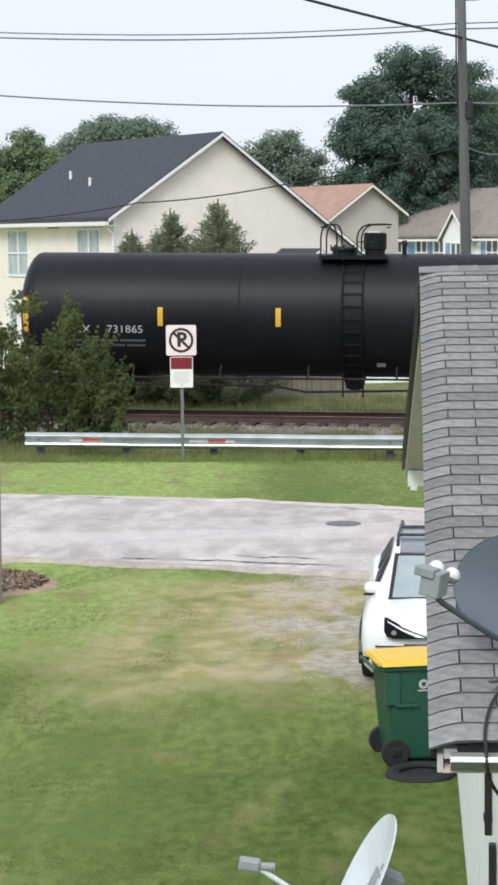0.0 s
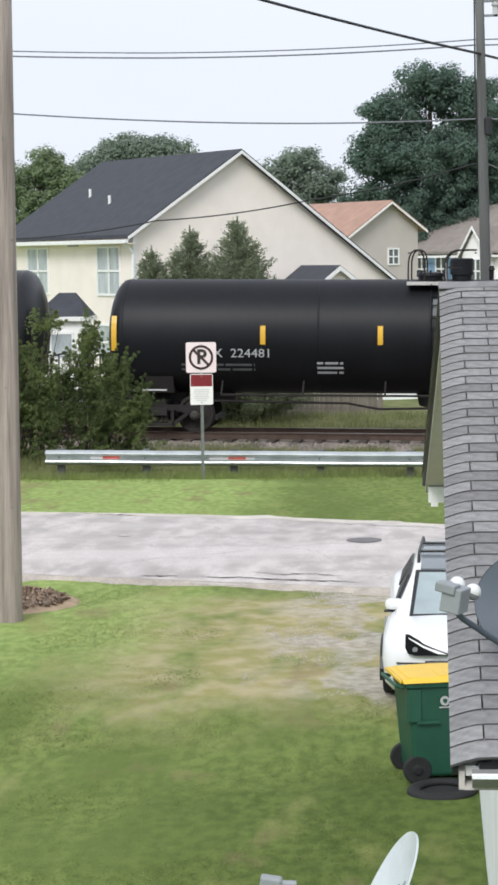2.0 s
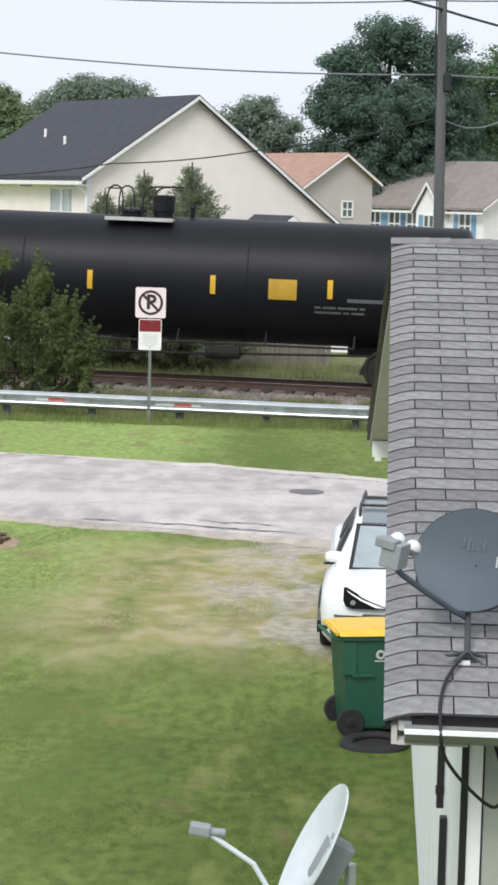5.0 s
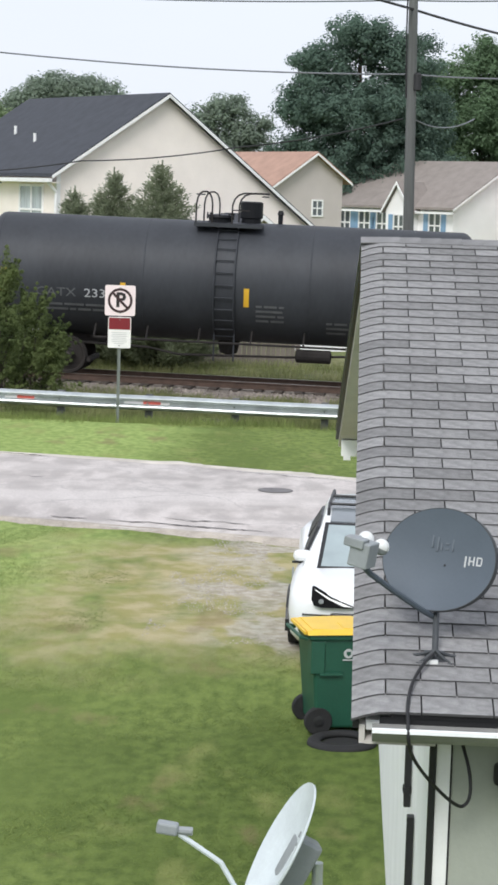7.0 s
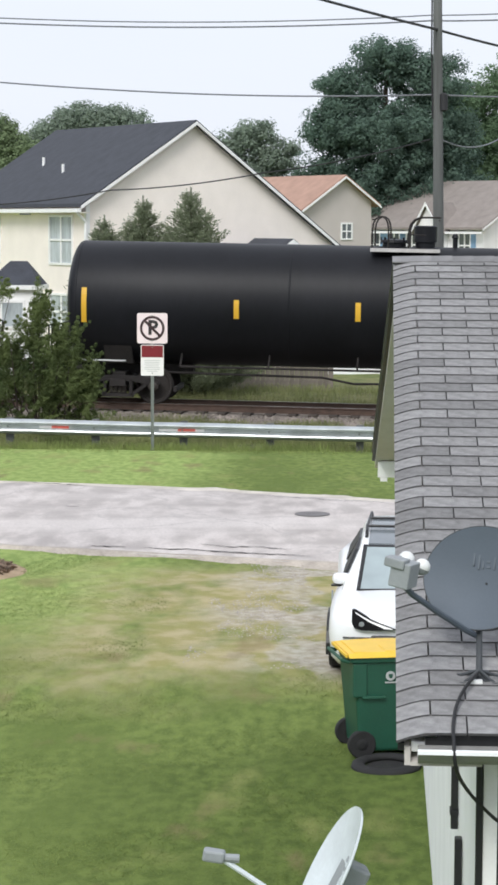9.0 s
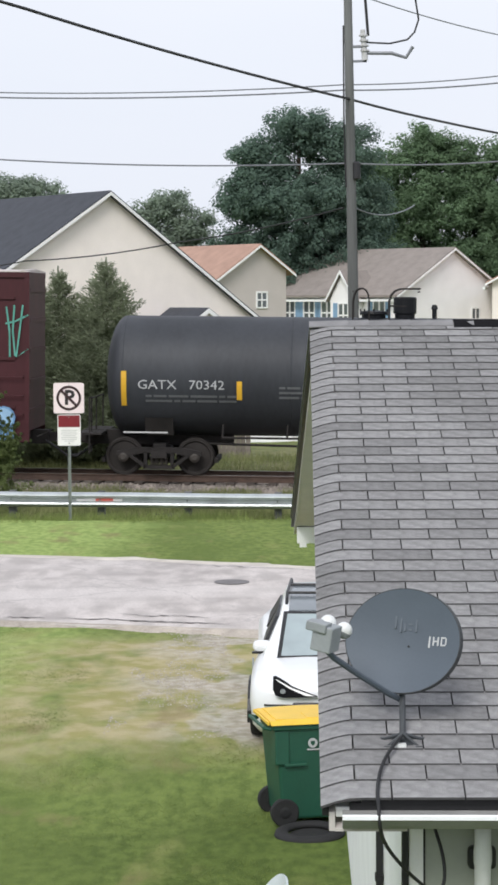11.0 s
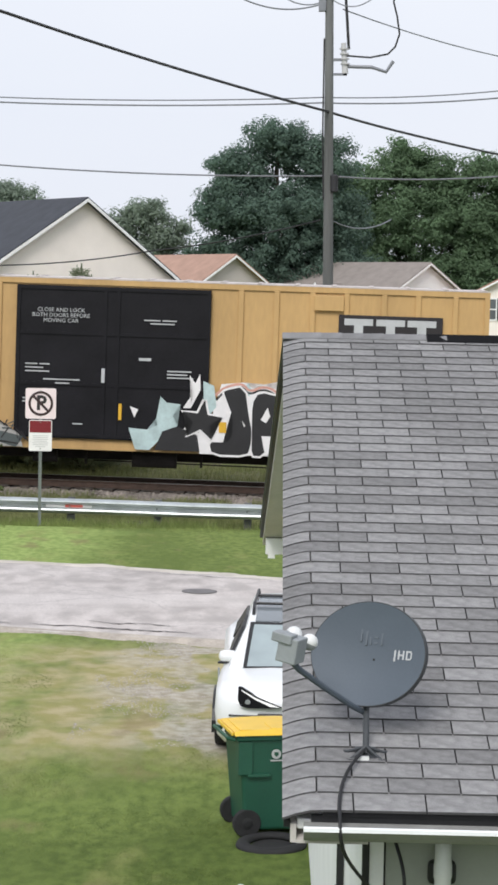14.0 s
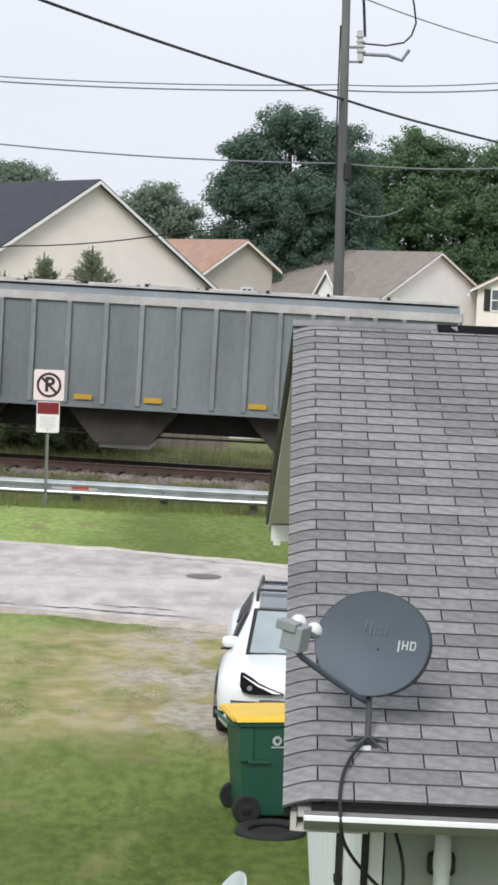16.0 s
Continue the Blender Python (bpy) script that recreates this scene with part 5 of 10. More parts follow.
def build_box_cars():
    # oxide brown box car
    h = 7.7
    car = box_car("oxide-brown box car covered in graffiti with white stencils", 2 * h, M_BROWN, [-6.7, -5.75, -4.75, -3.8, -2.8, -1.95, 2.2, 3.1, 4.05, 5.0, 6.0, 6.85])
    d = part("door", boxes((-1.51, 2.02, -1.62, -1.565, 1.0, 4.75)), M_BROWN, car, "brown plug door")
    for z in (1.25, 2.05, 3.1, 3.6, 4.7):
        part("door_rail", boxes((-1.51, 2.02, -1.65, -1.622, z, z + 0.07)), M_BROWN, d)
    for x in (-1.51, 1.95):
        part("door_post", boxes((x, x + 0.07, -1.65, -1.622, 1.0, 4.75)), M_BROWN, d)
    for z in (1.65, 2.85, 4.35):
        for x0, x1 in ((-7.4, -1.85), (2.1, 7.4)):
            part("side_rail", boxes((x0, x1, -1.545, -1.503, z, z + 0.07)), M_BROWN, car)
    for i, t in enumerate(("CLOSE AND LOCK", "DOORS BEFORE", "MOVING CAR")):
        lettering("lettering", t, 0.115, M_WHITE, d, pose(1.06, -1.624, 4.085 - 0.115 * i), bold=0.002)
    for i in range(3):
        part("print_bar", boxes((-1.65, -1.3, -1.627, -1.622, 3.3 - 0.09 * i, 3.34 - 0.09 * i)), M_STENCIL, d)
    part("print_bar", boxes((-1.65, -1.35, -1.627, -1.622, 2.68, 2.78)), M_STENCIL, d)
    part("print_bar", boxes((-0.6, -0.28, -1.627, -1.622, 1.68, 1.70)), M_STENCIL, d)
    sq = part("print_square", boxes((-0.08, 0.13, -1.627, -1.622, 1.84, 2.05)), M_STENCIL, d)
    part("square_print", boxes((-0.04, 0.05, -1.630, -1.6272, 1.88, 1.96)), M_BROWN, sq)
    part("round_mark", ring_bm(-0.3, 2.2, 0.085, 0.055, -1.627), M_STENCIL, d)
    for x0, x1, z0, z1 in ((0.15, 0.45, 2.25, 2.27), (-0.05, 0.05, 2.18, 2.22), (0.15, 0.2, 2.12, 2.17), (0.3, 0.42, 2.15, 2.17), (0.25, 0.29, 1.65, 1.72), (0.05, 0.1, 1.42, 1.48), (0.38, 0.41, 1.36, 1.66), (-0.15, 0.55, 2.36, 2.375), (0.02, 0.08, 1.68, 1.73)):
        part("print_bar", boxes((x0, x1, -1.627, -1.622, z0, z1)), M_STENCIL, d)
    for x0, x1, z0, z1 in ((-0.95, -0.1, 2.62, 2.66), (-0.95, -0.1, 2.74, 2.78), (-0.95, -0.3, 2.5, 2.53), (-0.9, -0.72, 3.12, 3.32), (-0.66, -0.5, 3.12, 3.3), (-0.42, -0.1, 3.2, 3.23), (-0.42, -0.15, 3.1, 3.13)):
        part("ghost_mark", boxes((x0, x1, -1.627, -1.622, z0, z1)), M_STENCILG, d)
    for t, x, z in (("AO", -6.34, 2.73), ("K", -5.54, 2.73), ("11", -6.34, 2.27), ("50", -5.43, 2.27), ("56", -4.57, 2.27)):
        lettering("lettering", t, 0.30, M_STENCIL, car, pose(x, -1.56, z), bold=0.006)
    for z in (2.95, 2.7):
        part("print_bar", boxes((-2.35, -2.15, -1.56, -1.553, z, z + 0.06)), M_STENCIL, car)
    part("reflector", boxes((-6.64, -6.44, -1.57, -1.562, 1.2, 1.7)), M_YELLOW, car, "yellow reflective strip")
    part("reflector", boxes((-1.45, -1.35, -1.628, -1.622, 1.95, 2.1)), M_YELLOW, d)
    run(car, -120.55)
    BROWN = car

    # ochre box car with a black door
    h = 9.22
    ribs = [-8.7, -7.78, -6.91, -6.08, -5.15, -4.28, -3.41, -2.75, 3.21, 4.08, 4.96, 5.79, 6.71, 7.54, 8.45]
    car = box_car("weathered ochre box car with a black door and graffiti", 2 * h, M_OCHRE, ribs)
    d = part("door", boxes((-2.3, 2.48, -1.62, -1.565, 1.1, 4.85)), M_DOORK, car, "black double plug door")
    for z in (1.14, 2.40, 3.65, 4.75):
        part("door_rail", boxes((-2.3, 2.48, -1.645, -1.622, z, z + 0.08)), M_DOORK, d)
    for x in (-2.3, -0.16, 0.16, 2.38):
        part("door_post", boxes((x, x + 0.09, -1.65, -1.622, 1.12, 4.83)), M_DOORK, d)
    for i, t in enumerate(("CLOSE AND LOCK", "BOTH DOORS BEFORE", "MOVING CAR")):
        lettering("lettering", t, 0.14, M_STENCIL, d, pose(-1.2, -1.653, 4.25 - 0.13 * i))
    for x0, x1, z in ((0.85, 1.25, 4.05), (1.3, 1.65, 4.05), (1.0, 1.6, 3.97), (-2.05, -1.75, 2.9), (-1.7, -1.45, 2.9), (-2.05, -1.6, 2.81), (-2.05, -1.45, 2.72), (-1.6, -0.7, 2.53), (-1.3, -0.95, 2.44), (1.45, 2.05, 2.82), (1.45, 1.95, 2.74), (1.45, 2.1, 2.66), (-0.85, -0.6, 1.45), (-2.1, -1.85, 2.05), (-2.1, -1.9, 1.97)):
        part("print_bar", boxes((x0, x1, -1.653, -1.648, z, z + 0.032)), M_STENCIL, d)
    part("print_square", boxes((0.75, 1.05, -1.653, -1.648, 3.07, 3.14)), M_STENCIL, d)
    part("door_tape", boxes((0.28, 0.36, -1.653, -1.648, 1.6, 2.0)), M_YELLOW, d, "yellow reflective strip")
    part("latch", boxes((-0.16, -0.08, -1.70, -1.648, 2.5, 2.85)), M_STENCIL, d)
    for t, x, z, s in (("next", -8.18, 3.98, 0.25), ("load", -8.18, 3.74, 0.25), ("any", -5.35, 3.98, 0.25), ("road", -5.35, 3.74, 0.25)):
        lettering("lettering", t, s, M_DARKTXT, car, pose(x + 0.04, -1.566, z), shear=0.2, squeeze=1.15, bold=0.004)
    for t, x, z in (("TB", -7.32, 2.74), ("OX", -6.42, 2.74), ("6", -8.07, 2.28), ("71", -7.3, 2.28), ("38", -6.42, 2.28), ("8", -5.72, 2.28)):
        lettering("lettering", t, 0.36, M_DARKTXT, car, pose(x + 0.03, -1.566, z), shear=0.25, squeeze=1.22, bold=0.008)
    sg = part("name_board", boxes((5.61, 8.15, -1.555, -1.547, 3.78, 4.37)), M_SIGNK, car, "black panel with three white block shapes")
    for x in (5.75, 6.53, 7.29):
        part("block_mark", boxes((x, x + 0.7, -1.562, -1.556, 4.12, 4.28), (x + 0.24, x + 0.46, -1.562, -1.556, 3.9, 4.12), (x + 0.12, x + 0.58, -1.562, -1.556, 3.84, 3.92)), M_STENCIL, sg)
    for t, x, z in (("Railcar Pooling", 6.79, 3.48), ("Experts", 6.82, 2.93), ("m", 7.35, 2.32)):
        lettering("lettering", t, 0.40, M_DARKTXT, car, pose(x, -1.565, z), shear=0.15, squeeze=1.3, bold=0.006)
    for x in (5.36, -5.4):
        part("hinge_box", boxes((x - 0.36, x + 0.36, -1.60, -1.562, 4.45, 4.82), bevel=0.01), M_OCHRE, car)
    for x in (-8.35, -7.2, 7.35):
        part("reflector", boxes((x, x + 0.32, -1.575, -1.565, 1.35, 1.62)), M_YELLOW, car)
    run(car, -139.47)
    return BROWN, car


def hopper_car():
    hh = 8.1
    car = thing("hopper_car", "grey covered hopper car with vertical ribs and hatch covers", "rail car", "cars of the freight train")
    zs, zt = 1.53, 4.03
    body = bmesh.new()
    prism(body, [(-6.68, zs), (6.68, zs), (6.72, 2.36), (7.85, 3.50), (7.92, zt), (-7.92, zt), (-7.85, 3.50), (-6.72, 2.36)], -1.5, 1.5)
    part("body", body, M_HOPPER, car)
    part("top_chord", boxes((-hh + 0.1, hh - 0.1, -1.57, 1.57, zt, zt + 0.2)), M_HOPPERL, car, "pale top band")
    bm = bmesh.new()
    prism(bm, [(-1.55, zt + 0.2), (1.55, zt + 0.2), (1.25, zt + 0.34), (0.6, zt + 0.42), (-0.6, zt + 0.42), (-1.25, zt + 0.34)], -hh + 0.15, hh - 0.15, Matrix.Rotation(radians(90), 4, "Z"))
    part("roof", bm, M_HOPPER, car)
    for k in range(10):
        x = -hh + 1.3 + 1.52 * k
        hc = part("hatch_cover", boxes((x - 0.62, x + 0.62, -0.42, 0.42, zt + 0.42, zt + 0.49), bevel=0.02), M_HOPPERL, car)
        part("hatch_clamp", boxes((x - 0.70, x - 0.64, -0.5, 0.5, zt + 0.41, zt + 0.52)), M_TRUCK, hc)
    part("running_board", boxes((-hh + 0.2, hh - 0.2, -1.25, -0.75, zt + 0.40, zt + 0.44)), M_HOPPERL, car)
    part("side_sill", boxes((-6.68, 6.68, -1.56, -1.503, zs - 0.1, zs + 0.06)), M_HOPPER, car)
    for x in [6.6, 5.89, 5.21, 4.38, 3.58, 2.79, 2.0, 1.08, 0.18, -0.7, -1.62, -2.5, -3.3, -4.1, -4.8, -5.6, -6.4]:
        z0 = zs
        part("rib", boxes((x - 0.06, x + 0.06, -1.60, -1.503, z0, zt), bevel=0.012), M_HOPRIB, car, "pale grey rib")
    for x in (-4.45, -0.15, 4.3):
        bm = bmesh.new()
        prism(bm, [(x - 1.5, zs - 0.1), (x + 1.35, zs - 0.1), (x + 0.62, 0.55), (x - 0.72, 0.55)], -1.1, 1.1)
        part("hopper_bay", bm, M_HOPBAY, car, "dark brown hopper bay")
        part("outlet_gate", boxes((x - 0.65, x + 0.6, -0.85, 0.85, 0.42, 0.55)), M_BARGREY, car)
    part("centre_sill", boxes((-6.4, 6.4, -0.7, 0.7, 0.86, 1.45)), M_TRUCK, car, "dark centre sill")
    for s in (-1, 1):
        bm = bmesh.new()
        prism(bm, [(s * 6.5, zs - 0.1), (s * 5.7, zs - 0.1), (s * 5.3, 1.06), (s * 6.5, 1.06)], -1.1, 1.1)
        part("slope_sheet", bm, M_TRUCK, car, "dark slope sheet")
        part("step", boxes((min(s * 6.36, s * 6.66), max(s * 6.36, s * 6.66), -1.56, -1.50, zs - 0.55, zs - 0.50), (min(s * 6.36, s * 6.41), max(s * 6.36, s * 6.41), -1.56, -1.50, zs - 0.50, zs - 0.1), (min(s * 6.61, s * 6.66), max(s * 6.61, s * 6.66), -1.56, -1.50, zs - 0.50, zs - 0.1)), M_HOPPERL, car, "pale sill step")
    for x, dz in ((-6.2, 0.1), (-4.0, 0.1), (-1.18, 0.1), (0.55, 0.1), (3.13, 0.1), (6.16, 0.35)):
        part("reflector", boxes((x - 0.22, x + 0.22, -1.612, -1.602, zs + dz, zs + dz + (0.21 if dz > 0.2 else 0.13))), M_TANKSIGN, car, "dull yellow reflective strip")
    part("stencil_box", boxes((4.44, 4.93, -1.612, -1.602, zs + 0.30, zs + 0.65)), M_STENCIL, car)
    part("stencil_inset", boxes((4.48, 4.67, -1.62, -1.613, zs + 0.36, zs + 0.60), (4.70, 4.89, -1.62, -1.613, zs + 0.36, zs + 0.60)), M_SIGNK, car)
    for s in (-1, 1):
        for x, z1 in ((7.94, zt + 0.2), (7.36, 3.30)):
            for y in (-1.48, 1.48):
                part("end_post", boxes((min(s * x, s * (x + 0.07)), max(s * x, s * (x + 0.07)), y - 0.05, y + 0.05, 1.06, z1)), M_HOPPER, car)
        part("end_sill", boxes((min(s * (hh - 2.9), s * (hh + 0.1)), max(s * (hh - 2.6), s * (hh + 0.1)), -0.25, 0.25, 0.72, 1.05), (min(s * (hh - 1.2), s * (hh + 0.05)), max(s * (hh - 1.2), s * (hh + 0.05)), -1.5, 1.5, 0.98, 1.06)), M_TRUCK, car)
        for k in range(9):
            zz = 1.35 + 0.22 * k
            bm = bmesh.new()
            cyl(bm, (s * 7.38, -1.5, zz), (s * 7.97, -1.5, zz), 0.016, seg=6)
            part("rung", bm, M_HOPPER, car)
        part("brake_valve", boxes((min(s * 6.75, s * 7.0), max(s * 6.75, s * 7.0), -1.5, -1.2, 1.06, 1.5), bevel=0.03), M_TRUCK, car)
        coupler(car, s * (hh + 0.05), s)
        truck(car, s * (hh - 1.55))
    part("brake_pipe", tube(bmesh.new(), [(-6, -0.9, 0.8), (0, -0.95, 0.75), (6, -0.9, 0.8)], 0.03), M_TRUCK, car)
    run(car, -158.4)


build_train()
BROWN_CAR, OCHRE_CAR = build_box_cars()
hopper_car()

# ---------- outbuilding with the shingled roof ----------
PITCH = math.atan(1 / 3)
EAVE = Vector((0.2442, 9.0385, 2.8993))          # first joint column at the eave, on the shingle plane
TAB, COURSE, RIDGE_N = 0.305, 0.127, 47
RAKE_X, ROOF_X1 = 0.10, 9.0
RIDGE_Y, RIDGE_Z = EAVE.y + 47.3 * COURSE * math.cos(PITCH), EAVE.z + 47.3 * COURSE * math.sin(PITCH)
FAR_Y = 2 * RIDGE_Y - EAVE.y
def rake_x(y):
    """The rake's edge: true along the near slope, drifting outward along the far one."""
    return RAKE_X - 0.15 * max(0.0, (y - RIDGE_Y) / (FAR_Y - RIDGE_Y))


WALL_X, WALL_Y0, WALL_Y1 = 0.462, 9.42, FAR_Y - 0.38


def build_outbuilding():
    b = thing("outbuilding", "white single-storey outbuilding with a grey shingled gable roof", "house", kind="structure")
    t = 0.02
    # roof deck, both slopes, a little under the shingles
    for s in (-1, 1):
        bm = bmesh.new()
        y0 = EAVE.y if s < 0 else FAR_Y
        pr = [(y0, EAVE.z - 0.03), (RIDGE_Y, RIDGE_Z - 0.03), (RIDGE_Y, RIDGE_Z - 0.012), (y0, EAVE.z - 0.012)]
        V = [(x, y, z) for x in ((RAKE_X + 0.17) if s < 0 else (RAKE_X + 0.03), ROOF_X1) for y, z in pr]
        F = [(0, 1, 2, 3), (7, 6, 5, 4)] + [(i, i + 4, (i + 1) % 4 + 4, (i + 1) % 4) for i in range(4)]
        bm.free()
        part("roof_deck", (V, F), M_FELT, b)
    # far slope's shingles as one sheet: never seen from here but for its edge
    V = [(RAKE_X, RIDGE_Y, RIDGE_Z), (ROOF_X1, RIDGE_Y, RIDGE_Z), (ROOF_X1, FAR_Y + 0.03, EAVE.z), (rake_x(FAR_Y), FAR_Y + 0.03, EAVE.z)]
    V += [(x, y, z - 0.008) for x, y, z in V]
    part("far_shingles", (V, [(0, 3, 2, 1), (4, 5, 6, 7), (0, 4, 7, 3), (2, 6, 5, 1), (3, 7, 6, 2), (0, 1, 5, 4)]), M_SHINGLE_J, b)
    # rake boards, soffit and drip edge along the gable
    ring = [(0, 1, 2, 3), (7, 6, 5, 4)] + [(i, i + 4, (i + 1) % 4 + 4, (i + 1) % 4) for i in range(4)]
    for y0 in (EAVE.y + 0.02, FAR_Y - 0.02):
        e = rake_x(y0)

        def strip(a, c, lo, hi):
            return [p for q in (a, c) for p in ((e + q, y0, EAVE.z - lo), (RAKE_X + q, RIDGE_Y, RIDGE_Z - lo), (RAKE_X + q, RIDGE_Y, RIDGE_Z - hi), (e + q, y0, EAVE.z - hi))]
        part("rake_board", (strip(0.035, 0.06, 0.15, 0.07), ring), M_SOFFIT, b, "greyed white rake board")
        part("drip_edge", (strip(0.006, 0.034, 0.085, 0.056), ring), M_BLACK, b, "dark drip edge")
        V = [(x, y, z - dz) for dz in (0.0, 0.012) for x, y, z in ((e + 0.06, y0, EAVE.z - 0.14), (WALL_X, y0, EAVE.z - 0.14), (WALL_X, RIDGE_Y, RIDGE_Z - 0.14), (RAKE_X + 0.06, RIDGE_Y, RIDGE_Z - 0.14))]
        part("soffit", (V, ring), M_SOFFIT, b)
    # boxed eave returns
    for y, sgn in ((EAVE.y + 0.03, 1), (FAR_Y - 0.03, -1)):
        ya, yb = sorted((y, y + 0.34 * sgn))
        e = rake_x(y)
        part("eave_return", boxes((e + 0.062, WALL_X + 0.02, ya, yb, EAVE.z - (0.095 if sgn > 0 else 0.20), EAVE.z - 0.05), bevel=0.006), M_WHITE, b, "white boxed eave return")
        if sgn < 0:
            part("eave_block", boxes((e + 0.085, e + 0.15, ya + 0.01 * sgn, yb, EAVE.z - 0.235, EAVE.z - 0.2)), M_WHITE, b)
    # fascia, black because the eave's shade is put into its colour; gutter
    part("fascia", boxes((RAKE_X + 0.12, ROOF_X1, EAVE.y + 0.012, EAVE.y + 0.032, EAVE.z - 0.125, EAVE.z - 0.03)), M_BLACK, b, "fascia coloured black as eave shade")
    gy, gz = EAVE.y - 0.10, EAVE.z - 0.060
    pr = [(gy + 0.11, gz), (gy + 0.11, gz - 0.07), (gy + 0.075, gz - 0.07), (gy + 0.035, gz - 0.048), (gy + 0.004, gz - 0.016), (gy - 0.008, gz - 0.012), (gy - 0.008, gz - 0.004), (gy + 0.010, gz - 0.004), (gy + 0.012, gz - 0.012), (gy + 0.045, gz - 0.04), (gy + 0.08, gz - 0.06), (gy + 0.10, gz - 0.06), (gy + 0.10, gz)]
    bm = bmesh.new()
    a = [bm.verts.new((RAKE_X + 0.09, y, z)) for y, z in pr]
    c = [bm.verts.new((ROOF_X1, y, z - 0.02)) for y, z in pr]
    for i in range(len(pr)):
        bm.faces.new((a[i], a[(i + 1) % len(pr)], c[(i + 1) % len(pr)], c[i]))
    bm.faces.new(a)
    part("gutter", bm, M_GUTTERF, b, "grey metal gutter")
    bm = bmesh.new()
    lip = [(gy - 0.016, gz - 0.012), (gy + 0.010, gz - 0.012), (gy + 0.014, gz + 0.002), (gy - 0.002, gz + 0.008), (gy - 0.014, gz + 0.003)]
    a = [bm.verts.new((RAKE_X + 0.088, y, z)) for y, z in lip]
    c = [bm.verts.new((ROOF_X1, y, z - 0.02)) for y, z in lip]
    for i in range(5):
        bm.faces.new((a[i], a[(i + 1) % 5], c[(i + 1) % 5], c[i]))
    bm.faces.new(a)
    bm.faces.new(c[::-1])
    part("gutter_lip", bm, M_GUTTER, b, "white rolled lip")
    # walls
    zt = EAVE.z - 0.15
    V = [(x, y, z) for x in (WALL_X, WALL_X + 0.15) for y, z in ((WALL_Y0, -0.3), (WALL_Y1, -0.3), (WALL_Y1, zt), (RIDGE_Y, RIDGE_Z - 0.2), (WALL_Y0, zt))]
    part("gable_wall", (V, [(0, 1, 2, 3, 4), (9, 8, 7, 6, 5)] + [(i, i + 5, (i + 1) % 5 + 5, (i + 1) % 5) for i in range(5)]), M_WALLW, b, "white gable wall")
    part("near_wall", boxes((WALL_X + 0.152, ROOF_X1, WALL_Y0 + 0.012, WALL_Y0 + 0.17, -0.3, zt)), M_GREY_WALL, b, "grey-green panelled wall")
    part("far_wall", boxes((WALL_X + 0.152, ROOF_X1, WALL_Y1 - 0.17, WALL_Y1 - 0.02, -0.3, zt)), M_WALLW, b)
    part("end_wall", boxes((ROOF_X1 - 0.5, ROOF_X1 - 0.35, WALL_Y0 + 0.172, WALL_Y1 - 0.172, -0.3, zt)), M_WALLW, b)
    part("corner_board", boxes((WALL_X + 0.025, WALL_X + 0.086, WALL_Y0 - 0.02, WALL_Y0 - 0.002, -0.3, zt)), M_WHITE, b, "white corner board")
    part("seam", boxes((WALL_X + 0.087, WALL_X + 0.095, WALL_Y0 - 0.012, WALL_Y0 - 0.002, -0.3, zt)), M_FELT, b)
    part("wall_panel", boxes((WALL_X + 0.096, ROOF_X1, WALL_Y0 - 0.008, WALL_Y0 + 0.010, -0.3, zt)), M_GREY_WALL, b, "grey-green wall panel")
    return b


OUTB = build_outbuilding()


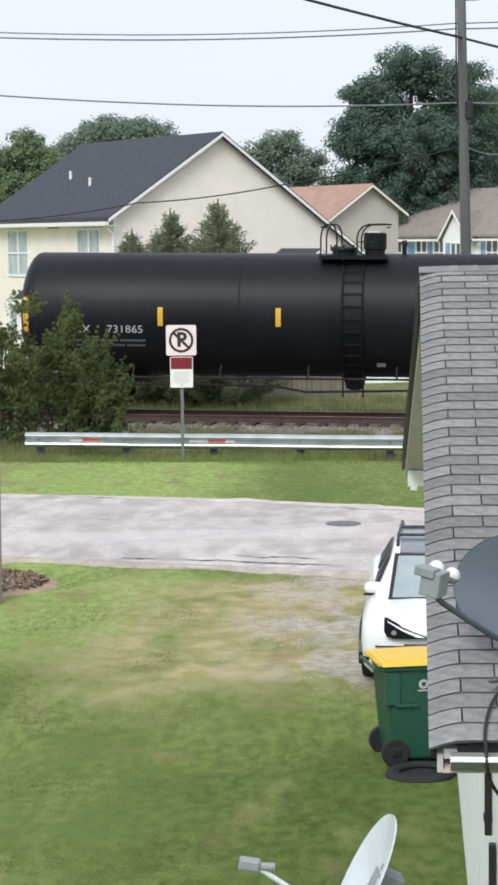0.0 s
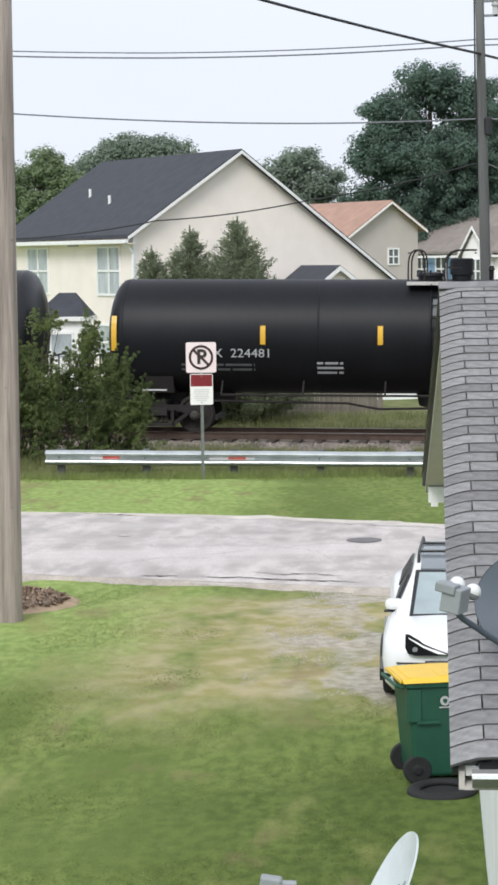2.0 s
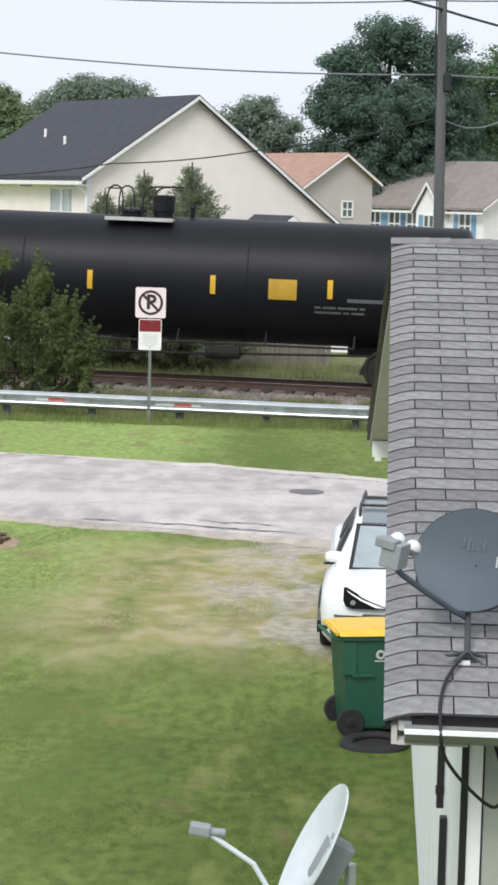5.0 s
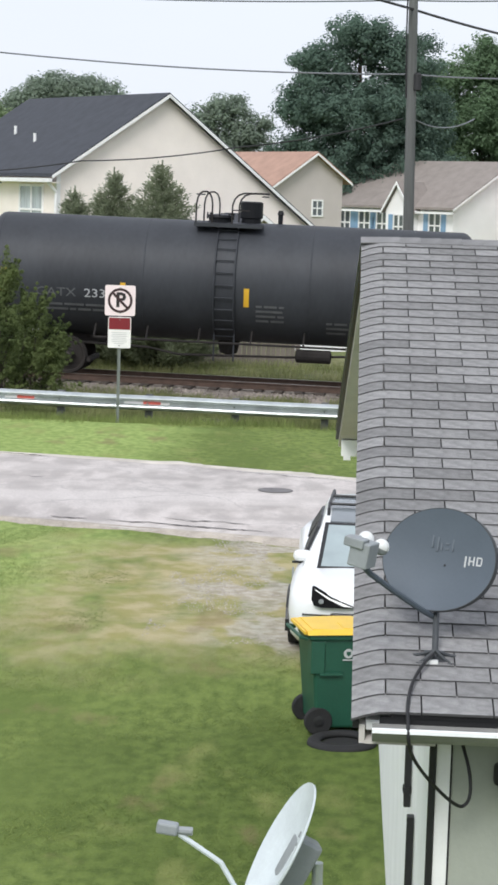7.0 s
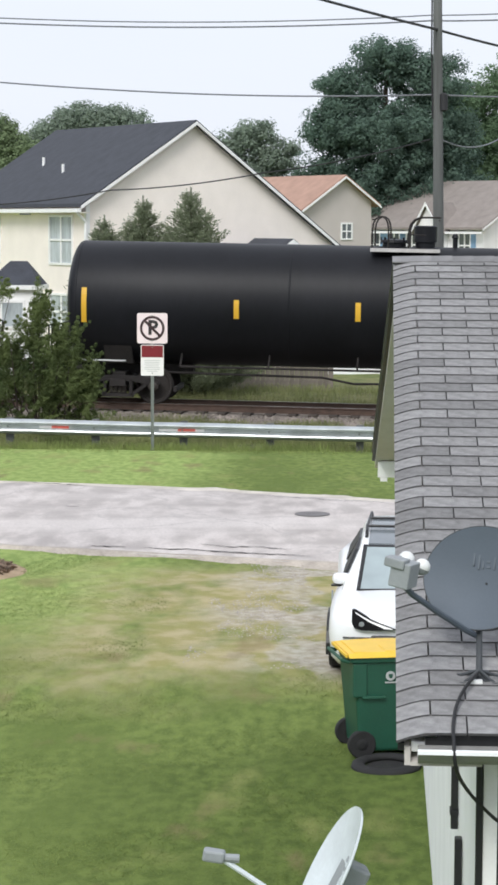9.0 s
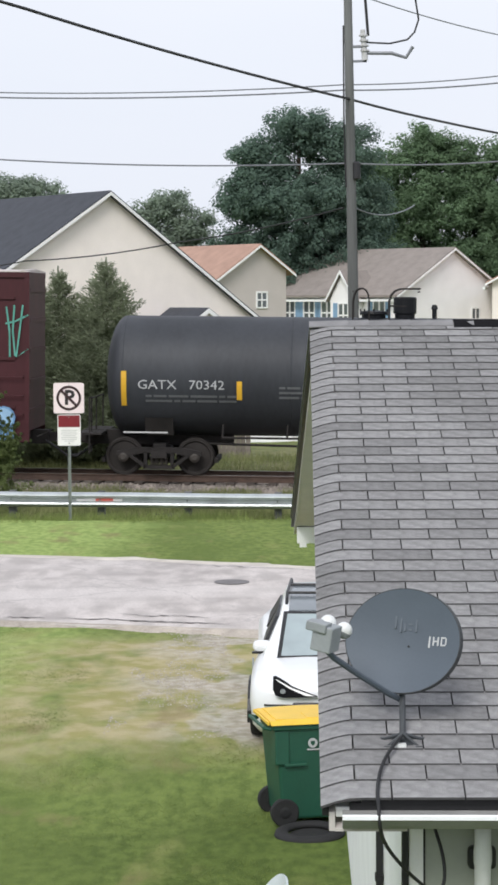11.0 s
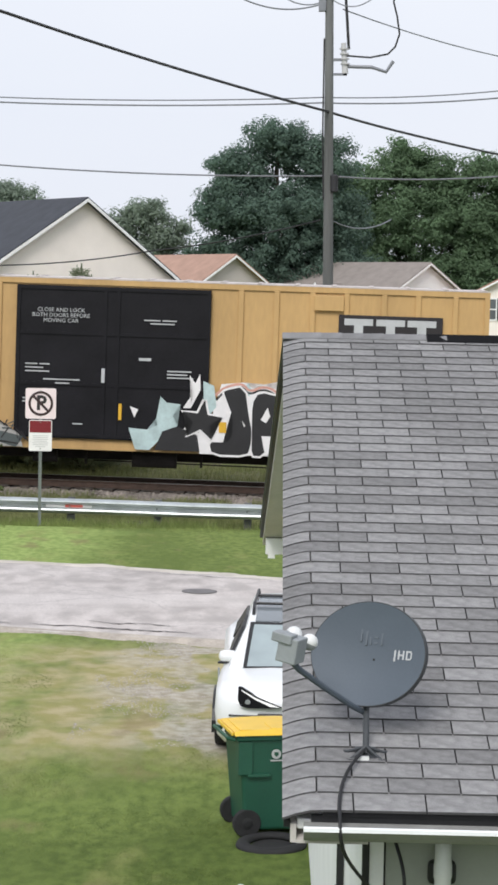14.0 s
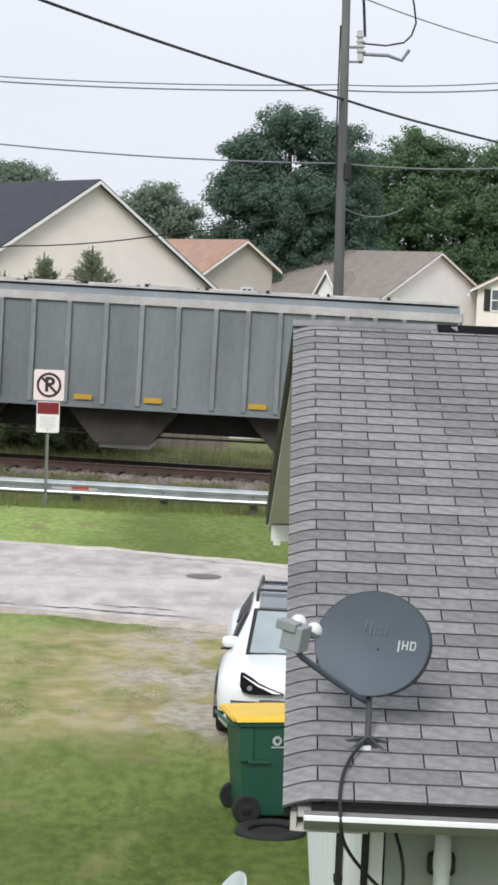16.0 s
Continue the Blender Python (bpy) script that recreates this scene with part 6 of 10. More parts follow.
def build_shingles():
    """Shingle tabs, one by one; those past the near stretch are joined."""
    c, s = math.cos(PITCH), math.sin(PITCH)
    base = Matrix.Translation(EAVE) @ Matrix.Rotation(PITCH, 4, "X")

    def tab(w0, w1, droop=False, low=0.0):
        bm = bmesh.new()
        d0, d1, th = -0.004 - low, COURSE + 0.012, 0.010
        g = 0.0035
        xs = [w0 + g, w1 - g] if not droop else [w0 + (w1 - g - w0) * k / 5 for k in range(6)]
        def dz(x):
            k = max(0.0, (w0 + 0.15 - x) / 0.15)
            return -0.034 * k ** 1.6 if droop else 0.0
        rows = []
        for x in xs:
            rows.append([bm.verts.new((x, y + dz(x) * 0.4, z + dz(x))) for y, z in ((d0, th), (d1, 0.0015), (d1, -0.004), (d0, -0.002))])
        for p, q in zip(rows, rows[1:]):
            for i in range(4):
                bm.faces.new((p[i], q[i], q[(i + 1) % 4], p[(i + 1) % 4]))
        bm.faces.new(rows[0][::-1])
        bm.faces.new(rows[-1])
        for f in bm.faces:
            f.normal_update()
            if abs(f.normal.z) < 0.5 and not (droop and f.calc_center_median().x < w0 + 0.001):
                f.material_index = 1
        return bm

    made = {}
    rng = random.Random(7)
    V, F = [], []
    left = RAKE_X - EAVE.x
    for k in range(RIDGE_N):
        off = 0.0 if k % 2 else 0.5
        first = off - 1 if off else off       # joint columns at off + n
        edges = [left] + [TAB * (off + n) for n in range(-1, 30) if TAB * (off + n) > left + 0.06]
        y = k * COURSE
        for a, e in zip(edges, edges[1:]):
            if a < 4.75 * TAB:
                key = (round(a - left, 3) == 0, round(e - a, 3), 0.02 if k == 0 else 0.0)
                m = base @ pose(a, y, rng.uniform(0, 0.0012), 0, 0, rng.uniform(-0.12, 0.12))
                if key not in made:
                    made[key] = part("shingle", tab(0, e - a, key[0], key[2]), M_SHINGLE, OUTB)
                    made[key].matrix_basis = m
                    made[key].data.materials.append(M_CUT)
                else:
                    shared("shingle", made[key], OUTB, m)
            else:
                i = len(V)
                for dx, dy, z in ((a + 0.0035, y - 0.004, 0.010), (e - 0.0035, y - 0.004, 0.010), (e - 0.0035, y + COURSE + 0.012, 0.0015), (a + 0.0035, y + COURSE + 0.012, 0.0015), (a + 0.0035, y - 0.004, -0.002), (e - 0.0035, y - 0.004, -0.002)):
                    V.append(tuple(base @ Vector((dx, dy, z))))
                F += [(i, i + 1, i + 2, i + 3), (i, i + 4, i + 5, i + 1)]
    sf = tagged(part("shingle_field", (V, F), M_SHINGLE_J, OUTB), kind="stuff")
    sf.data.materials.append(M_CUT)
    sf.data.polygons.foreach_set("material_index", [i % 2 for i in range(len(F))])
    # ridge caps
    cap = None
    for i in range(30):
        x = RAKE_X - 0.005 + 0.14 * i
        if x > 1.0:
            break
        m = pose(x, RIDGE_Y, RIDGE_Z + 0.004 + 0.001 * (i % 2), 0, -1.4, 0)
        if cap is None:
            bm = bmesh.new()
            rows = []
            for xx in (0, 0.26):
                rows.append([bm.verts.new((xx, y, z)) for y, z in ((-0.10, -0.029), (-0.04, -0.006), (0, 0.006), (0.04, -0.006), (0.10, -0.029), (0.10, -0.036), (-0.10, -0.036))])
            for j in range(7):
                bm.faces.new((rows[0][j], rows[1][j], rows[1][(j + 1) % 7], rows[0][(j + 1) % 7]))
            bm.faces.new(rows[0][::-1])
            bm.faces.new(rows[1])
            cap = part("ridge_cap", bm, M_CAP, OUTB, "pinkish grey ridge shingle")
            cap.matrix_basis = m
        else:
            shared("ridge_cap", cap, OUTB, m)
    bm = bmesh.new()
    prism(bm, [(-0.13, -0.05), (0.13, -0.05), (0.13, -0.03), (0, 0.018), (-0.13, -0.03)], -ROOF_X1, -1.06, Matrix.Translation((0, RIDGE_Y, RIDGE_Z + 0.0)) @ Matrix.Rotation(radians(90), 4, "Z"))
    part("ridge_vent", bm, M_VENT, OUTB, "black ridge vent")


def dish_mesh(rx, ry, depth, th, seg=40, rings=7):
    """A shallow reflector, opening toward -y, rim in x and z."""
    bm = bmesh.new()
    def layer(off, flip):
        rows = []
        for j in range(1, rings + 1):
            t = j / rings
            rows.append([bm.verts.new((rx * t * math.cos(2 * math.pi * i / seg), depth * (1 - t * t) + off, ry * t * math.sin(2 * math.pi * i / seg))) for i in range(seg)])
        cv = bm.verts.new((0, depth + off, 0))
        for i in range(seg):
            bm.faces.new((cv, rows[0][i], rows[0][(i + 1) % seg]))
        for p, q in zip(rows, rows[1:]):
            for i in range(seg):
                bm.faces.new((p[i], q[i], q[(i + 1) % seg], p[(i + 1) % seg]))
        return rows[-1]
    a, c = layer(0, 0), layer(th, 1)
    a, c = ([bm.verts.new(v.co) for v in ring] for ring in (a, c))
    for i in range(seg):
        bm.faces.new((a[i], a[(i + 1) % seg], c[(i + 1) % seg], c[i]))
    return bm


def aim(centre, normal, roll=0.0):
    """A pose whose -y points along normal."""
    n = Vector(normal).normalized()
    q = (-n).to_track_quat("Y", "Z").to_matrix().to_4x4()
    return Matrix.Translation(centre) @ q @ Matrix.Rotation(radians(roll), 4, "Y")


def build_dishes():
    d = thing("satellite_dish", "dark grey satellite dish on a tripod foot on the shingles", "satellite dish", "satellite dishes")
    D = aim((0.468, 9.62, 3.462), (-0.42, -0.86, 0.28))
    ref = part("reflector", dish_mesh(0.272, 0.231, 0.035, 0.012), M_DISH, d, smooth=True)
    ref.matrix_basis = D
    bm = bmesh.new()
    k = 56
    rows = [[bm.verts.new(((0.272 + o) * math.cos(2 * math.pi * i / k), y, (0.231 + o) * math.sin(2 * math.pi * i / k))) for i in range(k)] for o, y in ((-0.001, -0.0006), (0.0025, -0.0006), (0.004, 0.004), (0.003, 0.034), (-0.002, 0.034))]
    for p, q in zip(rows, rows[1:] + rows[:1]):
        for i in range(k):
            bm.faces.new((p[i], p[(i + 1) % k], q[(i + 1) % k], q[i]))
    part("rim", bm, M_MAST, ref, "dark folded rim")

    def on_dish(x, z):
        return 0.035 * (1 - (x / 0.272) ** 2 - (z / 0.231) ** 2)
    for x0, x1, z0, z1 in ((-0.055, -0.046, 0.055, 0.11), (-0.03, -0.02, 0.04, 0.11), (-0.01, -0.002, 0.045, 0.08), (0.012, 0.03, 0.05, 0.058), (0.012, 0.03, 0.074, 0.082), (0.045, 0.053, 0.045, 0.10)):
        part("faded_mark", boxes((x0, x1, on_dish(x0, (z0 + z1) / 2) - 0.0035, on_dish(x0, (z0 + z1) / 2) + 0.004, z0, z1)), M_DISHMARK, ref)
    for x0, x1, z0, z1 in ((0.115, 0.123, -0.02, 0.03), (0.135, 0.142, -0.01, 0.03), (0.158, 0.165, -0.01, 0.03), (0.142, 0.158, 0.006, 0.013), (0.175, 0.182, -0.01, 0.03), (0.182, 0.2, 0.023, 0.03), (0.182, 0.2, -0.01, -0.003), (0.198, 0.204, -0.004, 0.024)):
        part("pale_mark", boxes((x0, x1, on_dish(x1, z1) - 0.0015, on_dish(x1, z1) + 0.006, z0, z1)), M_STENCIL, ref)
    bm = bmesh.new()
    cyl(bm, (0.02, 0.031, -0.02), (0.02, 0.036, -0.02), 0.005, seg=8)
    part("bolt", bm, M_BLACK, ref)
    # back plate, mast, foot
    foot = Vector((0.462, 9.46, 3.045))
    bm = bmesh.new()
    tube(bm, [foot + Vector((0, 0, 0.0)), foot + Vector((0.002, 0.05, 0.08)), foot + Vector((0.005, 0.135, 0.17)), foot + Vector((0.008, 0.22, 0.30))], 0.014, 12)
    part("mast", bm, M_MAST, d, "dark grey steel mast")
    bb = part("back_bracket", boxes((-0.05, 0.05, 0.052, 0.085, -0.12, 0.09)), M_LNB, d)
    bb.matrix_basis = D
    bm = bmesh.new()
    R = Matrix.Translation(foot) @ Matrix.Rotation(PITCH, 4, "X")
    box(bm, -0.045, 0.045, -0.04, 0.06, -0.01, 0.006, R)
    for a in (25, 155, 215, 325):
        q = R @ Vector((0.085 * math.cos(radians(a)), 0.07 * math.sin(radians(a)), -0.004))
        tube(bm, [foot + Vector((0, 0, 0.035)), foot.lerp(q, 0.6) + Vector((0, 0, 0.012)), q], 0.008, 6)
        cyl(bm, q + Vector((0, 0, -0.004)), q + Vector((0, 0, 0.006)), 0.02, seg=8)
    part("foot", bm, M_MAST, d, "splayed steel foot")
    part("foot_plate", boxes((0.425, 0.475, 9.40, 9.43, 3.03, 3.045)), M_LNBW, d)
    # arm and feed
    lnb = Vector((0.128, 9.22, 3.563))
    part("feed_arm", tube(bmesh.new(), [(0.455, 9.60, 3.205), (0.40, 9.53, 3.245), (0.27, 9.39, 3.35), (0.16, 9.27, 3.445), (0.125, 9.235, 3.49)], 0.014, 8), M_DISH, d)
    bm = bmesh.new()
    m = Matrix.Translation(lnb) @ pose(0, 0, 0, 0, 10, -25)
    box(bm, -0.042, 0.05, -0.055, 0.05, -0.078, 0.032, m, bevel=0.006)
    box(bm, -0.072, 0.022, -0.066, 0.0, 0.004, 0.046, m, bevel=0.006)
    part("feed_housing", bm, M_LNB, d, "grey plastic feed housing")
    for q in ((0.205, 9.33, 3.553), (0.138, 9.36, 3.580)):
        bm = bmesh.new()
        bmesh.ops.create_uvsphere(bm, u_segments=16, v_segments=10, radius=0.036, matrix=Matrix.Translation(q))
        part("feed_horn", bm, M_LNBW, d, "round white feed cap", smooth=True)
        bm = bmesh.new()
        lathe(bm, [(-0.037, 0.004), (-0.033, 0.018), (-0.022, 0.031), (-0.004, 0.0375), (-0.002, 0.030)], "z", 16, Matrix.Translation(q) @ pose(0, 0, 0, 0, 25, 0))
        cyl(bm, Vector(q) + Vector((-0.05, -0.03, -0.005)), Vector(q), 0.022, seg=10)
        part("feed_neck", bm, M_LNB, d)
    part("cable", tube(bmesh.new(), eased([(0.455, 9.44, 3.07), (0.40, 9.33, 3.035), (0.355, 9.20, 2.985), (0.335, 9.05, 2.925), (0.338, 8.935, 2.87), (0.343, 8.92, 2.78), (0.37, 9.0, 2.70), (0.43, 9.1, 2.60), (0.52, 9.2, 2.49), (0.575, 9.25, 2.44), (0.605, 9.27, 2.43), (0.635, 9.28, 2.47), (0.63, 9.3, 2.58), (0.59, 9.38, 2.70), (0.585, 9.40, 2.74)]), 0.008, 8), M_BLACK, d, "black coaxial cable")

    e = thing("satellite_dish", "pale old satellite dish seen edge-on on a short mast", "satellite dish", "satellite dishes")
    D = aim((-0.19, 8.75, 2.36), (-0.876, -0.147, 0.456))
    ref = part("reflector", dish_mesh(0.27, 0.31, 0.05, 0.01), M_DISH2, e, smooth=True)
    ref.matrix_basis = D
    for x0, x1, z0, z1 in ((0.05, 0.07, 0.10, 0.125), (0.06, 0.085, 0.065, 0.08), (0.05, 0.06, 0.035, 0.05)):
        ys = 0.05 * (1 - (x1 / 0.27) ** 2 - (z1 / 0.31) ** 2)
        part("dirt_mark", boxes((x0, x1, ys - 0.002, ys + 0.004, z0, z1)), M_LNB, ref)
    bm = bmesh.new()
    box(bm, -0.06, 0.06, 0.045, 0.16, -0.20, 0.10, D, bevel=0.015)
    part("back_bracket", bm, M_LNB, e, "dull grey back bracket")
    part("feed_arm", tube(bmesh.new(), [D @ Vector((0, 0.05, -0.30)), (-0.42, 8.73, 2.30), (-0.60, 8.72, 2.42)], 0.012, 8), M_DISH2, e)
    bm = bmesh.new()
    box(bm, -0.09, 0.0, -0.03, 0.03, -0.025, 0.025, Matrix.Translation((-0.60, 8.72, 2.435)) @ pose(0, 0, 0, 0, 8, 0), bevel=0.01)
    cyl(bm, (-0.60, 8.72, 2.432), (-0.54, 8.72, 2.43), 0.018, seg=10)
    part("feed_housing", bm, M_LNB, e)
    bm = bmesh.new()
    cyl(bm, (0.02, 8.80, -0.2), (-0.02, 8.79, 2.30), 0.024, seg=12)
    part("mast", bm, M_GALV, e)


M_MAST = mat("dark_mast_paint", (0.05, 0.055, 0.06), 0.5, 0.2)
M_DISHMARK = mat("faded_dish_mark", (0.105, 0.125, 0.150), 0.6)
build_dishes()


def build_wall_fittings():
    # downpipes and conduits on the gable wall
    for y, z0, z1, w in ((11.5, 1.80, 2.74, 0.03), (10.9, -0.25, 1.92, 0.03)):
        p = thing("downpipe", "black downpipe fixed to the white gable wall", "downpipe", "downpipes")
        part("pipe", boxes((WALL_X - 0.042, WALL_X - 0.004, y - w, y + w, z0, z1), bevel=0.006), M_BLACK, p)
        part("strap", boxes((WALL_X - 0.048, WALL_X - 0.002, y - w - 0.01, y + w + 0.01, z0 + 0.08, z0 + 0.11)), M_BLACK, p)
    p = thing("downpipe", "black conduit on the corner of the white wall", "downpipe", "downpipes")
    part("pipe", boxes((WALL_X - 0.008, WALL_X + 0.023, WALL_Y0 - 0.035, WALL_Y0 - 0.003, -0.25, 2.745), bevel=0.006), M_BLACK, p)
    v = thing("wall_lamp", "weathered white lamp fixed under the eave", "wall lamp")
    m = Matrix.Translation((0.800, 9.33, 0))
    bm = bmesh.new()
    lathe(bm, [(2.40, 0.0), (2.40, 0.032), (2.415, 0.036), (2.53, 0.036), (2.545, 0.040), (2.595, 0.040), (2.625, 0.036), (2.72, 0.036), (2.73, 0.02)], "z", 20, m)
    part("housing", bm, M_LNBW, v, smooth=True)
    part("bracket", boxes((0.74, 0.862, 9.36, 9.43, 2.50, 2.60), bevel=0.02), M_BLACK, v)
    bm = bmesh.new()
    cyl(bm, (0.800, 9.292, 2.705), (0.800, 9.297, 2.705), 0.005, seg=8)
    part("screw", bm, M_BLACK, v)


build_wall_fittings()

# ---------- wheeled cart and car ----------
def build_cart():
    c = thing("wheeled_cart", "dark green wheeled waste cart with a yellow lid", "waste cart", m=pose(0.05, 20.62, 0.0, 0, 0, 13))
    # body: tapered box, 0.72 wide in x, 0.78 deep in y
    def frustum(x0, x1, y0, y1, X0, X1, Y0, Y1, z0, z1, bev):
        bm = bmesh.new()
        vs = [bm.verts.new(p) for p in ((x0, y0, z0), (x1, y0, z0), (x1, y1, z0), (x0, y1, z0), (X0, Y0, z1), (X1, Y0, z1), (X1, Y1, z1), (X0, Y1, z1))]
        for q in ((0, 3, 2, 1), (4, 5, 6, 7), (0, 1, 5, 4), (1, 2, 6, 5), (2, 3, 7, 6), (3, 0, 4, 7)):
            bm.faces.new([vs[i] for i in q])
        bmesh.ops.bevel(bm, geom=list(bm.edges), offset=bev, segments=3, affect="EDGES", profile=0.5)
        return bm
    part("body", frustum(-0.26, 0.40, -0.30, 0.30, -0.33, 0.44, -0.36, 0.36, 0.06, 0.97, 0.035), M_BINGREEN, c)
    part("rim", frustum(-0.36, 0.46, -0.385, 0.385, -0.365, 0.465, -0.39, 0.39, 0.93, 0.985, 0.012), M_BINGREEN, c)
    bm = bmesh.new()
    n = 8
    rows = []
    for i in range(n + 1):
        x = -0.38 + 0.87 * i / n
        zc = 0.992 + 0.024 * math.sin(math.pi * (0.12 + 0.88 * i / n) * 0.9)
        rows.append([bm.verts.new(p) for p in ((x, -0.41, 0.985), (x, -0.40, zc - 0.02), (x, -0.33, zc + 0.012), (x, 0.33, zc + 0.012), (x, 0.40, zc - 0.02), (x, 0.41, 0.985))])
    for a, b in zip(rows, rows[1:]):
        for k in range(5):
            bm.faces.new((a[k], b[k], b[k + 1], a[k + 1]))
        bm.faces.new((a[5], b[5], b[0], a[0]))
    bm.faces.new(rows[0])
    bm.faces.new(rows[-1][::-1])
    part("lid", bm, M_BINYEL, c, "bright yellow lid")
    part("lid_panel", boxes((-0.02, 0.46, -0.32, -0.02, 1.021, 1.034), bevel=0.004), M_BINYEL, c)
    part("lid_panel", boxes((-0.32, -0.07, -0.32, 0.30, 1.012, 1.026), bevel=0.004), M_BINYEL, c)
    part("handle", tube(bmesh.new(), [(-0.36, -0.30, 0.93), (-0.43, -0.30, 0.95), (-0.44, 0.30, 0.95), (-0.36, 0.30, 0.93)], 0.018, 8), M_BINGREEN, c)
    part("hinge_cover", boxes((-0.405, -0.383, -0.34, 0.34, 0.975, 1.01), bevel=0.008), M_BINYEL, c)
    part("corner_step", boxes((-0.338, -0.20, -0.366, -0.20, 0.60, 0.925), bevel=0.014), M_BINGREEN, c, "raised front corner")
    part("grip_bar", boxes((-0.25, -0.03, -0.376, -0.325, 0.585, 0.612), bevel=0.006), M_BINGREEN, c)
    for y in (-0.29, 0.29):
        bm = bmesh.new()
        lathe(bm, [(y - 0.035, 0.09), (y - 0.035, 0.125), (y - 0.02, 0.135), (y + 0.02, 0.135), (y + 0.035, 0.125), (y + 0.035, 0.09)], "y", 24, Matrix.Translation((-0.235, 0, 0.135)))
        w = part("wheel", bm, M_RUBBER, c)
        bm = bmesh.new()
        lathe(bm, [(y - 0.04, 0.03), (y - 0.03, 0.085), (y + 0.03, 0.085), (y + 0.04, 0.03)], "y", 16, Matrix.Translation((-0.235, 0, 0.135)))
        part("hub", bm, M_BLACK, w)
    bm = bmesh.new()
    cyl(bm, (-0.235, -0.29, 0.135), (-0.235, 0.29, 0.135), 0.012, seg=8)
    part("axle", bm, M_GALV, c)
    bm = bmesh.new()
    cyl(bm, (0.02, -0.372, 0.80), (0.02, -0.362, 0.80), 0.045, seg=20)
    mk = part("round_mark", bm, M_STENCIL, c, "white round mark")
    bm = bmesh.new()
    prism(bm, [(0.0, 0.82), (0.04, 0.82), (0.04, 0.795), (0.02, 0.775), (0.0, 0.795)], -0.378, -0.373)
    part("mark_shield", bm, M_BINGREEN, mk)
    for i, w in enumerate((0.045, 0.04, 0.04, 0.045)):
        part("print_bar", boxes((0.085 + 0.055 * i, 0.085 + 0.055 * i + w, -0.364, -0.352, 0.785, 0.82)), M_STENCIL, c)
    part("print_bar", boxes((-0.03, 0.30, -0.358, -0.346, 0.73, 0.742)), M_STENCIL, c)

    t = thing("old_tyre", "worn black tyre lying flat in the grass by the cart", "tyre", m=pose(0.12, 19.95, -0.01, 3, -2, 0) @ Matrix.Diagonal((1, 1, 0.7, 1)))
    bm = bmesh.new()
    rings = []
    for i in range(36):
        a = 2 * math.pi * i / 36
        rings.append([bm.verts.new((math.cos(a) * r, math.sin(a) * r, z)) for r, z in ((0.215, 0.02), (0.26, 0.0), (0.315, 0.01), (0.33, 0.04), (0.32, 0.08), (0.27, 0.105), (0.215, 0.095), (0.20, 0.06))])
    for i in range(36):
        for k in range(8):
            bm.faces.new((rings[i][k], rings[(i + 1) % 36][k], rings[(i + 1) % 36][(k + 1) % 8], rings[i][(k + 1) % 8]))
    part("tread", bm, M_RUBBER, t, smooth=True)
    bm = bmesh.new()
    bmesh.ops.create_circle(bm, cap_ends=True, radius=0.195, segments=24, matrix=Matrix.Translation((0, 0, 0.03)))
    part("inner_liner", bm, M_RUBBER, t)


build_cart()


def loft(sections, close=True):
    """Skin through rings of equal count."""
    bm = bmesh.new()
    rings = [[bm.verts.new(p) for p in s] for s in sections]
    n = len(rings[0])
    for a, b in zip(rings, rings[1:]):
        for i in range(n):
            bm.faces.new((a[i], a[(i + 1) % n], b[(i + 1) % n], b[i]))
    bm.faces.new(rings[0][::-1])
    bm.faces.new(rings[-1])
    return bm


